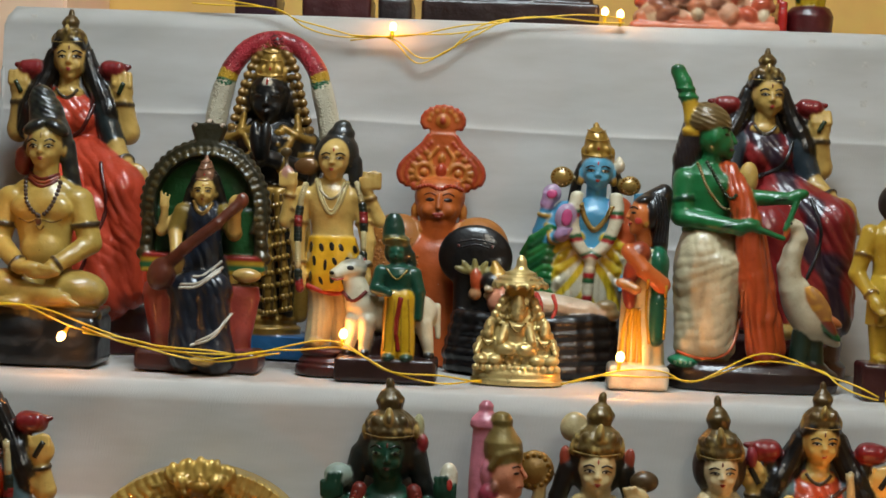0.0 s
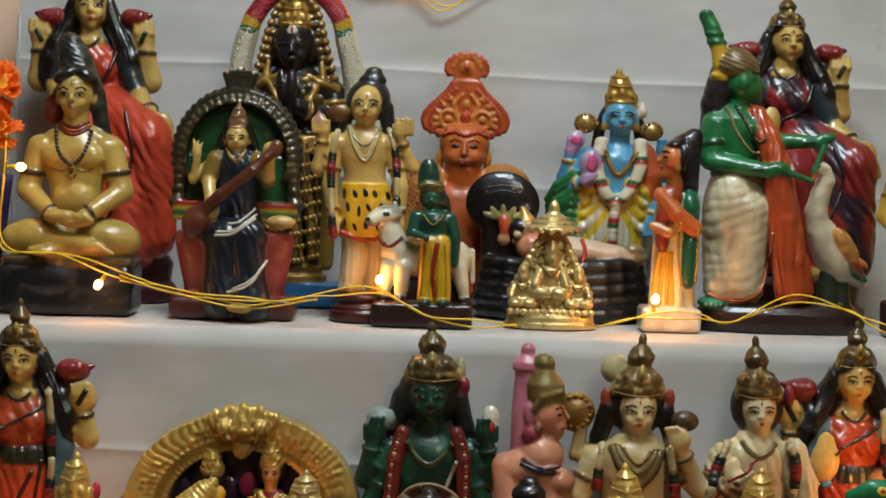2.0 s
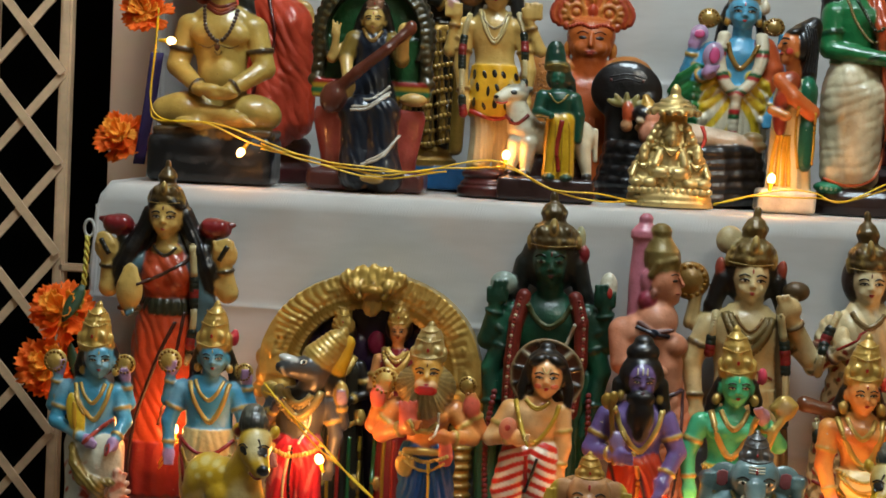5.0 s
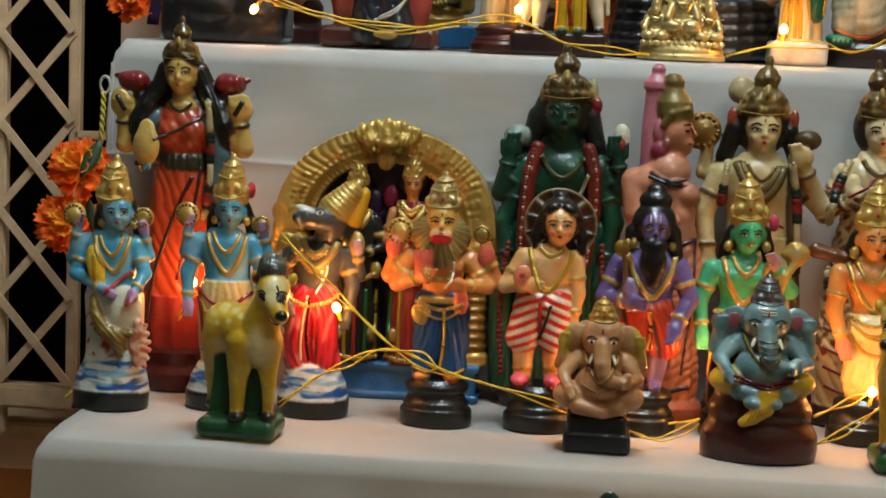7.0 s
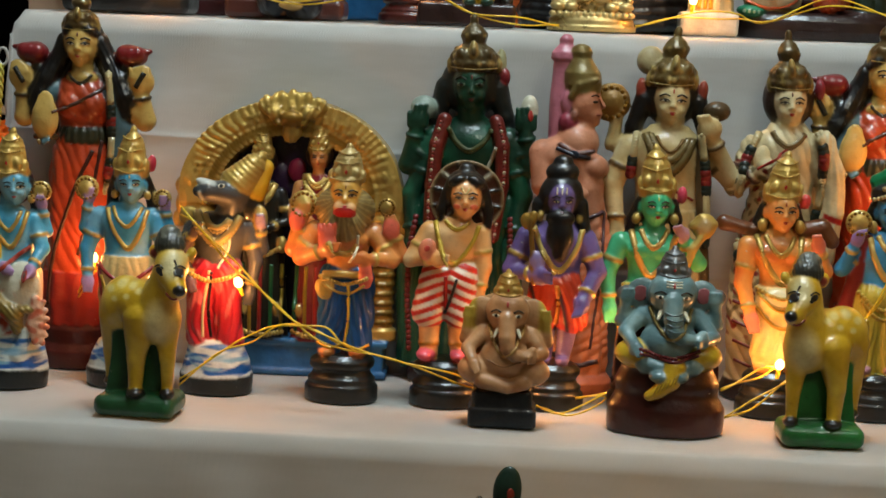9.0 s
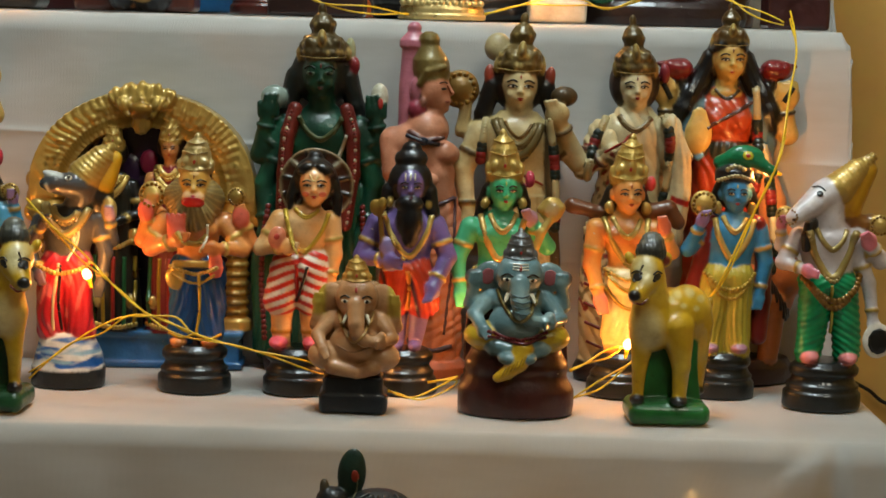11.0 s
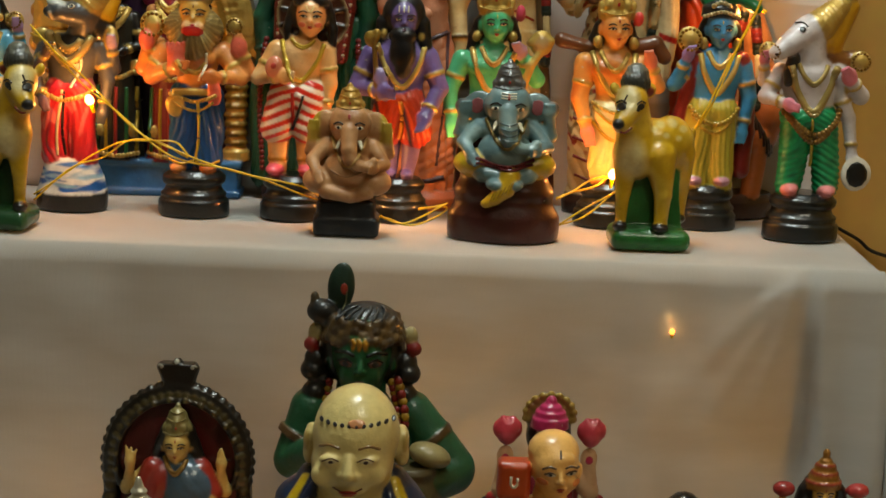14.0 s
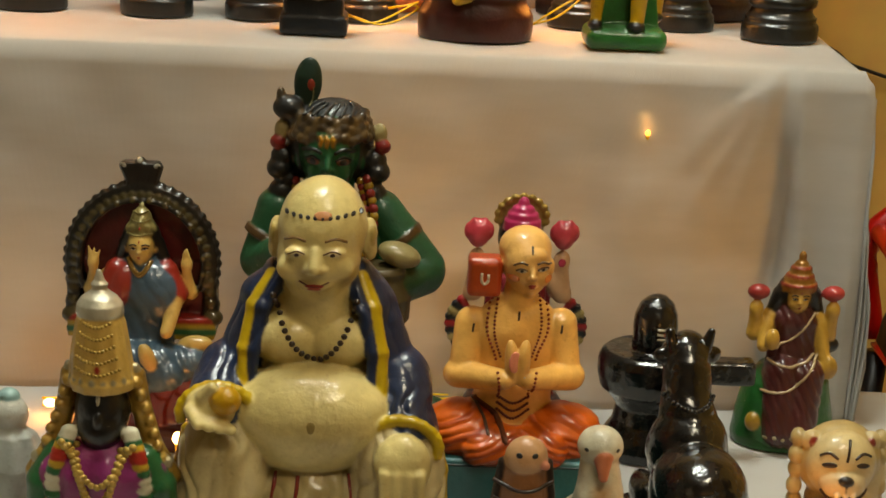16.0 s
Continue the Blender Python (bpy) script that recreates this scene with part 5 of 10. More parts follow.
# cowherd form with serpent
def serpent_figure():
    d = Doll("figurine", 0.921, 0.145, Z_MID, KF * 1.01, "blue clay figurine in yellow dhoti and red shawl, green serpent overhead", group=AV, sway=-6)
    sk = "3f88c0"
    turned_base(d, 58, 82)
    for s in (-1, 1):
        d.e("c08aa8", s * 26, 92, 18, 16, 10, 24)
        d.c("b9a63c", (s * 24, 90, 6), (s * 18, 220, 4), 26, 30)
    d.e("b9a63c", 0, 222, 4, 46, 24, 30)
    d.drape("b9a63c", lambda u, v, w: np.abs(u) + 0.12 * v, 10, 3.0, 0.8)
    d.l(sk, 0, 0, [(228, 40), (256, 39), (296, 48), (318, 44), (336, 20)], 0.68)
    limb(d, sk, (-48, 306, 0), (-78, 268, 8), (-64, 312, 26), 18, hand="9878b8")
    limb(d, sk, (48, 306, 0), (66, 246, 4), (60, 196, 12), 18)
    disc(d, -58, 352, 18, 24)
    d.path("7a1c1c", [(-44, 318, 4), (-50, 250, -2), (-66, 150, -6), (-60, 92, -8)], 15, 18)
    d.path("7a1c1c", [(44, 318, 4), (62, 262, -6), (70, 180, -10), (66, 110, -12)], 14, 18)
    d.c(sk, (0, 322, 0), (0, 345, 4), 16)
    locks(d, 0, 370, -2, 35, 58)
    face(d, 0, 370, 8, 33, "4a90cc", 0.0, tilak="d8b850")
    for s in (-1, 1):
        d.e("c8a860*.5", s * 31, 344, 8, 8, 12, 7)
    d.l("1c1a1c", 0, 0, [(392, 36), (412, 34), (424, 18)], 0.9)
    d.beads("b8a880*.5", 4, (-32, 394), (0, 404), (32, 394), step=1.5)
    d.beads("b8a880*.5", 5, (-16, 414), (0, 420), (16, 414), step=1.5)
    d.path("1c7a50", [(-24, 424, -6), (-6, 434, 4), (26, 432, 10), (48, 424, 10), (64, 414, 14)], 13, 11)
    d.e("1c7a50", 20, 438, 6, 34, 20, 16)
    d.m("c8c030", 22, 440, 10, 8).m("b02018", 22, 440, 6, 5, 1.4)
    necklace(d, 0, 326, 36, 70, "c8aa60*.4", 5)
    necklace(d, 0, 330, 22, 26, "c8aa60*.4", 4)
    d.beads("b8983c*.5", 5, (-44, 228), (-20, 206), (4, 198), (28, 206), (46, 228), step=1.3)
    d.beads("b8983c*.5", 4, (-38, 214), (-16, 190), (4, 182), (22, 190), (40, 214), step=1.3)
    d.done()


# horse form
def horse_figure():
    d = Doll("figurine", 1.010, 0.104, Z_MID, KF, "white horse-headed clay figurine in green trousers with a black shield", group=AV, sway=4)
    sk = "d0c8d4"
    turned_base(d, 70, 86)
    for s in (-1, 1):
        d.e("e48890", s * 34, 94, 22, 16, 12, 24)
        d.c("14905c", (s * 34, 100, 6), (s * 22, 226, 4), 24, 30)
    d.e("14905c", 0, 228, 4, 54, 26, 32)
    d.drape("14905c", lambda u, v, w: v + 0.5 * np.abs(u), 12, 3.4, 0.9)
    d.wash("14905c", "0b6a44", lambda u, v, w: 0.8 * np.clip(ripple(u, v, w, 12, 1), 0, 1))
    d.s("c8b040", 3, (0, 226), (2, 160), (0, 110), lift=0.6)
    d.l(sk, 0, 0, [(230, 44), (258, 43), (298, 54), (320, 48), (338, 24)], 0.7)
    d.beads(DARKGOLD, 7, (-48, 236), (-18, 206), (10, 196), (40, 218), (56, 244), step=1.1)
    d.beads(DARKGOLD, 6, (-40, 224), (-12, 190), (8, 184), (30, 204), step=1.1)
    limb(d, sk, (-52, 308, 0), (-80, 262, 8), (-52, 254, 34), 18, hand="d07890")
    limb(d, sk, (52, 308, 0), (94, 270, 2), (74, 296, 24), 22, hand="e48098")
    limb(d, sk, (50, 290, 0), (72, 230, 4), (76, 170, 14), 18)
    limb(d, sk, (-50, 300, -6), (-82, 290, -4), (-84, 320, 6), 15, hand="d07890")
    d.e("e4dcd8", 84, 128, 24, 28, 32, 8).m("101010", 84, 128, 20, 24, 2)
    disc(d, -78, 346, 4, 17)
    disc(d, 92, 332, 2, 20)
    d.c(sk, (0, 318, 0), (-4, 364, 4), 30, 28)
    d.e(sk, -6, 384, 6, 32, 30, 28, 20)
    d.c(sk, (-16, 380, 12), (-62, 348, 34), 27, 16)
    d.e(sk, -66, 344, 36, 17, 13, 13)
    d.m("3a2020", -70, 342, 4, 3).m("100c0c", -26, 388, 6, 5)
    d.s("100c0c", 1.4, (-38, 398), (-26, 400), (-16, 392))
    d.path("1a1616", [(-34, 332, 20), (-42, 310, 26), (-44, 290, 30)], 12, 8)
    d.c("c8921c", (34, 360, -10), (66, 428, -14), 26, 18)
    d.c(GOLD, (14, 396, 2), (44, 428, -6), 30, 20).c(GOLD, (44, 428, -6), (72, 452, -10), 18, 9)
    d.path("8a5a28", [(34, 346, -8), (60, 330, -10), (78, 338, -10)], 20, 14)
    d.drape(GOLD, (0.7, 0.72, 0), 8, 2.4, 0.2, zone=lambda u, v, w: (v - 390) / 8)
    necklace(d, 2, 322, 42, 84, "a8925a*.4", 6)
    necklace(d, 2, 326, 28, 36, "a8925a*.4", 4)
    d.done()


for make in (fish_figure, tortoise_figure, boar_figure, lion_figure, dwarf_figure, axe_figure, bow_figure, plough_figure, serpent_figure, horse_figure):
    make()


# ---- figurines at the back of the middle step ----
KB = 0.00058
BACK = "large figurines along the back of the step"


def lotus(d, u, v, w, r, col="68161c"):
    """A lotus bud lying aslant, its petals closing to a point at the outer end."""
    t = -1 if u < 0 else 1
    d.e(col, u, v, w, r * 1.0, r * 0.66, r * 0.8, -8 * t)
    d.c(col, (u - 0.3 * t * r, v + 0.05 * r, w), (u + 1.15 * t * r, v + 0.28 * r, w), r * 0.6, r * 0.16)
    d.c(col, (u - 0.2 * t * r, v - 0.1 * r, w), (u - 0.3 * t * r, v - 0.85 * r, w + 3), r * 0.55, r * 0.26)
    for i in (-1, 0, 1):
        d.e("7a1c22", u + 0.45 * i * r, v + 0.12 * r, w + 0.4 * r, r * 0.42, r * 0.46, r * 0.45, -14 * i)
    d.c("16160f", (u - 0.3 * t * r, v - 0.8 * r, w + 3), (u - 0.3 * t * r, v - 1.3 * r, w + 5), r * 0.34, r * 0.26)


def goddess_top(d, u, v, r, skin, sari, blouse, sash, w=8, crown_col="5e4c2e*.4", turn=0.0, crown_h=2.6, dx=0.0):
    """Head, long spread hair, crown and trunk of a four-armed seated or standing lady; v is the height of her face, dx how far her hips stand aside."""
    d.l(sari, u + dx, 0, [(v - 5.0 * r, r * 1.36), (v - 3.9 * r, r * 0.98), (v - 3.0 * r, r * 1.3), (v - 2.1 * r, r * 1.36), (v - 1.5 * r, r * 0.8), (v - 1.25 * r, r * 0.5)], 0.66, lean=-dx / (3.2 * r))
    x = u + dx * 0.25
    d.e(blouse, x - 1.2 * r, v - 2.25 * r, 0, r * 0.54, r * 0.64, r * 0.6).e(blouse, x + 1.2 * r, v - 2.25 * r, 0, r * 0.54, r * 0.64, r * 0.6)
    d.e(sari, x - 0.5 * r, v - 2.72 * r, r * 0.6, r * 0.58, r * 0.58, r * 0.46).e(sari, x + 0.55 * r, v - 2.72 * r, r * 0.6, r * 0.58, r * 0.58, r * 0.46)
    d.drape(sari, lambda a, b, c: 0.75 * (a - x) + 0.66 * b, 0.46 * r, 0.05 * r, 1.2, seed=r)
    d.c(skin, (u, v - 1.9 * r, 2), (u, v - 0.8 * r, 6), r * 0.52, r * 0.44)
    d.e(skin, u, v - 1.5 * r, r * 0.3, r * 0.7, r * 0.3, r * 0.38)
    hair = "080606"
    d.e(hair, u, v + 0.2 * r, w - 0.35 * r, r * 0.98, r * 1.1, r * 0.86)
    d.e(hair, u - 0.4 * r, v + 0.7 * r, w + 0.14 * r, r * 0.5, r * 0.32, r * 0.6, 32).e(hair, u + 0.4 * r, v + 0.7 * r, w + 0.14 * r, r * 0.5, r * 0.32, r * 0.6, -32)
    d.l(hair, u, w - 0.8 * r, [(v - 4.2 * r, r * 1.3), (v - 3.6 * r, r * 1.95), (v - 2.8 * r, r * 2.25), (v - 2.0 * r, r * 2.15), (v - 1.1 * r, r * 1.85), (v - 0.2 * r, r * 1.28), (v + 0.5 * r, r * 0.9)], 0.42)
    for s in (-1, 1):
        d.path(hair, [(u + s * 0.82 * r, v + 0.1 * r, w - 0.2 * r), (u + s * 1.16 * r, v - 0.8 * r, w - 0.2 * r), (u + s * 1.66 * r, v - 1.6 * r, w - 0.02 * r), (u + s * 1.98 * r, v - 2.3 * r, w + 0.05 * r), (u + s * 2.02 * r, v - 3.0 * r, w - 0.1 * r)], r * 0.42, r * 0.6)
    d.drape(hair, lambda a, b, c: np.abs(a - u) - 0.42 * (v - b), 0.26 * r, 0.05 * r, 0.7, seed=2)
    face(d, u + turn * r * 0.4, v, w, r, skin, turn, lip="a4262a", tilak="5a1410")
    for s in (-1, 1):
        d.e(DARKGOLD, u + s * 0.8 * r, v - 0.45 * r, w, r * 0.12, r * 0.2, r * 0.14)
    tiara(d, u, v + 0.78 * r, w - 2, r * 0.9, r * crown_h, crown_col, "a08a50*.4")
    if sash:
        d.s(sash, r * 0.1, (x + 1.25 * r, v - 1.8 * r), (x + 0.3 * r, v - 2.4 * r), (x - 1.1 * r, v - 3.1 * r), lift=0.4)
    necklace(d, u, v - 1.3 * r, r * 0.55, r * 0.42, "3a3020", r * 0.06)


def standing_goddess(x, y, label, sari="b0401e", turn=0.0):
    d = Doll("figurine", x, y, Z_MID, KB, label, group=BACK)
    sk = "c2a25c"
    d.l("4a1818", 0, 0, [(0, 72), (30, 74), (45, 66), (70, 68), (82, 60)], 0.75)
    d.l("8e2018", 0, 0, [(78, 64), (120, 66), (170, 58)], 0.75, 0.05, 10)
    d.l(sari, 4, 0, [(110, 64), (200, 60), (300, 58), (370, 54), (410, 42)], 0.68, 0.03, 7, 0.5)
    d.drape(sari, lambda u, v, w: 0.8 * u + 0.4 * v, 17, 3.6, 1.2, seed=6)
    d.s("3a1812", 3.6, (44, 402), (36, 340), (30, 300), (10, 200), lift=0.6)
    d.s("3a1812", 4, (30, 385), (-4, 300), (-34, 200), (-40, 110), lift=1)
    goddess_top(d, 4, 566, 38, sk, "a8401f", "4c6878", "3c2018", turn=turn, crown_h=1.9, dx=4)
    d.l("2a2c1e", 8, 2, [(396, 44), (402, 46), (418, 44), (424, 40)], 0.7, 0.04, 20)
    limb(d, sk, (-58, 490, 0), (-98, 436, 6), (-100, 484, 12), 23, band="3a2c18")
    limb(d, sk, (66, 490, 0), (116, 438, 6), (108, 486, 12), 24, band="3a2c18")
    for s, u in ((-1, -102), (1, 110)):
        d.e(sk, u, 506, 14, 22, 24, 15)
        for i in range(4):
            d.c(sk, (u - 13 + i * 8.5, 514, 22), (u - 8 + i * 5.5 + 4 * s, 532 - 3 * abs(i - 1.5), 20), 6, 4.5)
        d.s("15140e", 5, (u - 8 * s, 496), (u, 510), (u + 8 * s, 524), lift=2)
    lotus(d, -84, 548, 4, 28)
    lotus(d, 90, 550, 4, 28)
    limb(d, "4c6878", (-56, 490, 4), (-62, 430, 22), (-56, 420, 34), 20, band=None)
    d.e(sk, -48, 438, 56, 24, 34, 12)
    for i in range(4):
        d.c(sk, (-62 + i * 9, 450, 58), (-56 + i * 5.5, 484 - 5 * abs(i - 1.5), 56), 6, 4.5)
    d.ring("3a2c18", -50, 406, 40, 18, 4, sq=0.6, face="flat", n=12)
    d.path("4c6878", [(58, 486, 6), (76, 420, 8), (70, 350, 12)], 20, 18)
    garland(d, 8, (-58, 400), (-60, 360), (-56, 320))
    garland(d, 9, (54, 520), (60, 440), (62, 380), (56, 330), (50, 300))
    return d


def green_god():
    d = Doll("figurine", 0.513, 0.222, Z_MID, 0.000565, "tall dark green four-armed clay figurine with bronze crown", group=BACK, mat=M_SATIN, sway=-4)
    sk = "0e3728"
    d.l("241418", 0, 0, [(0, 92), (20, 94), (34, 86)], 0.7)
    d.l("1a4a3c", 0, 0, [(30, 70), (120, 66), (230, 68), (300, 66), (330, 58)], 0.62, 0.06, 10)
    for s in (-1, 1):
        d.path("18503e", [(s * 70, 330, 0), (s * 92, 200, -4), (s * 88, 40, -6)], 18, 24)
        d.beads("6a2020", 6, (s * 84, 300), (s * 92, 200), (s * 88, 60), step=1.6)
    d.l(sk, 0, 0, [(310, 56), (360, 52), (420, 66), (448, 62), (466, 40), (480, 24)], 0.62)
    limb(d, sk, (-66, 440, 0), (-108, 392, 4), (-96, 456, 14), 24, band="10382c")
    limb(d, sk, (68, 440, 0), (108, 392, 4), (98, 456, 14), 24, band="10382c")
    limb(d, sk, (-64, 430, 0), (-96, 340, 6), (-88, 270, 20), 25, band="10382c")
    limb(d, sk, (64, 430, 0), (100, 340, 6), (92, 270, 20), 25, band="10382c")
    d.e("8a9a98", -84, 494, 10, 24, 22, 16)
    d.e("c8c4b8", 104, 496, 10, 16, 26, 14).m("a02820", 106, 486, 5, 10)
    for s, u in ((-1, -94), (1, 98)):
        for i in range(4):
            d.c(sk, (u + (i - 1.5) * 9, 464, 20), (u + (i - 1.5) * 10, 484, 20), 6, 5)
    d.c(sk, (0, 465, 0), (0, 495, 4), 24)
    d.e("101614", 0, 536, -10, 56, 56, 36)
    for s in (-1, 1):
        d.path("101614", [(s * 46, 530, -8), (s * 60, 480, -10), (s * 74, 450, -12)], 20, 14)
    face(d, -2, 532, 8, 42, "0f3c2c", 0.06, lip="4a2420", brow="0a2018", tilak="5a1c14", eye=False)
    for s in (-1, 1):
        d.m("5a6a5c", -2 + s * 16, 538, 8, 3.4, 0.2).m("060a08", -2 + s * 16, 538, 4.4, 3.6, 0.8).s("081a12", 2, (-2 + s * 7, 546), (-2 + s * 17, 551), (-2 + s * 28, 545))
    tiara(d, 4, 570, 2, 49, 92, "574a30*.35", "a08c58*.4")
    d.e("7a1c24", 58, 552, 0, 10, 16, 9).e("9a9a7a", 52, 580, -4, 9, 22, 9)
    for s in (-1, 1):
        d.path("6a2018", [(s * 46, 474, 26), (s * 58, 430, 34), (s * 62, 360, 36), (s * 56, 270, 38)], 13, 12)
        d.beads(("7a3028", "8a2a20", "b8a890"), 3.4, (s * 52, 470), (s * 63, 420), (s * 64, 340), (s * 58, 260), step=1.8)
    necklace(d, 0, 462, 40, 40, "4a5030*.3", 4)
    d.s("b8b4a8", 4, (48, 430), (34, 390), (20, 352), lift=1)
    d.drape(("1a4a3c", "18503e"), lambda u, v, w: np.abs(u) + 0.08 * v, 12, 3.4, 0.8)
    d.wash(sk, "1f5a44", lambda u, v, w: 0.7 * np.clip(1.5 * ripple(u, v, w, 30, 4), 0, 1))
    d.done()


def pink_lady():
    d = Doll("figurine", 0.625, 0.20, Z_MID, 0.00056, "pink terracotta-coloured lady figurine turned aside in a long wrapped skirt", group=BACK, mat=M_SATIN)
    sk, pk = "cc8a70", "b87088"
    d.l("b06a52", 14, 0, [(0, 62), (22, 64), (34, 56)], 0.8)
    d.l("bd7c62", 12, 0, [(30, 50), (60, 52), (160, 46), (260, 50), (310, 42), (345, 32)], 0.78, 0.08, 9, lean=0.02, twist=0.01)
    d.s("3a2a3a", 5, (-30, 70), (10, 54), (52, 62), lift=1)
    d.s("4a3440", 4, (-26, 300), (10, 312), (54, 330), lift=1)
    d.s("4a3038", 3, (52, 330), (46, 200), (34, 80), lift=1)
    d.drape("bd7c62", lambda u, v, w: 0.8 * v - 0.45 * u, 17, 3.0, 1.0)
    d.wash(sk, "cc9078", lambda u, v, w: 0.7 * np.clip(1.5 * ripple(u, v, w, 34, 1), 0, 1))
    # trunk, bust towards the side, arm drawn back
    d.path(sk, [(18, 330, 0), (14, 370, 2), (-8, 420, 0), (-4, 446, 0)], 33, 40)
    d.e(sk, 30, 408, 18, 25, 22, 22, -18).e(sk, 36, 404, -8, 22, 20, 20)
    d.e(sk, -38, 428, 4, 44, 30, 34, 20)
    d.c(sk, (-62, 428, 6), (-58, 372, 24), 25, 21).c(sk, (-58, 372, 24), (-6, 360, 44), 20, 15)
    d.e(sk, 4, 362, 48, 18, 13, 11)
    d.c(sk, (-2, 445, 2), (6, 478, 4), 19, 18)
    # head in profile
    d.e(sk, 6, 520, 2, 28, 36, 30).e(sk, 16, 500, 4, 20, 22, 22).e(sk, 22, 486, 4, 12, 9, 13)
    d.c(sk, (30, 526, 4), (38, 514, 4), 5, 5).e(sk, 31, 500, 4, 6, 5, 7)
    d.m("2a1a18", 24, 522, 5, 2.6).s("4a2a20", 1.4, (16, 532), (25, 534), (31, 530)).m("8a3830", 30, 499, 4, 2)
    d.s("b06a56", 1.6, (30, 528), (35, 518), (39, 513), lift=1)
    d.l("7a6a3e*.3", 2, 0, [(536, 30), (552, 33), (572, 32), (588, 22), (598, 17), (608, 19), (618, 14), (622, 6)], 0.95, lean=-0.08)
    d.path("7a6a3e*.3", [(-18, 530, 22), (-6, 552, 28), (24, 560, 24)], 6, 5)
    d.path("5a3a34", [(-14, 510, 10), (-24, 480, 8), (-20, 462, 10)], 11, 6)
    d.e("8a5a50", -12, 498, 24, 6, 9, 6)
    # pink pillar at her back
    d.l(pk, -32, -14, [(440, 24), (500, 25), (540, 24), (590, 21), (594, 26), (606, 25), (614, 18), (620, 12), (630, 13), (638, 6)], 0.9)
    d.e("8a3048", -22, 484, 14, 17, 18, 14).e(pk, -24, 520, 12, 12, 22, 10)
    d.path("5a3028", [(-34, 446, 34), (-6, 430, 42), (26, 436, 36)], 4)
    d.s("2a2838", 4, (-40, 440), (-10, 430), (22, 424), lift=2).m("26324a", -8, 430, 9, 8, 2)
    d.e("a8605a", 18, 448, 10, 10, 18, 8, 30)
    d.s("4a3038", 2.4, (6, 372), (0, 350), (10, 336), lift=1)
    d.done()


def cream_god():
    d = Doll("figurine", 0.718, 0.213, Z_MID, 0.00057, "tall cream four-armed clay figurine with garlands and an antique gold crown", group=BACK, mat=M_SATIN, sway=7)
    sk = "c0aa7c"
    d.l("2c1a16", 0, 0, [(0, 86), (20, 88), (34, 80)], 0.7)
    d.l("b09a6c", 0, 0, [(30, 66), (150, 66), (260, 66), (330, 58)], 0.62)
    d.drape("b09a6c", lambda u, v, w: np.abs(u) + 0.1 * v, 13, 3.6, 0.8)
    d.wash(sk, "d0c09c", lambda u, v, w: 0.7 * np.clip(1.5 * ripple(u, v, w, 34, 3), 0, 1))
    d.l(sk, 0, 0, [(310, 58), (370, 56), (420, 68), (450, 66), (478, 28)], 0.62)
    limb(d, sk, (-66, 435, 0), (-96, 372, 6), (-92, 300, 20), 25, band="5a4426")
    limb(d, sk, (66, 435, 0), (108, 390, 8), (72, 460, 30), 25, band="5a4426")
    limb(d, "b09a6c", (-60, 440, -10), (-96, 440, -12), (-92, 490, -6), 20, band=None)
    disc(d, -104, 512, -4, 34, "8a6a34*.4")
    d.e(sk, 66, 476, 36, 22, 20, 14)
    d.c("5a4830*.2", (62, 60, 24), (54, 470, 30), 9).e("4a3a24*.2", 78, 506, 20, 24, 18, 16)
    d.c(sk, (0, 465, 0), (0, 490, 4), 24)
    d.e("14100e", 0, 528, -10, 50, 54, 36)
    d.path("14100e", [(-46, 520, -6), (-62, 470, -8), (-66, 440, -10)], 18, 12).path("14100e", [(46, 520, -6), (60, 470, -8)], 18, 12)
    face(d, 0, 520, 8, 41, "d2be94", 0.0, lip="a02a24", tilak="9a2418")
    tiara(d, -2, 554, 2, 46, 96, "6a5832*.35", "a8935c*.4")
    d.e("a89a78", -44, 588, -6, 23, 25, 18)
    for s in (-1, 1):
        d.e("8a3828", s * 54, 540, 0, 9, 18, 9)
    garland(d, 9, (-56, 462), (-66, 400), (-70, 330), (-62, 270))
    garland(d, 9, (52, 466), (62, 400), (64, 330), (58, 270))
    necklace(d, 0, 462, 42, 62, "6e5c34*.2", 7)
    necklace(d, 0, 462, 34, 42, "7a6840*.2", 5)
    necklace(d, 0, 460, 24, 26, "7a5c2c*.3", 2.4)
    d.s("8a2c1c", 2.6, (-44, 400), (0, 372), (44, 350), lift=1)
    d.done()


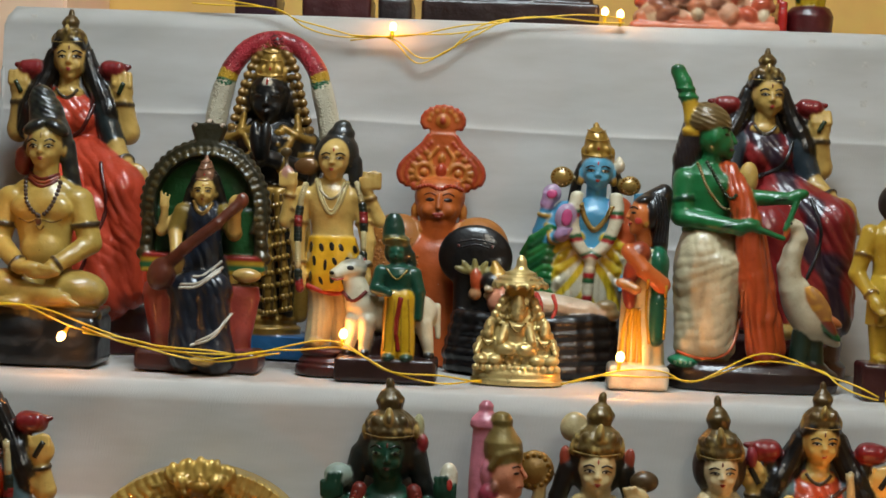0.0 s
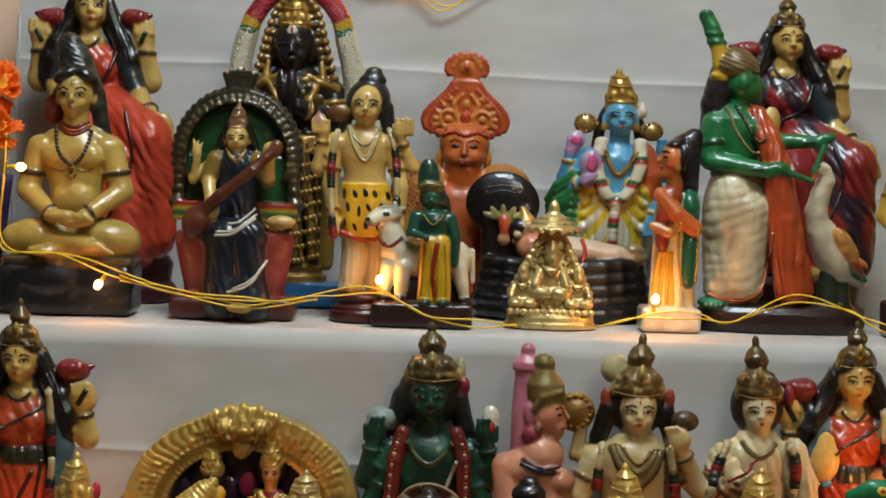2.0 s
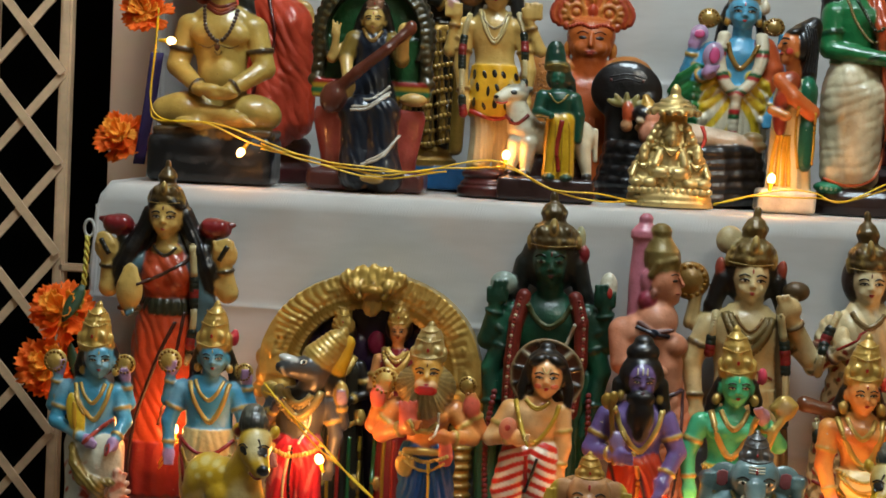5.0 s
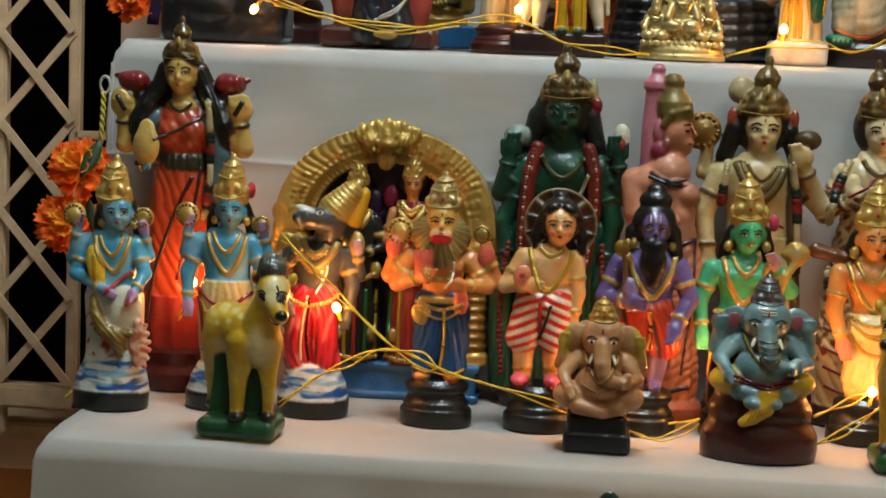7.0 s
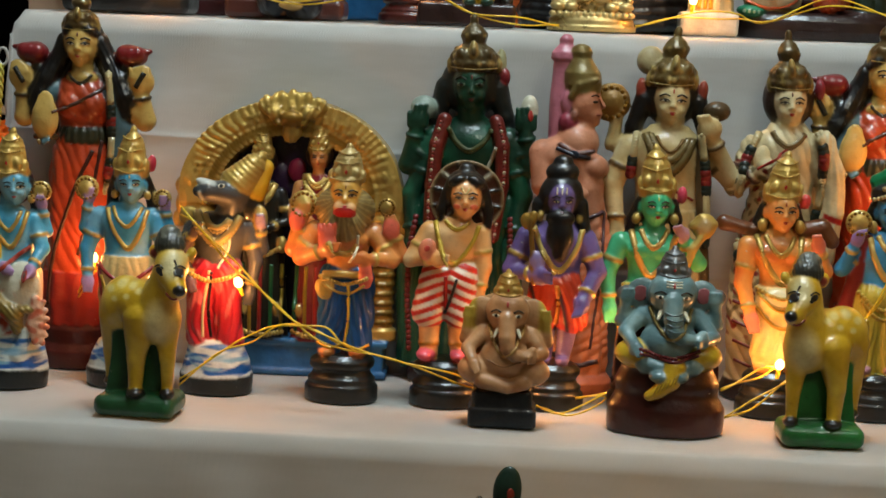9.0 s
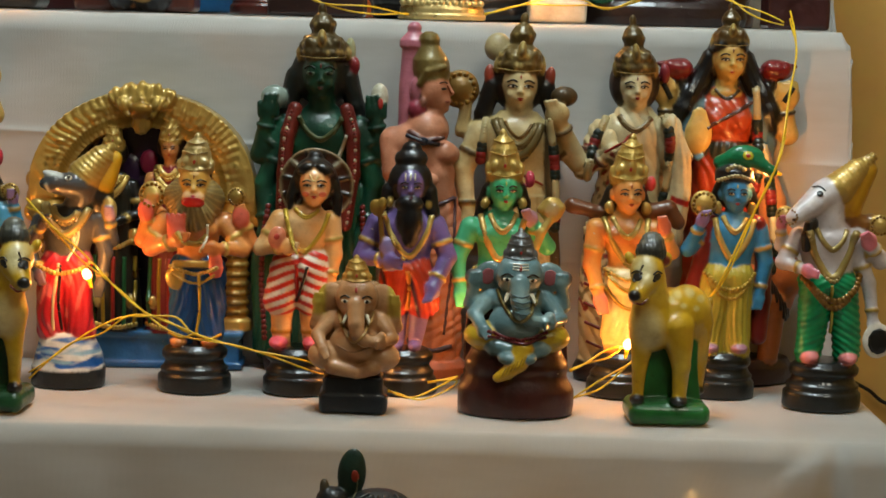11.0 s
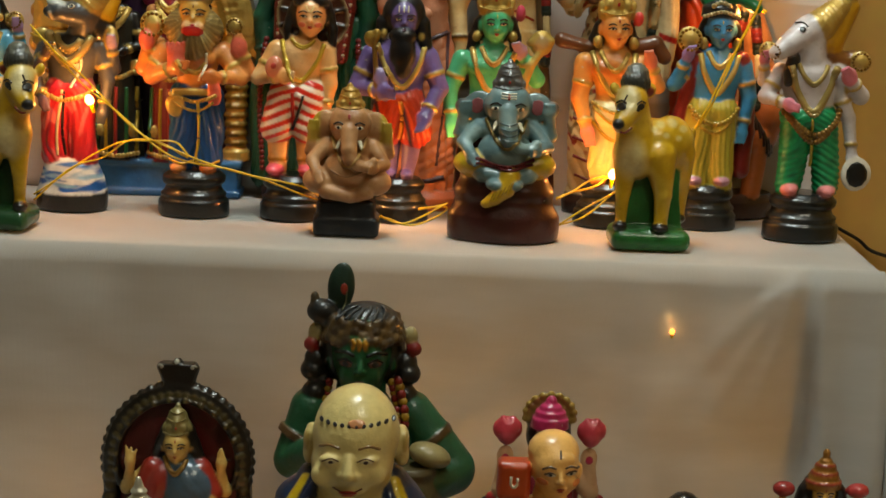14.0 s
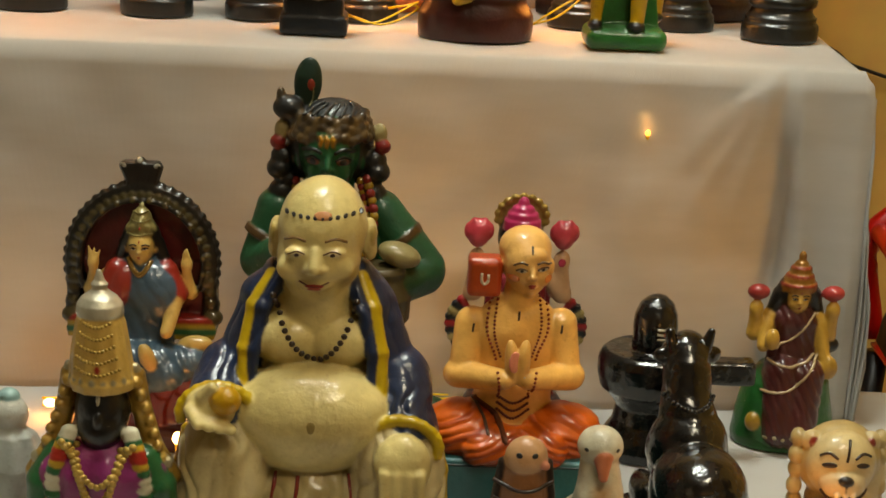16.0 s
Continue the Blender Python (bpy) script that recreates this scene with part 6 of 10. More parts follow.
def cream_lady():
    d = Doll("figurine", 0.826, 0.215, Z_MID, KB, "tall cream clay figurine in a white sari with bronze crown", group=BACK, mat=M_SATIN, sway=-7)
    sk = "d0bf98"
    d.l("2c1a16", 0, 0, [(0, 80), (20, 82), (34, 74)], 0.7)
    d.l("bcac88", 0, 0, [(30, 74), (90, 70), (200, 66), (300, 62), (360, 52)], 0.66)
    d.drape(("bcac88", "cabb98"), lambda u, v, w: 0.8 * u + 0.5 * v, 17, 3.4, 1.1)
    for i in range(4):
        d.s("6a2020", 3, (-60, 70 + 34 * i), (0, 56 + 34 * i), (60, 74 + 34 * i), lift=0.8)
    d.l("cabb98", 0, 0, [(330, 52), (390, 54), (430, 60), (455, 54), (480, 24)], 0.62)
    limb(d, "cabb98", (-56, 436, 0), (-80, 370, 10), (-48, 396, 40), 24, band="4a2c22")
    d.e(sk, -44, 420, 44, 14, 24, 11)
    d.path("cabb98", [(56, 440, 0), (84, 370, 4), (88, 300, 6)], 25, 22)
    d.c(sk, (0, 462, 0), (0, 488, 4), 20)
    d.e("2a1c16", 0, 520, -10, 44, 50, 32)
    face(d, 0, 514, 8, 36, "d8c8a6", 0.02, lip="a42c2a", tilak="5a1c18")
    tiara(d, 0, 544, 2, 40, 96, "5a4a2c*.35", "98824e*.4")
    d.e("7a2430", 52, 540, -2, 9, 18, 9)
    garland(d, 9, (-44, 470), (-66, 420), (-74, 360), (-66, 290), (-56, 240))
    garland(d, 9, (44, 470), (62, 430), (66, 350), (58, 270))
    # woven olive and maroon pattern on the sari, a plain shawl edged in red over one arm
    d.wash(("bcac88", "cabb98"), "5c5030", lambda u, v, w: np.clip(4 * (ripple(u, v, w, 7, 3.0) - 0.1), 0, 1) * np.clip((34 - u) / 8, 0, 1) * np.clip((392 - v - 0.5 * u) / 14, 0, 1) * np.clip((v - 120) / 20, 0, 1) * 0.85)
    d.wash(("bcac88", "cabb98"), "7a2420", lambda u, v, w: np.clip(6 * (ripple(u, v, w, 9, 8.0) - 0.55), 0, 1) * np.clip((30 - u) / 8, 0, 1) * np.clip((400 - v - 0.5 * u) / 14, 0, 1) * np.clip((v - 100) / 20, 0, 1))
    d.s("8a1c18", 2.6, (-52, 404), (-10, 432), (30, 462), lift=0.8)
    d.path("d0c2a0", [(60, 452, 12), (86, 400, 16), (92, 330, 18), (88, 250, 16)], 20, 17)
    d.drape("d0c2a0", lambda u, v, w: u + 0.1 * v, 12, 3.0, 0.8)
    d.wash("d0c2a0", "a81c18", lambda u, v, w: np.clip(3 - np.abs(v - 322 + 0.3 * (u - 88)) / 2.2, 0, 1))
    necklace(d, 0, 466, 28, 24, "6e5a34*.3", 4)
    d.done()


def seated_goddess(name_at, k, group, label, sari, sash, blouse, turn=0.0, skin="bc9c58", res=3.4, vs=1.0):
    """A lady enthroned, one hand lowered over her knee, two holding lotus buds."""
    x, y, z = name_at
    d = Doll("figurine", x, y, z, k, label, group=group, res=res, vs=vs)
    d.l("3c1218", 40, 4, [(0, 120), (22, 122), (34, 110), (62, 114), (74, 104)], 0.6)
    d.e("8a3038", 60, 96, 30, 84, 30, 40)
    # skirt flowing over bent knees
    d.l(sari, 40, 0, [(80, 96), (150, 94), (230, 84), (290, 58)], 0.62, 0.06, 12, twist=0.01)
    d.c(sari, (34, 292, 14), (110, 262, 62), 50, 42).c(sari, (20, 280, 20), (4, 246, 76), 48, 42)
    d.c(sari, (116, 258, 66), (124, 110, 56), 42, 40).c(sari, (6, 246, 78), (30, 100, 66), 42, 46)
    d.c(sari, (64, 220, 64), (84, 100, 60), 44, 50)
    d.s(sash, 3.6, (78, 300), (94, 236), (70, 170), (40, 112), lift=1.0)
    d.drape(sari, lambda u, v, w: 0.9 * u + 0.42 * v, 24, 4.4, 1.4, seed=7, zone=lambda u, v, w: (300 - v) / 40)
    d.e(skin, 40, 84, 108, 24, 12, 24)
    goddess_top(d, 0, 463, 36, skin, sari, blouse, None, turn=turn, crown_h=1.45, dx=34)
    d.s(sash, 4, (50, 392), (30, 350), (-10, 330), lift=1)
    d.l("2c2a22", 32, 2, [(312, 40), (318, 42), (330, 40)], 0.7, 0.04, 18)
    # hand lowered
    d.c(blouse, (62, 384, 6), (84, 330, 14), 22, 20)
    d.c(skin, (84, 330, 14), (116, 296, 54), 18, 14)
    d.e(skin, 134, 276, 66, 26, 26, 11, -40)
    for i in range(4):
        d.c(skin, (142 + 5 * i, 270 - 2 * i, 68), (152 + 4 * i, 246, 64), 6, 5)
    d.c("241c16", (110, 302, 46), (114, 298, 50), 18)
    d.c(blouse, (-50, 384, 6), (-56, 340, 14), 20, 18)
    d.c(skin, (-58, 336, 16), (-34, 300, 60), 18, 15)
    d.e(skin, -30, 326, 66, 18, 28, 12)
    for s, u in ((-1, -88), (1, 98)):
        d.c(skin, (s * 58, 384, -8), (u + s * 6, 350, -6), 21, 21)
        d.c(skin, (u + s * 6, 350, -6), (u, 398, 6), 20, 16)
        d.e(skin, u - s * 2, 416, 8, 20, 22, 14)
        for i in range(4):
            d.c(skin, (u - 14 + i * 9, 424, 16), (u - 15 + i * 9, 440, 12), 6, 5)
        d.s("20301a", 4.5, (u - s * 6, 408), (u, 420), (u + s * 6, 430), lift=2)
        d.c("3a2c1c", (u, 390, 4), (u, 396, 4), 18)
        lotus(d, u - s * 20, 446, 0, 25)
    return d


def tiger_goddess():
    d = standing_goddess(0.923, 0.235, "four-armed clay goddess in an orange-red sari riding a tiger", "a8381c", 0.06)
    body = "b0683a"
    d.l("2c1614", 30, 10, [(0, 112), (30, 114), (44, 104)], 0.6)
    d.e(body, 40, 150, 30, 96, 62, 50).e(body, 110, 190, 30, 40, 50, 40).e(body, 104, 250, 34, 36, 36, 34)
    d.c(body, (96, 150, 50), (92, 50, 50), 24, 18).c(body, (20, 130, 50), (10, 50, 50), 26, 18)
    for i in range(7):
        d.s("241410", 3.4, (66 + 9 * i, 220 - 14 * i), (78 + 8 * i, 200 - 14 * i), (82 + 8 * i, 176 - 14 * i), lift=0.8)
    d.path("bc7a4a", [(60, 400, 20), (90, 320, 30), (100, 240, 30)], 24, 30)
    garland(d, 9, (70, 420), (84, 340), (92, 260), (88, 200))
    return d


# gilt arch with a small enthroned family
def gilt_arch():
    d = Doll("figurine", 0.337, 0.226, Z_MID, 0.00059, "gilded arch shrine with painted deity figures on a blue plinth", "shrine", BACK, vs=0.97)
    d.b("2f66a8", 0, 32, 0, 168, 32, 36, 4)
    d.b("3a76b8", 0, 62, 0, 174, 6, 40, 3)
    d.b("2a5c98", 0, 6, 0, 174, 6, 40, 3)
    d.b("2a1238", 0, 250, -26, 140, 180, 8, 4).e("2a1238", 0, 330, -26, 150, 140, 9)
    d.hoop("a8863a*.7", 0, 318, -6, 160, 32, 20, 0.9, 300)
    d.hoop(GOLD, 0, 318, -2, 187, 7, 27, 0.9, 300).hoop(GOLD, 0, 318, -2, 152, 5, 26, 0.9, 300).hoop(GOLD, 0, 318, -4, 130, 6, 27, 0.9, 300)
    d.hoop(GOLD, 0, 318, 4, 169, 12, 22, 0.9, 300).hoop("a08038*.6", 0, 318, 2, 141, 8, 22, 0.9, 300)
    d.drape("a08038*.6", lambda u, v, w: 141 * np.arctan2(v - 318, u) + 0.5 * np.hypot(u, v - 318), 7, 3.2, 0.2)
    d.drape(GOLD, lambda u, v, w: 169 * np.arctan2(v - 318, u), 13, 3.4, 1.6, zone=lambda u, v, w: (168 - np.abs(u)) / 6 * (v > 330) * (w > 8))
    for s in (-1, 1):
        d.l(GOLD, s * 160, 0, [(66, 26), (84, 26), (92, 18), (250, 18), (262, 26), (284, 28), (300, 22), (322, 24)], 0.9)
        for i in range(9):
            d.ring("8a6a28*.6", s * 160, 100 + i * 17, 0, 18, 3.5, face="flat", n=10)
        d.e(GOLD, s * 182, 296, 10, 20, 26, 14).e(GOLD, s * 188, 328, 8, 14, 18, 12).e(GOLD, s * 196, 270, 8, 12, 16, 10)
        d.e(GOLD, s * 172, 350, 16, 15, 20, 12)
    # crest
    d.e(GOLD, 0, 478, 14, 46, 26, 22)
    for i in range(5):
        u, v = -44 + 22 * i, 494 - 3 * abs(i - 2) ** 2
        d.ring(GOLD, u, v, 28, 9, 5.5, a0=-200, a1=60, n=7).e(GOLD, u, v + 4, 24, 12, 13, 9).c("8e6c28*.4", (u * 0.5, 450, 40), (u * 0.9, 478, 36), 5, 4)
    d.e(GOLD, -30, 470, 34, 15, 13, 12).e(GOLD, 30, 470, 34, 15, 13, 12).e("94702c*.6", 0, 462, 42, 18, 12, 10).e(GOLD, 0, 436, 30, 16, 20, 12)
    d.drape("a8863a*.7", lambda u, v, w: 160 * np.arctan2(v - 318, u), 15, 5, 0.9)
    rnd = random.Random(4)
    for i in range(70):
        a, q = math.pi * rnd.random(), rnd.choice((160, 170, 178))
        d.e(rnd.choice((GOLD, GOLD, "9a7c3a*.4")), q * math.cos(a), 318 + 0.9 * q * math.sin(a), 24 if q < 176 else 18, rnd.uniform(4, 9), rnd.uniform(2.5, 4), 4, math.degrees(a) + rnd.uniform(50, 130))
    # two seated figures
    for u, skin, robe, e in ((-48, "16120f", "202018", 26), (48, "c98a54", "7a1a24", 40)):
        d.l(robe, u, 16, [(66, 44), (120, 42), (200, 36), (260 + e, 32), (300 + e, 34), (322 + e, 16)], 0.7, 0.06, 9)
        d.c(skin, (u, 318 + e, 18), (u, 336 + e, 20), 10)
        d.e("100c0c", u, 356 + e, 10, 24, 26, 18)
        face(d, u, 352 + e, 18, 20, skin, 0, tilak="d8d0c0" if skin[0] == "1" else "8a1c18", eye=skin[0] != "1")
        crown(d, u, 366 + e, 16, 22, 50)
        limb(d, skin, (u - 32, 300 + e, 16), (u - 42, 250 + e, 24), (u - 18, 246 + e, 44), 12)
        limb(d, skin, (u + 32, 300 + e, 16), (u + 42, 250 + e, 24), (u + 20, 242 + e, 44), 12)
        necklace(d, u, 318 + e, 24, 34, GOLD, 5)
        necklace(d, u, 322 + e, 18, 18, GOLD, 5)
        d.beads(GOLD, 5, (u - 34, 230), (u, 216), (u + 34, 230), step=1.2)
        for i in range(5):
            d.s(("2e6a3c", "a88a2c*.4", "a02c28")[i % 3], 4, (u - 34 + 17 * i, 200), (u - 36 + 18 * i, 120), (u - 34 + 17 * i, 74), lift=1)
        d.beads(GOLD, 5, (u - 40, 80), (u, 74), (u + 40, 80), step=1.2)
        for t in (-1, 1):
            d.e(GOLD, u + t * 36, 236, 34, 9, 16, 9).e(GOLD, u + t * 30, 120, 40, 8, 12, 8)
    for i in range(9):
        d.e(("3a2250", "2c1848", "2a1a40")[i % 3], -100 + 25 * i, 340 + 40 * math.sin(i), -16, 16, 30, 6)
    d.e("a02a58", 8, 366, -8, 16, 22, 8)
    d.done()


def deer(x, y, rz, k, flip, label, body="c09a1e", base="1f4a2c", inner=2, hx=60):
    """A deer standing half turned to the front on a block: chest and forelegs before the rump, a dark tuft on its crown."""
    d = Doll("deer_figurine", x, y, Z_MID, k, label, "animal figurine", "pair of deer figurines", rz=rz)
    f = -1 if flip else 1
    d.b(base, 0, 19, -2, 72, 19, 50, 16).e(base, 0, 36, -4, 62, 9, 42)
    # painted filling between the legs
    d.slab(base, -2 * f, -4, [(30, 58), (60, 54), (100, 48), (160, 44)], 15)
    for u, w, foot, r in ((-56, -20, 58, 12), (inner, 34, 50, 12), (56, 26, 50, 9.5)):
        hip = -46 if u < -30 else u * 0.8 + 6
        d.c(body, (u * f, foot, w), (u * f, 104, w - 1), r, r + 4).c(body, (u * f, 104, w - 1), (hip * f, 172, w * 0.7), r + 4, 33 if u < 40 else 27)
        d.e("15100c", (u + 2) * f, foot - 6, w + 4, r + 4, 9, r + 6)
    # round rump behind, back, deep chest in front
    d.e(body, -32 * f, 192, -14, 43, 50, 44).e(body, 0, 196, 0, 54, 42, 42).e(body, 36 * f, 176, 18, 41, 50, 38)
    d.c(body, (38 * f, 204, 18), ((hx - 6) * f, 256, 28), 35, 27)
    # long wedge-shaped head
    d.e(body, hx * f, 268, 30, 30, 34, 32).e(body, (hx + 4) * f, 256, 44, 25, 24, 22)
    d.c(body, ((hx + 8) * f, 252, 48), ((hx + 24) * f, 232, 66), 22, 15).e(body, (hx + 14) * f, 226, 58, 15, 9, 14)
    d.e("120e0c", (hx + 28) * f, 234, 76, 11, 9, 8)
    for e in (-13, 22):
        d.m("17110c", (hx + e) * f, 264, 8, 6, 0.3, tilt=-24 * f).m("0a0807", (hx + e + 5) * f, 259, 4.4, 3.4, 0.8)
        d.s("2c2012", 1.5, ((hx + e - 9) * f, 270), ((hx + e) * f, 274), ((hx + e + 9) * f, 267))
    d.s("2c2418", 1.6, ((hx + 12) * f, 284), ((hx + 18) * f, 270), ((hx + 17) * f, 258))
    d.s("7a2a20", 1.8, ((hx + 4) * f, 228), ((hx + 16) * f, 219), ((hx + 28) * f, 221), lift=0.8)
    # brushed-up tuft and ears
    tuft = "32332f"
    d.e(tuft, (hx - 6) * f, 304, 22, 27, 22, 24).e(tuft, (hx - 9) * f, 318, 16, 21, 20, 18)
    d.drape(tuft, lambda u, v, w: u + 0.12 * v, 6, 2.2, 0.6)
    d.wash(tuft, "75766f", lambda u, v, w: 0.7 * np.clip((v - 318) / 14 + 0.7 * ripple(u, v, w, 7, 1), 0, 1))
    d.e(body, (hx - 33) * f, 288, 12, 12, 15, 9, 30 * f).e("7a2c20", (hx - 33) * f, 287, 19, 7, 9, 5, 30 * f).e(body, (hx + 28) * f, 288, 8, 9, 13, 8, -24 * f)
    d.e("a8841a", -70 * f, 196, -30, 8, 24, 9, 14 * f)
    pale = "d6caa0"
    d.wash(body, "d8b848", lambda u, v, w: 0.6 * np.clip(1.5 * ripple(u, v, w, 36, 2), 0, 1))
    d.wash(body, pale, lambda u, v, w: 0.75 * np.clip(1.7 - 1.6 * np.hypot((u * f - 46) / 30, (v - 170) / 46), 0, 1) * np.clip(w / 20, 0, 1))
    d.wash(body, pale, lambda u, v, w: 0.9 * np.clip(1.7 - np.hypot((u * f - hx - 8) / 20, (v - 276) / 26) * 1.4, 0, 1) * np.clip(w / 30, 0, 1))
    for u, v, r in ((-50, 222, 8), (-30, 232, 10), (-8, 230, 8), (-40, 206, 6), (-16, 212, 6), (6, 222, 7)):
        d.wash(body, "d8cc94", lambda a, b, c, u=u, v=v, r=r: 0.6 * np.clip(1.9 - 1.5 * np.hypot((a * f - u) / r, (b - v) / (0.8 * r)), 0, 1))
    d.done()


def elephant_god(x, y, k, skin, base, plain_one, label):
    d = Doll("elephant_headed_figurine", x, y, Z_MID, k, label, "figurine", mat=M_SATIN if plain_one else M_GLOSS, vs=0.97 if plain_one else 0.86)
    cr = "b08c46*.5" if plain_one else "6e7078*.7"
    if plain_one:
        d.b(base, 0, 22, 0, 68, 22, 46, 10).b(base, 0, 58, 0, 60, 22, 42, 10)
        d.l(base, 0, 0, [(70, 56), (80, 60), (92, 50)], 0.7)
        v0 = 84
        back = "b78a58"
        d.b(back, 0, v0 + 96, -20, 72, 44, 12, 10).e(back, 0, v0 + 150, -20, 70, 40, 12)
        for t in (-1, 1):
            d.e("b09a2a", t * 66, v0 + 122, -10, 20, 34, 12)
    else:
        d.l(base, 0, 0, [(0, 99), (6, 102), (58, 102), (64, 98), (70, 88), (88, 86), (94, 93), (108, 93), (114, 85), (126, 78), (150, 80)], 0.62)
        v0 = 128
        # low back of the throne
        d.slab(base, 0, -30, [(100, 92), (150, 90), (200, 84), (240, 66), (262, 40)], 14)
    # crossed legs, belly, arms
    leg = skin if plain_one else "c0a024"
    d.e(leg, -52, v0 + 34, 22, 40, 30, 34).e(leg, 52, v0 + 34, 22, 40, 30, 34)
    d.c(skin, (-40, v0 + 16, 44), (6, v0 + 8, 56), 18, 14).c(skin, (40, v0 + 16, 44), (10, v0 + 6, 50), 18, 14)
    if not plain_one:
        d.e(skin, -16, v0 - 4, 62, 20, 14, 18).e(skin, 14, v0 - 2, 62, 18, 14, 18)
        d.path("c8a020", [(8, v0 + 16, 60), (0, v0 - 14, 68), (-20, v0 - 34, 66), (-34, v0 - 44, 64)], 18, 10)
        for i in range(6):
            d.s("a8861c", 1.4, (14 - 7 * i, v0 + 6 - 5 * i), (6 - 7 * i, v0 - 14 - 5 * i), lift=0.2)
    d.e(skin, 0, v0 + 58, 20, 50, 46, 44)
    d.e(skin, 0, v0 + 104, 4, 50, 36, 34)
    hand = skin
    limb(d, skin, (-46, v0 + 108, 4), (-74, v0 + 76, 18), (-62, v0 + 56, 44), 18, band=None, hand=hand)
    limb(d, skin, (46, v0 + 108, 4), (74, v0 + 72, 18), (60, v0 + 70, 46), 18, band=None, hand=hand)
    limb(d, skin, (-46, v0 + 112, -6), (-80, v0 + 92, -6), (-78, v0 + 128, 2), 18, band=None)
    limb(d, skin, (46, v0 + 112, -6), (80, v0 + 92, -6), (78, v0 + 128, 2), 18, band=None)
    if not plain_one:
        d.e(cr, -80, v0 + 150, 2, 14, 16, 10).e(cr, 80, v0 + 150, 2, 14, 16, 10)
        d.beads("701a20", 4, (-50, v0 + 50), (-20, v0 + 36), (20, v0 + 36), (50, v0 + 50), step=1.2)
    hv = v0 + 150
    for t in (-1, 1):
        d.e(skin if plain_one else "5f7880", t * 52, hv + 2, 2, 27, 31, 9, t * 14)
        if not plain_one:
            d.m("8a4c54", t * 54, hv + 2, 13, 17, 0.1)
    d.e(skin, 0, hv + 6, 16, 42, 44, 38)
    d.e(skin, -16, hv + 24, 24, 20, 20, 20).e(skin, 16, hv + 24, 24, 20, 20, 20)
    d.path(skin, [(0, hv - 4, 48), (2, hv - 40, 62), (6, hv - 62, 66), (22, hv - 76, 64), (44, hv - 78, 60), (54, hv - 66, 58)], 18, 9)
    d.c("d8d0bc", (-18, hv - 28, 44), (-24, hv - 42, 54), 5, 3).c("d8d0bc", (22, hv - 28, 44), (28, hv - 42, 54), 5, 3)
    for t in (-1, 1):
        d.m("e0d8c8", t * 22, hv + 2, 8, 4).m("100c0a", t * 22, hv + 2, 4.5, 4, 1).s("100c0a", 1.6, (t * 32, hv + 8), (t * 22, hv + 14), (t * 12, hv + 10))
    if not plain_one:
        for i in range(3):
            d.s("d8d4c4", 1.6, (-14, hv + 24 + 5 * i), (0, hv + 23 + 5 * i), (14, hv + 24 + 5 * i))
        for i in range(4):
            d.s("48606a", 1.5, (-14 + i * 2, hv - 24 - 11 * i), (4 + i, hv - 28 - 11 * i), (18 + i * 2, hv - 24 - 11 * i))
    d.m("9a2018", 0, hv + 26, 3, 6, 1)
    crown(d, 0, hv + 40, 10, 34, 54 if plain_one else 62, cr)
    necklace(d, 0, v0 + 128, 36, 56, "8a7a48*.5" if not plain_one else "b0884c", 3)
    if plain_one:
        d.wash(skin, "a06c42", lambda u, v, w: 0.75 * np.clip(1.6 * ripple(u, v, w, 24, 1), 0, 1)).wash(skin, "b09a2a", lambda u, v, w: 0.8 * np.clip((np.abs(u) - 58) / 8, 0, 1) * np.clip((v - v0 - 110) / 10, 0, 1))
        d.s("96683e", 1.6, (-34, v0 + 62), (0, v0 + 50), (34, v0 + 62), lift=0.2)
    else:
        d.wash(skin, "8aa2a8", lambda u, v, w: 0.7 * np.clip(1.6 * ripple(u, v, w, 24, 1), 0, 1))
        d.s("6a1a20", 3.4, (-52, v0 + 42), (-20, v0 + 30), (20, v0 + 30), (52, v0 + 42), lift=0.8)
    d.done()


standing_goddess(0.120, 0.21, "standing four-armed clay goddess in an orange sari with maroon lotuses").done()
green_god()
pink_lady()
cream_god()
cream_lady()
tiger_goddess().done()
gilt_arch()
deer(0.231, 0.010, -4, 0.00052, False, "yellow spotted clay deer figurine standing on a dark green base")
deer(0.850, 0.028, 2, 0.00052, True, "yellow clay deer figurine with dark ears on a bright green base", "c9a01e", "22642c", -16, 47)
elephant_god(0.562, 0.040, 0.00046, "c09068", "12161e", True, "plain peach clay elephant-headed figurine on a dark blue block")
elephant_god(0.712, 0.048, 0.00053, "64828e", "3c100c", False, "grey-blue clay elephant-headed figurine on a glossy maroon throne")


# ---- figurines on the upper step ----
KA, KAB = 0.00057, 0.000625
UPB, UPF = "large figurines along the back of the upper step", "figurines along the front of the upper step"


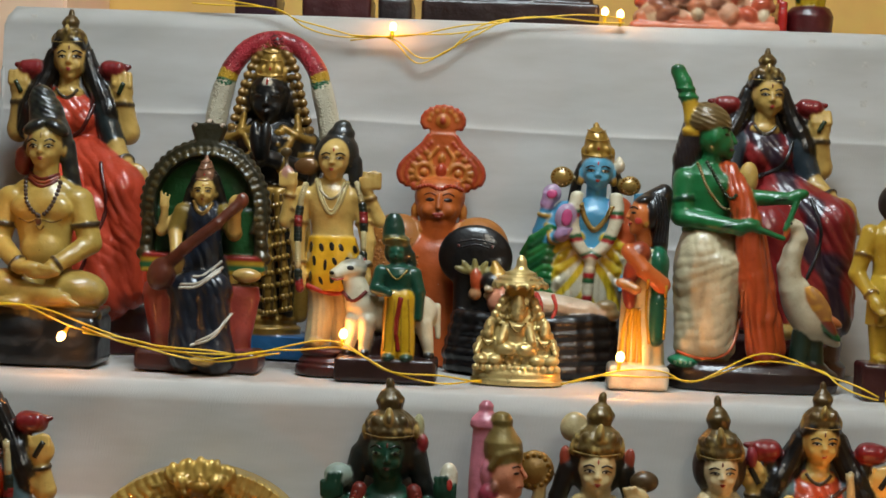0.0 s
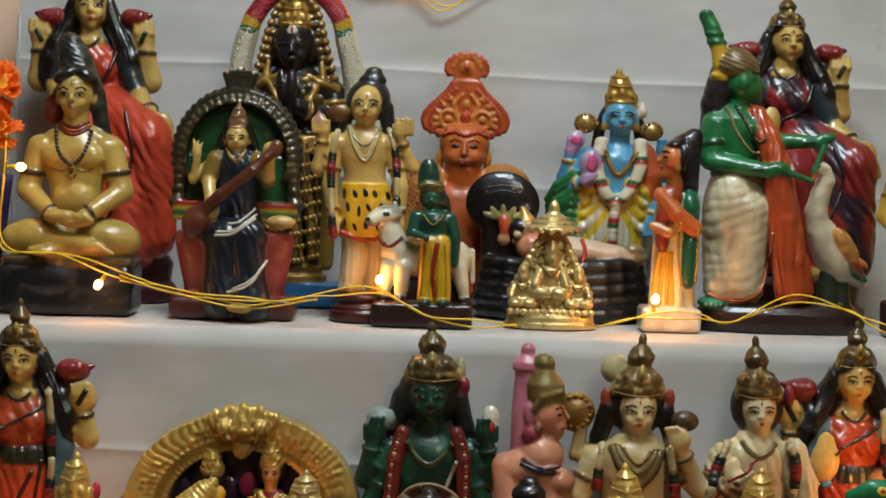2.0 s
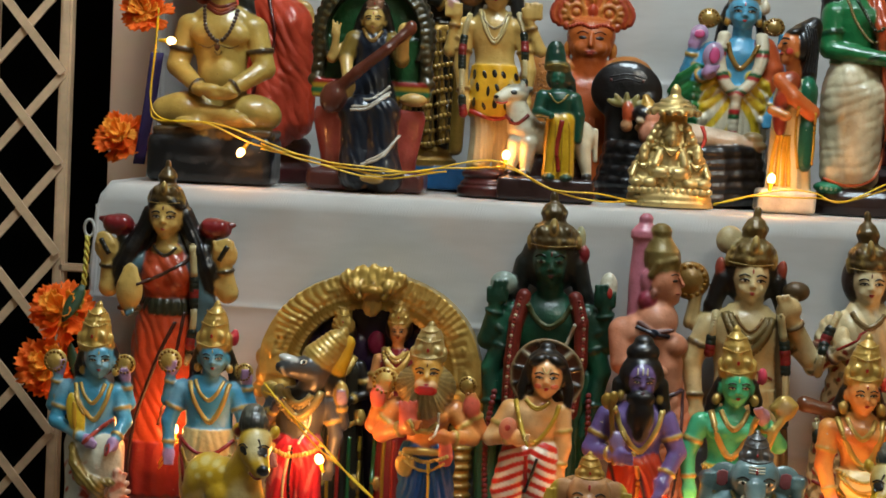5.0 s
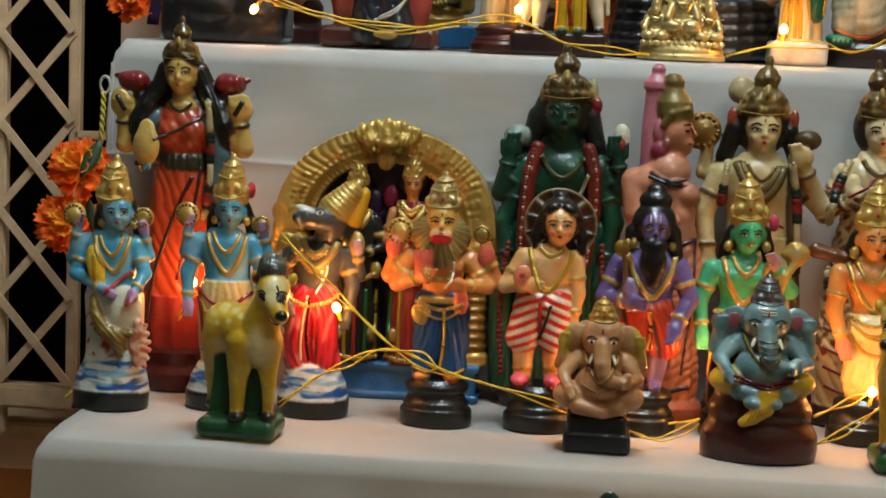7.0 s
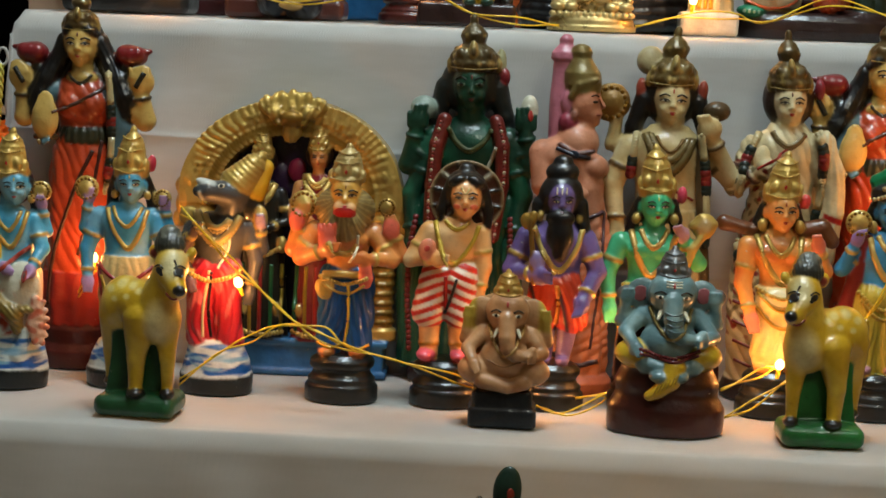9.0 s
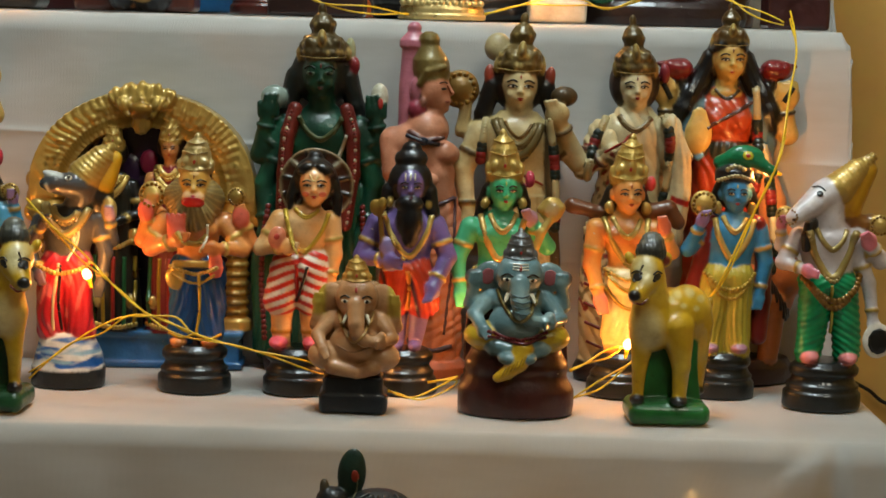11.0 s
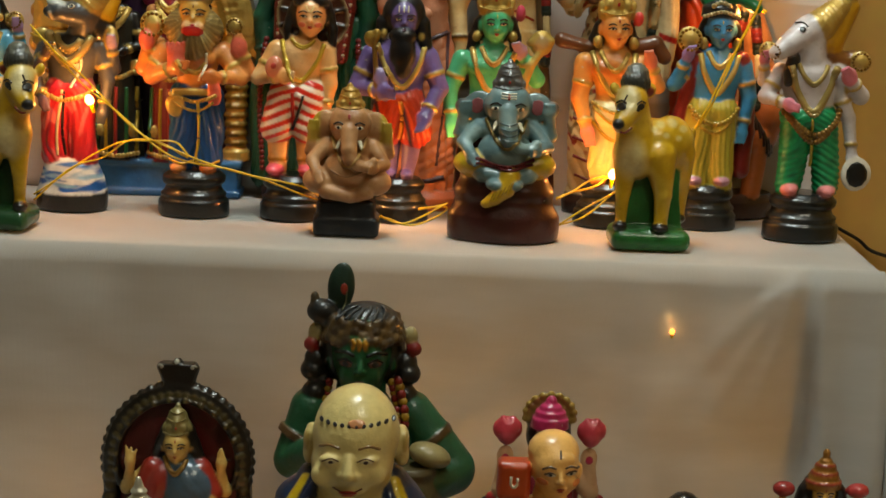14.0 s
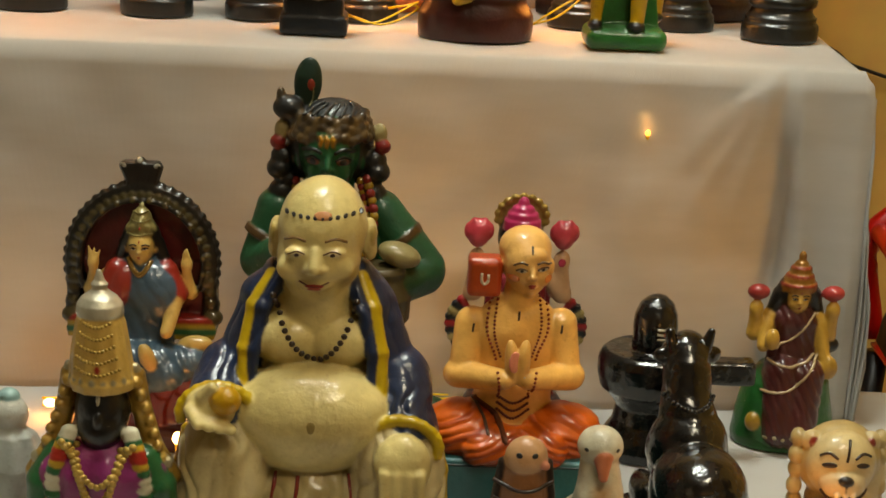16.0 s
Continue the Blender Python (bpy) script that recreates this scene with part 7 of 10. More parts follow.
def meditating_god():
    d = Doll("figurine", 0.142, 0.345, Z_HIGH, KA, "cream cross-legged meditating clay figurine on a black rock", group=UPF)
    sk, hair = "b4984f", "15171a"
    d.b("101217", -4, 46, 0, 120, 46, 62, 16).e("14161b", -30, 64, 36, 80, 40, 34).e("14161b", 60, 60, 40, 60, 34, 30)
    d.wash(("101217", "14161b"), "2a2c30", lambda u, v, w: np.clip(2.4 * ripple(u, v, w, 13, 1) - 1.2, 0, 0.8))
    # hide he sits on
    d.b("4a3a20", 0, 98, 4, 114, 7, 56, 6)
    for i in range(15):
        d.e(("8a6a2c*.2", "5a4422", "73592a")[i % 3], -104 + 15 * i, 92 - 5 * (i % 2), 56 - 0.002 * (15 * i - 104) ** 2, 11, 10 + 4 * (i % 2), 7)
    # folded legs
    d.e(sk, -60, 138, 18, 58, 34, 44).e(sk, 62, 138, 18, 58, 34, 44)
    d.c(sk, (-98, 134, 26), (34, 126, 64), 27, 16).c(sk, (98, 132, 24), (-30, 116, 60), 27, 15)
    d.e(sk, 46, 124, 72, 24, 11, 12, 8).e(sk, -44, 114, 70, 26, 10, 12, -6)
    for i in range(4):
        d.c(sk, (62 + 5 * i, 122 - 2 * i, 76), (70 + 5 * i, 119 - 2 * i, 78), 4, 3)
    # trunk
    d.l(sk, 0, 0, [(112, 62), (170, 50), (215, 46), (258, 54), (292, 60), (312, 50), (328, 34), (344, 22), (352, 18)], 0.66)
    d.e(sk, -26, 282, 24, 30, 23, 17).e(sk, 26, 282, 24, 30, 23, 17).e(sk, 0, 206, 20, 38, 36, 20)
    for s in (-1, 1):
        d.e(sk, s * 57, 298, 0, 27, 23, 26)
        d.c(sk, (s * 64, 296, 0), (s * 84, 222, 6), 24, 21)
        d.c(sk, (s * 84, 220, 8), (s * 28, 176, 58), 20, 14)
        d.c("3a2c1c", (s * 75, 256, 3), (s * 76, 250, 3), 25)
        d.c("3a2818", (s * 38, 184, 50), (s * 33, 180, 53), 17)
    d.e(sk, -10, 176, 68, 32, 12, 14, -4).e(sk, 16, 166, 68, 32, 10, 14, 4)
    for i in range(4):
        d.c(sk, (14 + 7 * i, 176, 78), (26 + 6 * i, 170, 78), 4.5, 3.5)
    d.s("83692f", 1.6, (-8, 250), (0, 242), (8, 250), lift=0.1)
    d.s("7a6030", 1.4, (-40, 262), (-20, 256), (0, 262), (20, 256), (40, 262), lift=0.1)
    d.c(sk, (0, 326, 0), (4, 366, 4), 25, 21)
    d.e(sk, -30, 318, -2, 34, 18, 22, 24).e(sk, 32, 318, -2, 34, 18, 22, -24)
    for i in range(3):
        d.s("6a2416" if i != 1 else "98482a", 3.4, (-26, 344 - 5 * i), (2, 334 - 7 * i), (30, 344 - 5 * i), lift=1.2)
    # long hair gathered up in a leaning topknot
    d.e(hair, 4, 404, -10, 41, 46, 36).e(hair, -14, 428, 16, 26, 13, 24, 26).e(hair, 22, 428, 14, 24, 13, 24, -30)
    d.path(hair, [(2, 426, -8), (-4, 454, -12), (-12, 476, -14), (-14, 486, -14)], 36, 20)
    d.drape(hair, lambda u, v, w: 0.5 * u + 0.9 * v, 8.5, 1.1, 0.9, seed=4, zone=lambda u, v, w: (v - 420) / 14)
    d.wash(hair, "3c4038", lambda u, v, w: 0.6 * np.clip(ripple(u, v, w, 9, 2) + 0.3, 0, 1))
    d.c(hair, (36, 396, -8), (48, 322, -10), 15, 15).c(hair, (48, 322, -10), (54, 296, -10), 14, 8).c(hair, (-32, 396, -10), (-36, 352, -14), 13, 11)
    face(d, 2, 390, 8, 41, "b89c58", -0.04, lip="8a2c20", tilak=None, eye=False)
    for s in (-1, 1):
        x = 1 + s * 14
        d.m("c4b078", x, 391, 7, 2.6, 0.2).m("1a1410", x, 391, 4.2, 2.6, 0.7)
        d.s("2a2014", 1.5, (x - 8, 392), (x, 396), (x + 8, 392)).s("2a2014", 1.6, (x - s * 7, 401), (x + s * 2, 405), (x + s * 11, 400))
    d.m("8a6a34", 1, 412, 2, 6, 0.3)
    # coiled snake at his neck
    d.e("6a2414", -42, 364, -8, 17, 24, 16).path("6a2414", [(-44, 380, -8), (-34, 392, -10)], 13, 8)
    d.beads("4a3a34", 4.2, (-32, 334), (-22, 290), (0, 268), (24, 290), (34, 334), step=1.7)
    d.e("5a3018", 0, 258, 46, 6, 9, 5)
    d.m("8a7038", 0, 206, 3, 3, 0.2)
    d.done()


def arch_shrine(x, y, z, k, back, arch, sari, seat, base, label, veena):
    """A small goddess seated under a beaded arch."""
    d = Doll("figurine", x, y, z, k, label, "figurine")
    d.b(base, 0, 20, 0, 112, 20, 52, 12)
    # rounded seat, wider towards its top
    if veena:
        d.l(seat, 0, 8, [(30, 92), (52, 90), (90, 98), (130, 106), (148, 109), (156, 100)], 0.46, 0.02, 5)
    else:
        d.l(seat, 0, 8, [(30, 66), (52, 62), (78, 66), (112, 84), (140, 96), (150, 92)], 0.5, 0.06, 13)
        for i in range(7):
            a = radians(-84 + 28 * i)
            d.e(seat, 86 * math.sin(a), 122, 38 * math.cos(a) + 8, 22, 34, 12)
    # seat turns a darker red towards its foot
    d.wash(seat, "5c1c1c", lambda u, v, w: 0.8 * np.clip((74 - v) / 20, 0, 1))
    for v, c, half in ((178, "a88a24", 112), (187, "1f5a38", 114), (196, "a88a24", 112), (204, "8a2018", 110)):
        d.b(c, 0, v, -12, half, 4.6, 22, 3)
    d.e(back, 0, 285, -24, 96, 104, 9).b(back, 0, 236, -24, 94, 56, 9, 4)
    d.hoop(arch, 0, 290, -14, 103, 11, 15, 1.07, 250).hoop(arch, 0, 290, -12, 93, 3, 19, 1.07, 250)
    for s in (-1, 1):
        d.b(arch, s * 103, 234, -14, 11, 30, 15, 4)
        for i in range(4):
            d.e("453a22*.3", s * 104, 214 + 17 * i, 1, 7, 7, 5)
    for i in range(29):
        a = math.pi * (1.1 - 1.2 * (i + 0.5) / 29)
        d.e(arch, 113 * math.cos(a), 290 + 121 * math.sin(a), -10, 8, 8, 8).e("4a4026*.3", 101 * math.cos(a), 290 + 108 * math.sin(a), 1, 5.5, 5.5, 4)
        if i % 2:
            d.e("6a5c34*.35", 94 * math.cos(a), 290 + 100 * math.sin(a), 5, 3.4, 3.4, 3)
    for s in (-1, 1):
        d.e("453a22*.3", s * 108, 206, -4, 15, 13, 14).e(arch, s * 108, 226, -8, 10, 12, 12)
    d.slab(arch, 0, -12, [(396, 30), (412, 20), (424, 24), (440, 30), (446, 26)], 12)
    for u, h in ((-22, 14), (0, 22), (22, 14)):
        d.c(arch, (u * 0.7, 420, -12), (u * 1.15, 424 + h, -10), 11, 8)
        d.m("b8a8a0" if veena else "9a9a94", u * 1.15, 428 + h, 5, 4)
    sk = "c6a460"
    # body in a draped sari, one leg lowered
    d.l(sari, 2, 10, [(120, 52), (170, 50), (215, 36), (250, 33), (280, 38), (300, 26), (310, 12)], 0.7)
    d.c(sari, (-22, 150, 40), (34, 150, 52), 32, 31)
    if veena:
        d.c(sari, (30, 150, 56), (34, 60, 60), 31, 30).c(sari, (-10, 146, 48), (-14, 56, 52), 33, 32).c(sari, (34, 60, 60), (36, 34, 62), 34, 38).c(sari, (-14, 60, 52), (-12, 34, 54), 34, 36)
    else:
        d.c(sari, (-58, 148, 36), (50, 138, 66), 28, 24).c(sari, (66, 146, 36), (-36, 134, 62), 28, 22).e(sari, 6, 128, 66, 60, 20, 22)
    d.drape(sari, lambda u, v, w: 0.85 * u + 0.4 * v, 17, 2.0, 1.2, seed=3)
    if veena:
        d.e(sk, 20, 26, 96, 22, 8, 16)
    if veena:
        # white borders of the sari
        for a, b, c in (((-4, 172), (16, 176), (42, 202)), ((-26, 152), (8, 156), (44, 184)), ((-24, 158), (10, 162), (44, 190)), ((66, 108), (42, 76), (6, 56)), ((62, 102), (36, 66), (-6, 50))):
            d.s("c8c4c0", 3.0, a, b, c, lift=0.3)
    else:
        d.e(sari, -46, 150, 36, 52, 28, 34).e(sari, 62, 148, 36, 56, 28, 34).e(sari, 22, 250, 18, 42, 50, 28, 12).e("8a2a22", -26, 262, 20, 20, 36, 22, -14)
    d.c(sk, (2, 300, 12), (2, 318, 14), 12)
    d.e("120e0c", 2, 334, 6, 29, 31, 20)
    d.path("120e0c", [(26, 326, 6), (36, 296, 4), (38, 262, 2)], 10, 8).path("120e0c", [(-22, 326, 6), (-32, 296, 4)], 10, 8)
    face(d, 2, 322, 14, 26, "c8a862", 0, lip="8a2820", tilak="8a1c14")
    crown(d, 2, 342, 10, 21 if veena else 25, 46, "86604c*.2" if veena else "84784c*.3")
    blouse = "7a6428" if veena else "8a2418"
    d.c(blouse, (-36, 284, 12), (-48, 250, 20), 17, 15).c(blouse, (40, 284, 12), (58, 250, 18), 17, 15)
    d.c(sk, (-48, 250, 22), (-38, 208, 52), 13, 10)
    d.e(sk, -38, 196, 56, 16, 22, 12)
    if veena:
        d.c(sk, (58, 250, 20), (62, 290, 40), 13, 10)
        d.e(sk, 64, 302, 42, 14, 18, 11)
    else:
        d.c(sk, (58, 250, 20), (44, 200, 50), 12, 10).e(sk, 20, 172, 84, 12, 22, 10, 20)
    for s in (-1,) if veena else (-1, 1):
        d.c(sk, (s * 44, 280, 0), (s * 76, 248, 4), 10, 10).c(sk, (s * 76, 248, 4), (s * 70, 282, 12), 9, 7)
        d.e(sk, s * 70, 294, 14, 9, 11, 7)
        for i in (-1, 0, 1):
            d.c(sk, (s * 70 + 5 * i, 300, 15), (s * (68 - 3 * i) + 5 * i, 316 + 3 * i * s, 15), 3, 2.2)
    d.e(sk, 86, 176, 30, 26, 13, 14)
    if veena:
        d.path("5a2a1c", [(-58, 186, 64), (-20, 222, 68), (34, 268, 62), (70, 304, 50)], 12, 9)
        d.e("5e2e22", -62, 174, 60, 25, 31, 22, -20).e("6a3424", 76, 310, 48, 11, 14, 10)
    necklace(d, 2, 306, 18, 22, "8a6a30*.4", 3)
    if veena:
        for x2, v2 in ((-8, 40), (10, 26), (26, 36), (2, 14), (20, 10)):
            d.e("9a6a4a", x2, v2 + 2, 72, 8, 9, 8)
    d.done()


def garlanded_god():
    d = Doll("figurine", 0.355, 0.49, Z_HIGH + 0.001, 0.00061, "black clay figurine with gold ornaments under a thick flower garland", group=UPB, res=3.2)
    d.b("2a68a8", 0, 22, 0, 92, 22, 46, 3)
    sk, gd = "0d0d0f", "a07e3a*.5"
    d.l(gd, 0, 0, [(44, 62), (56, 64), (62, 54), (72, 56), (80, 48)], 0.75)
    d.l("14120e", 0, 0, [(78, 54), (150, 56), (250, 58), (320, 50)], 0.66, 0.06, 9)
    for i in range(9):
        d.beads(gd, 5.5, (-50, 96 + 24 * i), (0, 84 + 24 * i), (50, 96 + 24 * i), step=1.3)
    d.path(gd, [(-20, 300, 30), (0, 200, 42), (10, 90, 40)], 13, 12)
    d.b(gd, 0, 296, 34, 44, 16, 14, 6)
    for i in range(7):
        d.s("5a4420*.3", 3, (-44 + 14 * i, 300), (-46 + 15 * i, 200), (-46 + 15 * i, 90), lift=1)
    for s in (-1, 1):
        d.path(gd, [(s * 52, 330, 10), (s * 66, 220, 10), (s * 60, 80, 6)], 12, 14)
        d.path(gd, [(s * 20, 300, 44), (s * 28, 200, 46), (s * 40, 100, 40)], 8, 10)
    d.l(sk, 0, 0, [(310, 46), (350, 50), (390, 70), (412, 64), (432, 28)], 0.62)
    for s in (-1, 1):
        d.c(sk, (s * 68, 392, 0), (s * 74, 340, 12), 22, 20).c(sk, (s * 74, 340, 14), (s * 8, 362, 58), 19, 15)
        d.e(sk, s * 7 - 8, 392, 74, 12, 36, 13, -s * 6)
        d.c(gd, (s * 30, 354, 48), (s * 24, 356, 52), 18)
        d.c(gd, (s * 71, 372, 5), (s * 72, 366, 6), 23)
        # shoulder pieces and breast ornament
        d.path(gd, [(s * 26, 418, 30), (s * 50, 406, 28), (s * 76, 396, 14)], 6, 7)
        d.path(gd, [(s * 52, 412, 18), (s * 48, 440, 14)], 8, 5)
        d.path(gd, [(s * 44, 402, 30), (s * 30, 376, 38), (s * 22, 340, 34)], 5, 5)
        for i in range(9):
            d.e(gd, s * (18 + 5 * (i % 5)), 410 - 11 * (i // 2), 36 - 1.5 * (i % 5), 5, 5, 5)
    d.c(sk, (-2, 420, 0), (-3, 446, 4), 24)
    d.e(sk, -3, 470, -10, 54, 50, 30)
    for s in (-1, 1):
        d.path(sk, [(-3 + s * 44, 466, -8), (s * 58, 430, -8)], 16, 12)
    face(d, -4, 468, 8, 46, sk, 0, lip="1a0e0e", brow="1c1816", tilak=None, eye=False)
    d.e("d8d0c8", -4, 500, 42, 8, 9, 4).m("a02018", -4, 499, 2.5, 7, 2)
    for s in (-1, 1):
        d.m("2c2826", -4 + s * 16, 474, 8, 3, 0.2)
    crown(d, -2, 508, 6, 32, 62, "b08e48*.6")
    # strings of gilt flowers inside the garland
    for s in (-1, 1):
        line = [(s * 8, 566, 8), (s * 34, 540, 8), (s * 50, 496, 6), (s * 62, 450, 6), (s * 76, 400, 8), (s * 84, 350, 8)]
        for p in spline(line, 3):
            d.e("8e6e3c*.4", p.x, p.y, p.z + 2, 8, 7.5, 8)
            d.e("6e5428*.4", p.x - s * 12, p.y - 2, p.z - 2, 7, 7, 7)
    # garland
    line = [Vector(p) for p in ((-108, 360, -4), (-106, 400, -4), (-98, 450, -4), (-86, 497, -4), (-76, 526, -4), (-46, 562, -4), (2, 577, -4), (48, 562, -4), (78, 526, -4), (88, 497, -4), (100, 450, -4), (108, 400, -4), (110, 360, -4))]
    line = spline(line, 9)
    for p, q in zip(line[:-1], line[1:]):
        h = (p.y + q.y) / 2
        col = "c2bdb0" if h < 491 else "1c5a3a" if h < 505 else "c09a24" if h < 520 else "a02a38"
        r = 16 + (2.5 if h < 491 else 0)
        d.c(col, tuple(p), tuple(q), r, band=False)
        t = (q - p).normalized()
        side = Vector((t.y, -t.x, 0))
        for i in range(12):
            c = p + (q - p) * random.random() + side * random.uniform(-14.5, 14.5)
            d.m(col, c.x, c.y, 2.2, 1.9, 0.05)
    d.e("14140f", 4, 574, 12, 10, 11, 8)
    d.done()


def shiva_figure():
    d = Doll("figurine", 0.442, 0.352, Z_HIGH, 0.000575, "cream four-armed clay figurine in yellow leopard-skin skirt on maroon base", group=UPF, sway=7)
    sk = "c2a25e"
    turned_base(d, 62, 52, "38100e", 0.85)
    for s in (-1, 1):
        d.c("bcb090", (s * 24, 60, 4), (s * 20, 210, 2), 22, 28)
        d.e(sk, s * 24, 58, 16, 15, 9, 22)
    d.drape("bcb090", (1, 0.08, 0), 11, 2.4, 0.8)
    d.l("d0a01e", 0, 2, [(150, 50), (180, 54), (215, 48), (246, 42)], 0.72, 0.04, 7)
    rnd = random.Random(8)
    for i in range(5):
        for j in range(3):
            d.m("1a1410", -38 + 19 * i + 7 * (j % 2) + rnd.uniform(-3, 3), 172 + 28 * j + rnd.uniform(-4, 4), rnd.uniform(3.4, 5.2), rnd.uniform(7, 11), 0.3, tilt=rnd.uniform(-6, 22))
    d.s("a82c18", 5, (-48, 160), (0, 146), (48, 164), lift=1)
    d.l(sk, 0, 0, [(236, 40), (264, 36), (304, 46), (326, 44), (350, 20)], 0.66)
    d.e(sk, -46, 318, 0, 20, 17, 19).e(sk, 46, 318, 0, 20, 17, 19)
    limb(d, sk, (-54, 322, 0), (-84, 272, 4), (-72, 330, 14), 16, band="6a4a20")
    limb(d, sk, (54, 322, 0), (86, 278, 4), (68, 326, 14), 16, band="6a4a20")
    limb(d, sk, (-52, 310, 0), (-64, 240, 8), (-60, 190, 18), 18, band="6a4a20")
    limb(d, sk, (52, 310, 0), (64, 240, 8), (58, 190, 18), 18, band="6a4a20")
    d.e("a87a70", -78, 356, 14, 13, 15, 9).e("b89a6a", 76, 352, 12, 13, 16, 10)
    d.path("5a4a30*.3", [(-80, 366, 12), (-84, 392, 10)], 4, 3).e("5a4a30*.3", -84, 396, 10, 11, 9, 5)
    for i in range(4):
        d.c(sk, (-88 + 7 * i, 338, 20), (-90 + 7 * i, 358, 18), 4.4, 3.4)
    for i in range(4):
        d.c(sk, (62 + 8 * i, 338, 20), (60 + 9 * i, 362, 20), 5, 4)
    d.e("6a4a28*.3", -46, 372, 4, 22, 16, 10)
    d.c(sk, (0, 340, 0), (4, 362, 4), 17)
    hair = "1a1c1e"
    d.e(hair, 4, 394, -6, 40, 40, 32).e(hair, 8, 430, -8, 25, 16, 20).e("2c2e2e", 8, 444, -8, 16, 12, 14)
    d.c(hair, (38, 380, -4), (46, 330, -6), 14, 12).c(hair, (-28, 380, -6), (-36, 340, -8), 12, 10)
    face(d, 3, 384, 8, 36, "c8aa68", 0.0, lip="a03028", tilak="9a3018")
    garland(d, 7, (-46, 340), (-58, 280), (-62, 200), (-58, 140), (-52, 90))
    garland(d, 7, (46, 345), (58, 290), (56, 230), (52, 180))
    necklace(d, 2, 344, 28, 30, "8a7a5a", 2)
    d.s("b8a878", 4.2, (-26, 348), (-14, 308), (2, 286), (18, 308), (30, 348), lift=0.6).s("cfc4a0", 1.6, (-20, 346), (-8, 306), (2, 294), (12, 306), (24, 346), lift=1.4)
    d.done()


def cow_figure():
    d = Doll("figurine", 0.500, 0.318, Z_HIGH, 0.000567, "white clay cow with a green flute player on brown base", group=UPF, vs=0.9, res=3.2)
    d.b("2a1414", 6, 24, 0, 90, 24, 50, 8).e("241012", 10, 56, -8, 66, 52, 30)
    cow = "cdc6b4"
    d.e(cow, 16, 132, 0, 70, 36, 32, 4).e(cow, -40, 140, 2, 32, 40, 30).e(cow, 62, 134, -2, 30, 38, 30)
    for u, w in ((-64, 16), (-36, 20), (80, 14), (66, -16)):
        d.c(cow, (u * 0.85, 118, w), (u, 58, w), 17, 9)
        d.e("1a1412", u, 54, w + 4, 10, 8, 11)
    d.c(cow, (-46, 150, 6), (-58, 200, 10), 28, 20)
    d.e(cow, -60, 218, 14, 27, 20, 21, 10).c(cow, (-70, 215, 20), (-86, 207, 28), 17, 13)
    d.m("1a1414", -93, 210, 5, 4).m("14100e", -60, 221, 7, 5).s("a02a20", 2, (-94, 199), (-82, 197), (-70, 201))
    d.wash(cow, "77756f", lambda u, v, w: 0.85 * np.clip((v - 224 + 0.3 * (u + 60)) / 6, 0, 1))
    d.e(cow, -38, 228, 2, 13, 7, 8, 20).e(cow, -46, 236, 12, 6, 11, 6)
    d.s("6a2018", 4, (-76, 172), (-56, 156), (-30, 180), lift=1.2).m("2a1a14", -66, 160, 5, 6, 2)
    d.c(cow, (90, 150, -10), (94, 90, -8), 7, 5)
    for s in (-1, 1):
        d.e("123c34", 26 + s * 16, 52, 44, 11, 7, 15)
        d.c("c8a018", (26 + s * 14, 58, 34), (26 + s * 8, 168, 30), 16, 19)
    for i in range(4):
        d.s("a8841a", 2, (6 + 12 * i, 166), (4 + 14 * i, 110), (2 + 15 * i, 62), lift=0.5)
    d.s("8a1c18", 5, (30, 170), (22, 110), (28, 60), lift=1.4)
    g = "114638"
    d.l(g, 24, 24, [(166, 28), (190, 27), (212, 33), (226, 28), (234, 12)], 0.7)
    d.c(g, (-6, 218, 26), (-16, 184, 34), 13, 11).c(g, (-16, 184, 34), (8, 178, 56), 11, 8)
    d.c(g, (52, 216, 26), (60, 180, 30), 13, 11).c(g, (60, 180, 30), (60, 130, 34), 11, 8)
    d.c(g, (22, 226, 22), (20, 240, 24), 11)
    d.e("0c2620", 22, 256, 14, 25, 28, 20).path("0c2620", [(42, 252, 12), (48, 222, 10)], 10, 8)
    face(d, 20, 254, 22, 21, "124c3c", 0, lip="3a2018", brow="0a201a", tilak=None, eye=False)
    d.l("5a5430*.3", 18, 18, [(270, 23), (280, 25), (288, 21)], 0.9)
    d.l("10382e", 14, 16, [(286, 20), (305, 19), (322, 15), (332, 8)], 0.9)
    d.s("8a7a3a*.3", 2.4, (0, 280), (18, 284), (38, 280), lift=1)
    d.s("8a7a3a*.3", 2, (4, 224), (22, 204), (42, 224), lift=1)
    d.done()


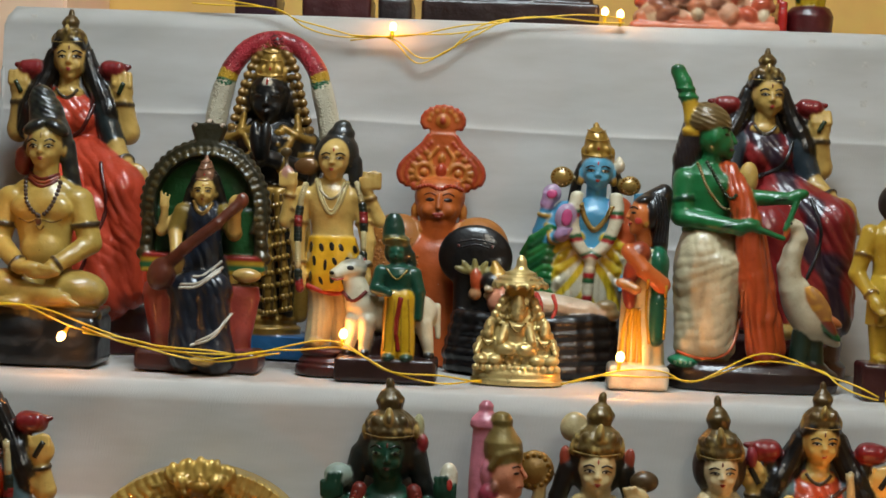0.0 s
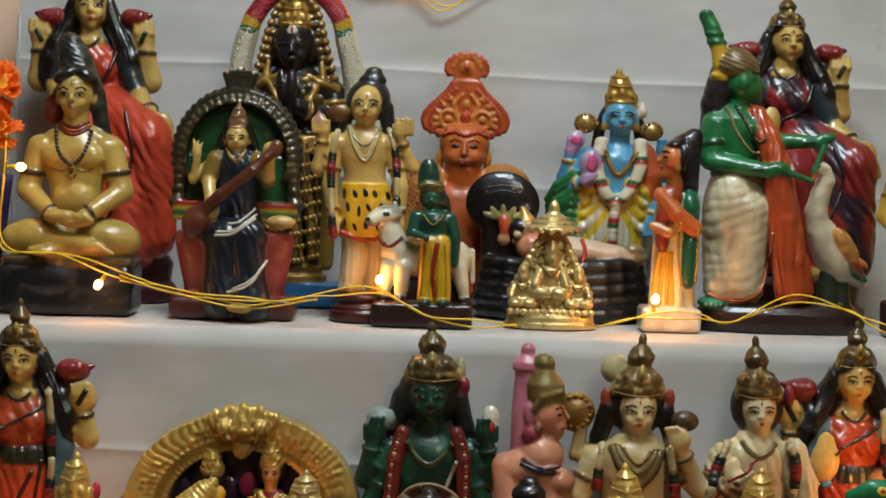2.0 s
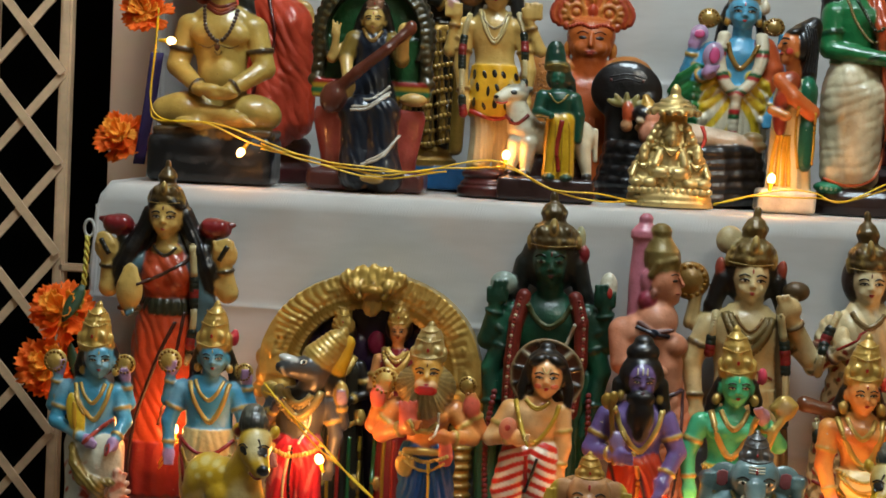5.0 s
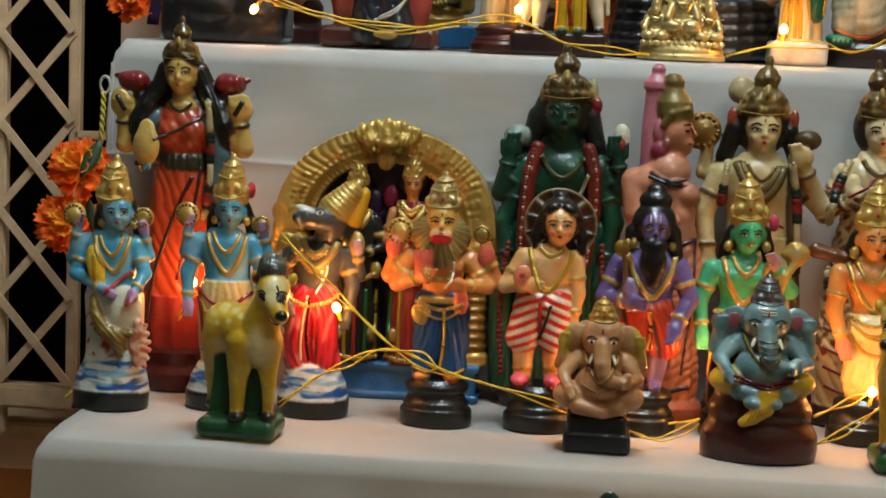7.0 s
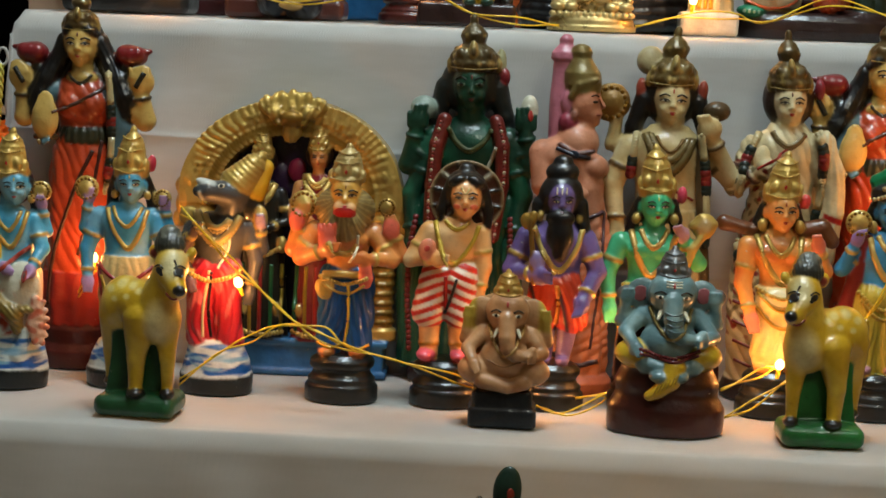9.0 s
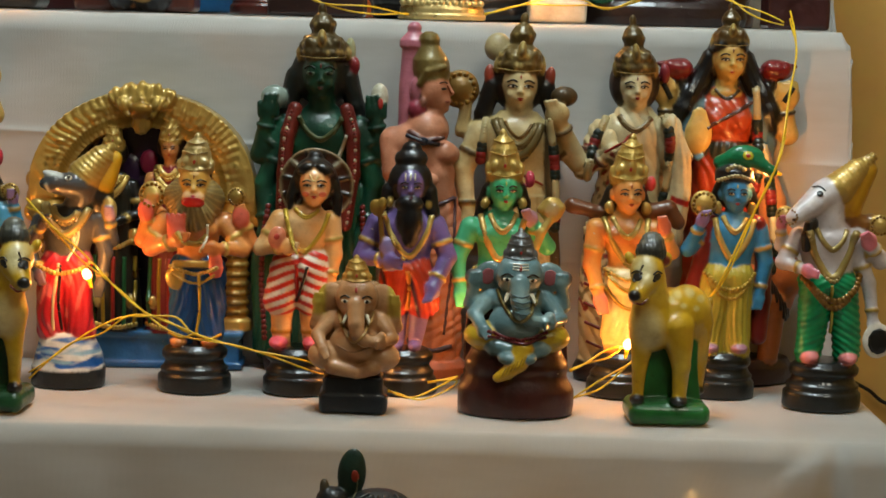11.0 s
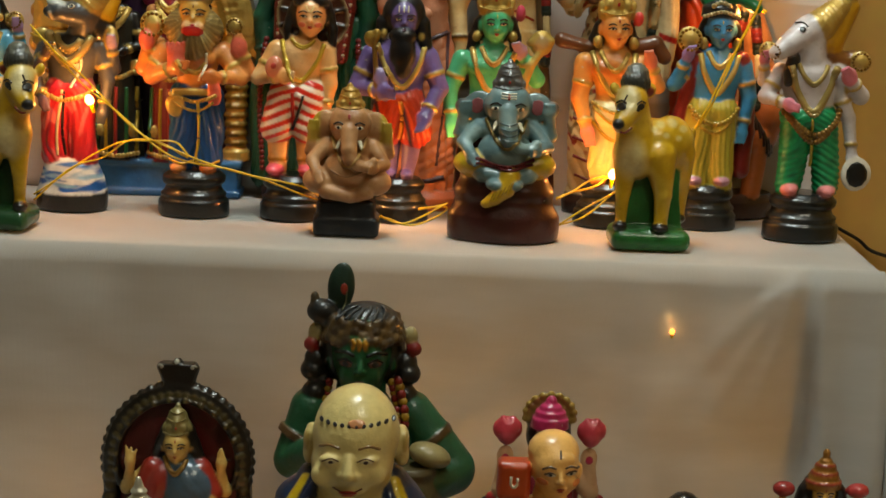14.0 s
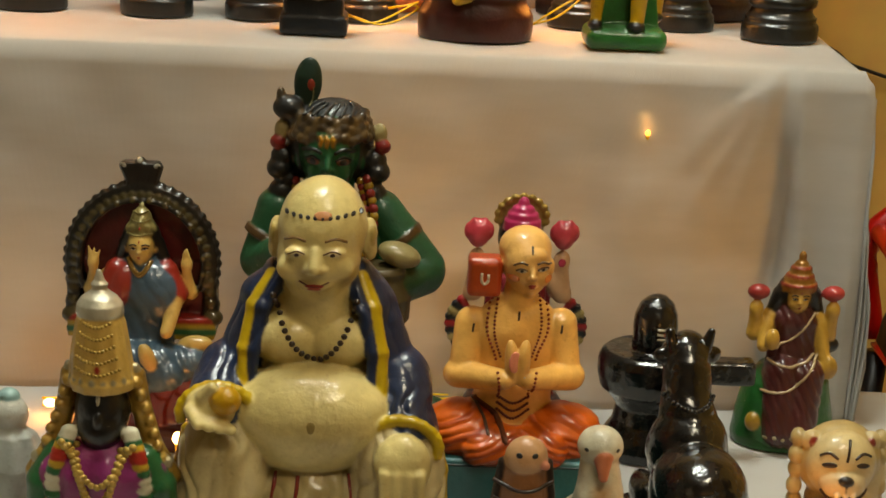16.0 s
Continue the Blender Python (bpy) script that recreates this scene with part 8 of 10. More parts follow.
def fan_crown_bust():
    d = Doll("figurine", 0.544, 0.495, Z_HIGH, KAB, "orange terracotta figurine with a tall fan-shaped beaded headdress", group=UPB, mat=M_SATIN, res=3.0)
    o, cape, rim, hi = "b0521e", "a0662c", "a83c1e", "b8702e"
    d.l(o, 0, 0, [(0, 82), (60, 84), (130, 84), (180, 84), (215, 70), (236, 44), (250, 28)], 0.6)
    for s in (-1, 1):
        d.e(cape, s * 70, 206, 2, 58, 60, 38, -s * 24).c(cape, (s * 98, 190, 6), (s * 106, 90, 20), 32, 28)
    rnd = random.Random(12)
    for i in range(420):
        a, q = rnd.uniform(-0.5, 3.6), rnd.uniform(0.1, 1.0)
        s = 1 if i % 2 else -1
        d.m(("b47a3c", "8a5222", "a86a30")[i % 3], s * (78 + 46 * q * math.cos(a)), 186 + 58 * q * math.sin(a), 2.4, 2.2, 0.8)
    d.c(o, (0, 225, 4), (0, 250, 8), 34, 32)
    sk = "b45c22"
    d.e(sk, 0, 298, 8, 45, 36, 33).e(sk, 0, 278, 16, 39, 33, 28).e(sk, 0, 252, 28, 14, 9, 12)
    d.c(sk, (0, 300, 42), (0, 280, 48), 3.2, 5.4).e(sk, 0, 266, 41, 12, 6, 7)
    for s in (-1, 1):
        d.e(sk, s * 17, 274, 34, 13, 12, 10)
        d.m("3a1a10", s * 16, 293, 8, 3.6, 0.2).m("140a08", s * 16, 293, 4, 3.8, 0.6).s("6a3014", 1.5, (s * 6, 301), (s * 16, 305), (s * 28, 300))
        d.e(hi, s * 42, 272, 6, 8, 15, 9).e(rim, s * 42, 254, 6, 6, 7, 6)
        d.path(hi, [(s * 36, 250, 14), (s * 28, 238, 22), (s * 10, 230, 26)], 4, 3)
    d.m("9a2c14", 0, 268, 11, 2.6, 0.5).m("a8381c", 0, 263, 8, 2.6, 0.4)
    # headdress: a broad spade narrowing to a neck, then a small fan
    prof = [(308, 34), (314, 54), (324, 70), (338, 75), (352, 71), (366, 60), (378, 46), (390, 33), (402, 25), (410, 20)]
    d.slab(o, 0, -4, prof, 11)
    d.b(o, 0, 316, 8, 36, 11, 16, 6)
    vs, hs = [p[0] for p in prof], [p[1] for p in prof]
    n = 17
    for i in range(n):
        v = 312 + 92 * i / (n - 1)
        h = float(np.interp(v, vs, hs))
        for s in (-1, 1):
            d.e(rim, s * h, v, 0, 5.6, 5.2, 8)
            if i < n - 2:
                d.e(rim, s * max(h - 12, 8), v, 6, 3.2, 3.2, 4)
                if i % 2 and h > 40:
                    d.e(hi, s * (h - 22), v, 8, 4.4, 4.4, 3.6)
    for s in (-1, 1):
        d.ring(hi, s * 30, 340, 8, 15, 2.6, n=14).e(hi, s * 30, 340, 8, 6, 6, 4)
        d.path(hi, [(s * 6, 322, 12), (s * 14, 346, 10), (s * 22, 366, 8), (s * 8, 384, 8)], 3, 2.6)
    d.e(rim, 0, 344, 12, 9, 13, 7).e(hi, 0, 366, 8, 6, 8, 5)
    d.beads(rim, 4, (-40, 312), (-20, 318), (0, 312), (20, 318), (40, 312), step=1.3, lift=1)
    fan = [(408, 20), (416, 24), (424, 38), (436, 38), (446, 31), (454, 18), (459, 8)]
    d.slab(o, 0, -4, fan, 9)
    for i in range(13):
        a = radians(-28 + 236 * i / 12)
        d.e(rim, 36 * math.cos(a), 432 + 25 * math.sin(a), 0, 5.2, 5.2, 6)
    d.e(hi, 0, 432, 5, 12, 12, 5).e(rim, 0, 432, 9, 5, 6, 5)
    for i in range(7):
        a = radians(180 * i / 6)
        d.e(hi, 24 * math.cos(a), 434 + 17 * math.sin(a), 4, 3.4, 3.4, 3.4)
    d.done()


def serpent_couch():
    d = Doll("figurine", 0.651, 0.425, Z_HIGH, 0.0006, "pink reclining clay figurine on a glossy black coiled serpent", group=UPF)
    bk = "0c0b0e"
    for i in range(5):
        r = 148 - 4 * abs(i - 1)
        pts = [(r * math.cos(a), 14 + 21 * i + 3 * math.sin(3 * a), 58 * math.sin(a)) for a in np.linspace(0, 2 * math.pi, 25)]
        d.path(bk, pts, 14)
    d.b(bk, 0, 52, 0, 118, 50, 44, 20)
    # hood
    d.b(bk, -98, 120, -24, 50, 90, 20, 16)
    d.e(bk, -108, 206, -24, 67, 58, 20).b(bk, -108, 206, -24, 60, 46, 18, 34)
    for i in range(2):
        d.s("18151a", 2, (-140 + 6 * i, 232 - 9 * i), (-108, 238 - 9 * i), (-76 - 6 * i, 232 - 9 * i), lift=0.4)
    for s in (-1, 1):
        d.m("5a2c28", -108 + s * 30, 226, 3, 3, 1)
    # reclining figure
    sk = "c88870"
    d.c(sk, (-60, 130, 16), (10, 126, 22), 26, 24).c("c9b8a8", (10, 126, 22), (90, 120, 26), 26, 17).c("c9b8a8", (90, 120, 26), (122, 116, 26), 16, 11)
    d.s("b83828", 5, (0, 148), (10, 126), (2, 104), lift=1).s("b83828", 4, (30, 146), (36, 124), (30, 104), lift=1)
    d.e(sk, -62, 158, 14, 19, 23, 19).e("0c0a0a", -54, 156, 2, 26, 26, 18)
    d.c("b08a40*.4", (-66, 176, 10), (-72, 196, 6), 17, 7)
    d.c(sk, (-60, 138, 30), (-30, 112, 44), 12, 10)
    d.e("8a7a58", 124, 128, 24, 20, 12, 14).e("8a7a58", 132, 114, 24, 20, 11, 14)
    for a in range(5):
        t = radians(20 + 35 * a)
        d.e("8a8250", -108 + 24 * math.cos(t), 180 + 10 * math.sin(t), 8, 16, 6, 6, math.degrees(t))
    d.e("b8502c", -106, 166, 12, 11, 20, 10).e("a07858", -108, 142, 12, 12, 12, 10).e(bk, -78, 164, 14, 20, 18, 18).e("a89880", -84, 152, 30, 8, 6, 6).m("c8c0b0", -72, 170, 3, 3, 1)
    d.c("a08060", (-86, 140, 16), (-52, 128, 26), 7, 5)
    d.done()


def brass_shrine():
    d = Doll("figurine", 0.635, 0.333, Z_HIGH, 0.000568, "small polished brass casting of seated figures under a parasol", group=UPF, mat=M_METAL, res=2.4, blend=2.5, vs=0.93)
    g, g2 = "d0bc86*.62", "a08a54*.62"
    d.l(g, 0, 0, [(0, 82), (10, 83), (14, 79), (22, 79), (30, 74)], 0.5)
    for i in range(13):
        d.e(g, -72 + 12 * i, 34, 30, 7, 7, 7)
    d.b(g2, 0, 60, -6, 62, 34, 24, 8)
    d.l(g, 0, -6, [(40, 66), (90, 56), (130, 42), (170, 26), (186, 20)], 0.5)
    for u, v, s in ((0, 70, 1.15), (-50, 50, 0.85), (50, 50, 0.85)):
        d.e(g, u - 14 * s, v, 26, 18 * s, 12 * s, 14).e(g, u + 14 * s, v, 26, 18 * s, 12 * s, 14)
        d.l(g, u, 16, [(v, 18 * s), (v + 22 * s, 15 * s), (v + 40 * s, 19 * s), (v + 48 * s, 8 * s)], 0.7)
        d.c(g, (u - 18 * s, v + 36 * s, 18), (u - 24 * s, v + 14 * s, 28), 7 * s).c(g, (u + 18 * s, v + 36 * s, 18), (u + 24 * s, v + 14 * s, 28), 7 * s)
        d.e(g, u, v + 58 * s, 20, 11 * s, 13 * s, 11 * s)
        d.l(g, u, 18, [(v + 66 * s, 12 * s), (v + 76 * s, 11 * s), (v + 90 * s, 5 * s)], 0.9)
        d.beads(g2, 2.4, (u - 14 * s, v + 46 * s), (u, v + 30 * s), (u + 14 * s, v + 46 * s), step=1.8)
    for i in range(8):
        for s in (-1, 1):
            d.e(g, s * (70 - 6 * i), 70 + 13 * i, 10, 8, 9, 9)
    rnd = random.Random(9)
    for i in range(110):
        v = rnd.uniform(36, 176)
        h = 66 - 0.26 * (v - 36) * 1.05
        u = rnd.uniform(-h, h)
        d.e(rnd.choice((g, g, g2)), u, v, 26 - 0.1 * (v - 36) - 10 * (u / h) ** 2, rnd.uniform(3, 6), rnd.uniform(3, 7), 5)
    d.c(g, (0, 160, -4), (0, 196, -2), 7)
    for s in (-1, 1):
        d.c(g, (s * 26, 110, 0), (s * 20, 196, 0), 5)
    d.l(g, 0, 0, [(190, 48), (196, 50), (202, 40), (206, 41), (212, 28), (216, 29), (222, 15), (228, 10), (240, 9), (250, 3)], 0.8)
    for i in range(15):
        a = 2 * math.pi * i / 15
        d.e(g, 47 * math.cos(a), 190, 38 * math.sin(a), 5, 6, 5)
    d.done()


def blue_god_peacock():
    d = Doll("figurine", 0.712, 0.495, Z_HIGH, KAB, "blue four-armed clay figurine in white and yellow with green peacock", group=UPB, vs=0.9, sway=-5)
    sk = "4a92c4"
    d.l("2c1a16", 0, 0, [(0, 90), (24, 92), (36, 82)], 0.7)
    d.l("c9c2b2", 0, 0, [(32, 66), (120, 66), (200, 60), (240, 48)], 0.68)
    d.drape("c9c2b2", (1, 0.1, 0), 13, 4, 0.8)
    d.wash("c9c2b2", "c8ac24", lambda u, v, w: np.clip(3 * np.sin(0.16 * (np.abs(u) + 0.55 * v) + 0.8 * ripple(u, v, w, 30, 1)) - 0.2, 0, 1))
    for s in (-1, 1):
        for i in range(4):
            d.path(("c8ac24", "c9c2b2")[i % 2], [(s * 24, 262 - 22 * i, 24), (s * 50, 246 - 24 * i, 26), (s * (70 - 3 * i), 216 - 26 * i, 14)], 12, 6)
    g = "1c6434"
    d.e(g, -78, 206, -2, 40, 62, 22)
    for i in range(9):
        d.path(("1c6434", "124a28", "2a7038")[i % 3], [(-40, 262 - 14 * i, 14), (-76, 276 - 15 * i, 22), (-104, 256 - 15 * i, 16), (-118 + 3 * i, 226 - 14 * i, 6)], 9, 6)
    d.l(sk, 0, 0, [(230, 46), (262, 44), (300, 56), (322, 50), (338, 22)], 0.66)
    d.path("b4502a", [(42, 322, 10), (62, 280, 12), (60, 240, 10)], 22, 18)
    limb(d, sk, (-54, 310, 0), (-84, 250, 6), (-62, 262, 34), 20, hand="a888b8")
    limb(d, sk, (54, 310, 0), (76, 240, 8), (70, 196, 22), 20)
    limb(d, sk, (-54, 314, -4), (-90, 270, -4), (-86, 312, 6), 19, hand="a888b8")
    limb(d, sk, (54, 314, -4), (88, 280, -4), (80, 320, 4), 18)
    d.e("a890b8", -50, 300, 42, 19, 27, 12).m("c0508c", -48, 300, 10, 17)
    d.e("a890b8", -78, 344, 10, 17, 20, 11).m("c0508c", -78, 344, 10, 9)
    disc(d, -62, 378, 2, 21, "a08448*.45")
    disc(d, 58, 366, 0, 20, "a08448*.45")
    conch(d, 38, 404, 2, 14)
    d.c(sk, (0, 326, 0), (0, 366, 4), 18)
    locks(d, 0, 392, -2, 35, 70)
    face(d, 0, 390, 8, 36, "5aa2d0", 0.0, tilak="c83028")
    for s in (-1, 1):
        d.e("b0883c*.5", s * 29, 372, 6, 6, 10, 6)
    crown(d, 0, 418, 2, 34, 70, "a8863c*.5")
    for s in (-1, 1):
        line = spline([Vector((s * 34, 344, 30)), Vector((s * 38, 296, 38)), Vector((s * 24, 250, 42)), Vector((0, 222, 44))], 6)
        for i, p in enumerate(line):
            c = ("d2ccbc", "d2ccbc", "d2ccbc", "d2ccbc", "1c5a34", "a02028")[i % 6]
            d.e(c, p.x, p.y, p.z, 12, 8, 10)
    for i in range(12):
        d.e(("d2ccbc", "d2ccbc", "a02028", "1c5a34")[i % 4], 2, 212 - 11 * i, 44, 10 - 0.2 * i, 8, 9)
    necklace(d, 2, 328, 28, 50, "a08448*.45", 4)
    d.done()


def side_lady():
    d = Doll("figurine", 0.755, 0.34, Z_HIGH, KA, "small clay lady seen from the side with black hair and lute", group=UPF, res=3.0)
    d.b("b8b4ac", 4, 22, 0, 54, 22, 42, 8)
    d.l("cbbf9c", 8, 0, [(40, 42), (100, 38), (160, 36), (215, 34), (250, 26)], 0.85, 0.07, 8)
    for i in range(4):
        d.s("c89a20", 5, (-28 + 11 * i, 50), (-24 + 9 * i, 100), (-16 + 6 * i, 150), lift=0.8)
    d.path("0f4a38", [(36, 230, 6), (34, 160, 24), (32, 96, 26)], 17, 15)
    d.s("b08a28", 3, (14, 200), (14, 140), (20, 84), lift=2).s("b08a28", 3, (46, 190), (47, 130), (44, 90), lift=1)
    d.e("7a2418", -18, 176, 30, 13, 34, 16, 6).e("9a3a24", -12, 214, 30, 15, 24, 16, -20)
    d.c("b8783a", (-34, 190, 36), (-6, 180, 46), 8, 9)
    d.e("8a3a20", -2, 244, 26, 22, 20, 18, 30)
    d.path("c2622c", [(-20, 246, 30), (8, 214, 42), (40, 190, 34)], 14, 15)
    d.e("0f5a40", 34, 226, 4, 20, 30, 28)
    sk = "c8743e"
    d.c(sk, (8, 262, 0), (4, 284, 4), 14)
    d.e(sk, 2, 310, 6, 20, 30, 26).e(sk, -4, 290, 8, 14, 14, 16)
    d.c(sk, (-16, 316, 8), (-21, 306, 10), 4, 4).e(sk, -15, 294, 10, 5, 4, 6).e(sk, -10, 282, 10, 8, 7, 9)
    d.m("1a1010", -12, 314, 4, 2.4).m("b02a2a", -17, 295, 3, 2.4).m("d0504a", -4, 300, 7, 6, 0.1).s("1a1010", 1.3, (-18, 322), (-11, 325), (-4, 321))
    hair = "0c0d12"
    d.e(hair, 22, 316, -2, 20, 34, 32, -8).c(hair, (22, 334, -2), (42, 352, -6), 22, 16).e(hair, 6, 336, 4, 18, 10, 24, 24)
    d.c(hair, (40, 344, -4), (36, 262, -6), 18, 16).c(hair, (36, 262, -6), (42, 228, -6), 15, 9)
    for i in range(5):
        d.s("24262e", 2, (24 + 5 * i, 352 - 2 * i), (30 + 5 * i, 310), (26 + 5 * i, 262), lift=0.6)
    d.e("b88a3c*.4", 10, 294, 26, 4, 7, 4)
    d.done()


def swan_feeder():
    d = Doll("figurine", 0.876, 0.372, Z_HIGH, 0.000575, "green clay man in cream dhoti feeding a white swan", group=UPF, vs=0.92)
    d.l("241312", 4, 0, [(0, 150), (18, 156), (38, 152), (48, 138), (54, 120)], 0.4).e("281614", 84, 50, 0, 56, 16, 40)
    g, dh, st = "1f6a3c", "c2b8a0", "ac461e"
    # dhoti, gathered to one side
    d.l(dh, -80, 0, [(54, 40), (70, 52), (120, 58), (190, 63), (250, 64), (290, 55), (322, 44)], 0.74)
    d.e(dh, -96, 232, 22, 46, 84, 40, -4).c(dh, (-64, 240, 26), (-66, 92, 24), 40, 34).c(dh, (-100, 180, 16), (-112, 82, 18), 36, 27)
    d.drape(dh, lambda u, v, w: 0.42 * (u + 80) - 0.85 * v + 0.003 * (u + 80) ** 2, 21, 1.9, 1.3, seed=9)
    d.drape(dh, lambda u, v, w: u + 0.1 * v, 17, 1.5, 1.0, seed=4)
    d.s("b85a2c", 3.4, (-134, 72), (-90, 60), (-48, 74), (-28, 120), (-24, 200), lift=0.6)
    d.e("2c8a6a", -124, 54, 26, 26, 12, 26)
    for i in range(4):
        d.m("a8d0c0", -138 + 9 * i, 52, 3, 4)
    # long stole over the shoulder
    d.path(st, [(-58, 424, 12), (-38, 380, 30), (-20, 320, 40), (-6, 220, 40), (10, 140, 36), (18, 86, 32)], 20, 32)
    d.path(st, [(-8, 320, 20), (16, 200, 24), (36, 84, 22)], 18, 24)
    d.drape(st, lambda u, v, w: u - 0.1 * (300 - v) + 0.2 * w, 17, 4.4, 0.9, seed=2)
    # trunk, arms
    d.l(g, -90, 0, [(305, 44), (340, 41), (385, 50), (416, 50), (432, 34), (442, 20)], 0.74)
    d.e(g, -72, 398, 24, 30, 24, 18)
    d.c(g, (-130, 404, 6), (-136, 336, 14), 24, 21).c(g, (-136, 332, 18), (-36, 316, 58), 20, 14)
    d.e(g, -22, 322, 62, 20, 13, 12).c(g, (-14, 318, 64), (40, 300, 62), 7, 5)
    d.c(g, (-56, 402, 10), (-22, 374, 22), 22, 18).c(g, (-22, 374, 22), (48, 376, 38), 17, 12)
    d.e(g, 64, 384, 40, 20, 11, 11, 16).c(g, (66, 384, 42), (44, 318, 48), 6, 5)
    for q, r in (((-133, 368, 10), 24), ((-56, 319, 50), 17), ((34, 376, 36), 15)):
        d.c("14402a", q, (q[0] + 1, q[1] - 6, q[2] + 1), r)
    d.c(g, (-90, 432, 0), (-80, 466, 4), 18, 17)
    # hair hanging behind, head lifted in profile
    hair = "20181c"
    d.c(hair, (-112, 500, -8), (-132, 440, -10), 28, 24).c(hair, (-132, 440, -10), (-140, 366, -10), 23, 15)
    d.drape(hair, (1, 0.1, 0), 7, 1.6, 0.5)
    d.e(g, -82, 490, 4, 28, 40, 32).e(g, -68, 474, 6, 20, 26, 24).e(g, -58, 454, 6, 10, 9, 12)
    d.c(g, (-55, 500, 6), (-45, 480, 6), 4, 5).e(g, -51, 468, 6, 5, 3.4, 6).e(g, -50, 462, 6, 5, 3.4, 6).e(g, -84, 486, 34, 7, 13, 5)
    d.m("0c1410", -62, 494, 4.6, 2.4).s("0c1410", 1.6, (-72, 506), (-63, 508), (-54, 503)).m("5a2018", -52, 465, 5, 2.6)
    # twisted turban and raised tassel
    tb = "6a5838*.2"
    d.l(tb, -92, -2, [(502, 38), (514, 43), (530, 40), (546, 29), (556, 14)], 0.9, lean=-0.1)
    d.drape(tb, lambda u, v, w: 0.45 * u + 0.95 * v, 9, 3.2, 0.5)
    d.path("c09a28", [(-116, 494, 8), (-124, 520, 8), (-128, 552, 6)], 12, 14)
    d.e("c09a28", -122, 498, 8, 19, 10, 14)
    d.path(g, [(-130, 560, 4), (-140, 592, 2), (-150, 614, 0)], 15, 14).e(g, -131, 564, 6, 19, 7, 15).e(g, -136, 580, 6, 18, 6, 14).e("2a5a44", -151, 620, 4, 11, 6, 11)
    d.beads("8a7a50", 3.2, (-112, 436), (-96, 392), (-70, 356), (-54, 350), step=1.6)
    d.beads("2c3a24", 3.6, (-96, 440), (-76, 400), (-56, 372), (-44, 380), step=1.6)
    # swan
    sw = "c8bfac"
    d.e(sw, 94, 158, 8, 36, 64, 36, 30).e(sw, 76, 190, 14, 29, 42, 30, 14)
    d.path(sw, [(66, 204, 20), (58, 240, 24), (64, 276, 28), (72, 300, 32), (66, 322, 36)], 23, 12)
    d.e(sw, 57, 326, 38, 15, 13, 13).c("b85a2c", (48, 320, 44), (44, 302, 50), 6.5, 4)
    d.m("141010", 53, 329, 2.6, 2.6)
    d.e("a8743c", 112, 176, 40, 16, 40, 9, 30).e("8a3c24", 128, 142, 36, 9, 30, 9, 34)
    d.e("2a6a3c", 130, 128, 30, 34, 9, 10, -44).e("c07040", 140, 142, 14, 22, 10, 12, -34).e(sw, 134, 108, 10, 28, 11, 16, -30)
    d.wash("a8743c", "c8923c", lambda u, v, w: np.clip(2 * ripple(u, v, w, 9, 2), 0, 1))
    d.c("14241a", (88, 116, 12), (86, 58, 14), 17, 20).c("14241a", (112, 112, 8), (112, 58, 10), 15, 18)
    d.done()


def yellow_man():
    d = Doll("figurine", 1.012, 0.335, Z_HIGH, KA, "mustard yellow standing clay figurine on a maroon block", group=UPF)
    sk = "b08f2a"
    d.b("3a1416", 0, 32, 0, 58, 32, 44, 8)
    for s in (-1, 1):
        d.c(sk, (s * 20, 68, 4), (s * 18, 190, 2), 18, 27).e(sk, s * 22, 70, 18, 15, 9, 24)
    d.l("b8982c", 0, 2, [(130, 46), (190, 44), (215, 38)], 0.72, 0.06, 8)
    d.l(sk, 0, 0, [(205, 38), (240, 38), (280, 48), (300, 44), (316, 18)], 0.66)
    limb(d, sk, (-46, 290, 0), (-66, 220, 6), (-40, 176, 34), 19, band="6a4a1a")
    limb(d, sk, (46, 290, 0), (66, 220, 6), (40, 190, 34), 19, band="6a4a1a")
    d.c(sk, (0, 305, 0), (0, 322, 4), 15)
    d.e("14100e", 0, 346, -4, 34, 36, 28)
    face(d, 0, 340, 8, 30, sk)
    d.done()


meditating_god()
d = seated_goddess((0.1255, 0.50, Z_HIGH), KAB, UPB, "seated four-armed clay goddess in a bright red sari with lotuses", "b8402a", "4a1410", "1c2a30", turn=0.12, vs=1.12)
d.done()
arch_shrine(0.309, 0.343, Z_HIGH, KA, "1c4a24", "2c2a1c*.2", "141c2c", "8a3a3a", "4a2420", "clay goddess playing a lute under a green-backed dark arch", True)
garlanded_god()
shiva_figure()
cow_figure()
fan_crown_bust()
serpent_couch()
brass_shrine()
blue_god_peacock()
side_lady()
swan_feeder()
d = seated_goddess((0.897, 0.505, Z_HIGH), KAB, UPB, "seated four-armed clay goddess in a deep crimson sari", "7e1e22", "1c1c20", "2c3a48", turn=0.14, vs=1.07)
d.wash("7e1e22", "182030", lambda u, v, w: 0.9 * np.clip(3 * np.sin(0.045 * (0.9 * u + 0.42 * v) + 0.9 * ripple(u, v, w, 40, 2)) - 1.4, 0, 1))
d.done()
yellow_man()


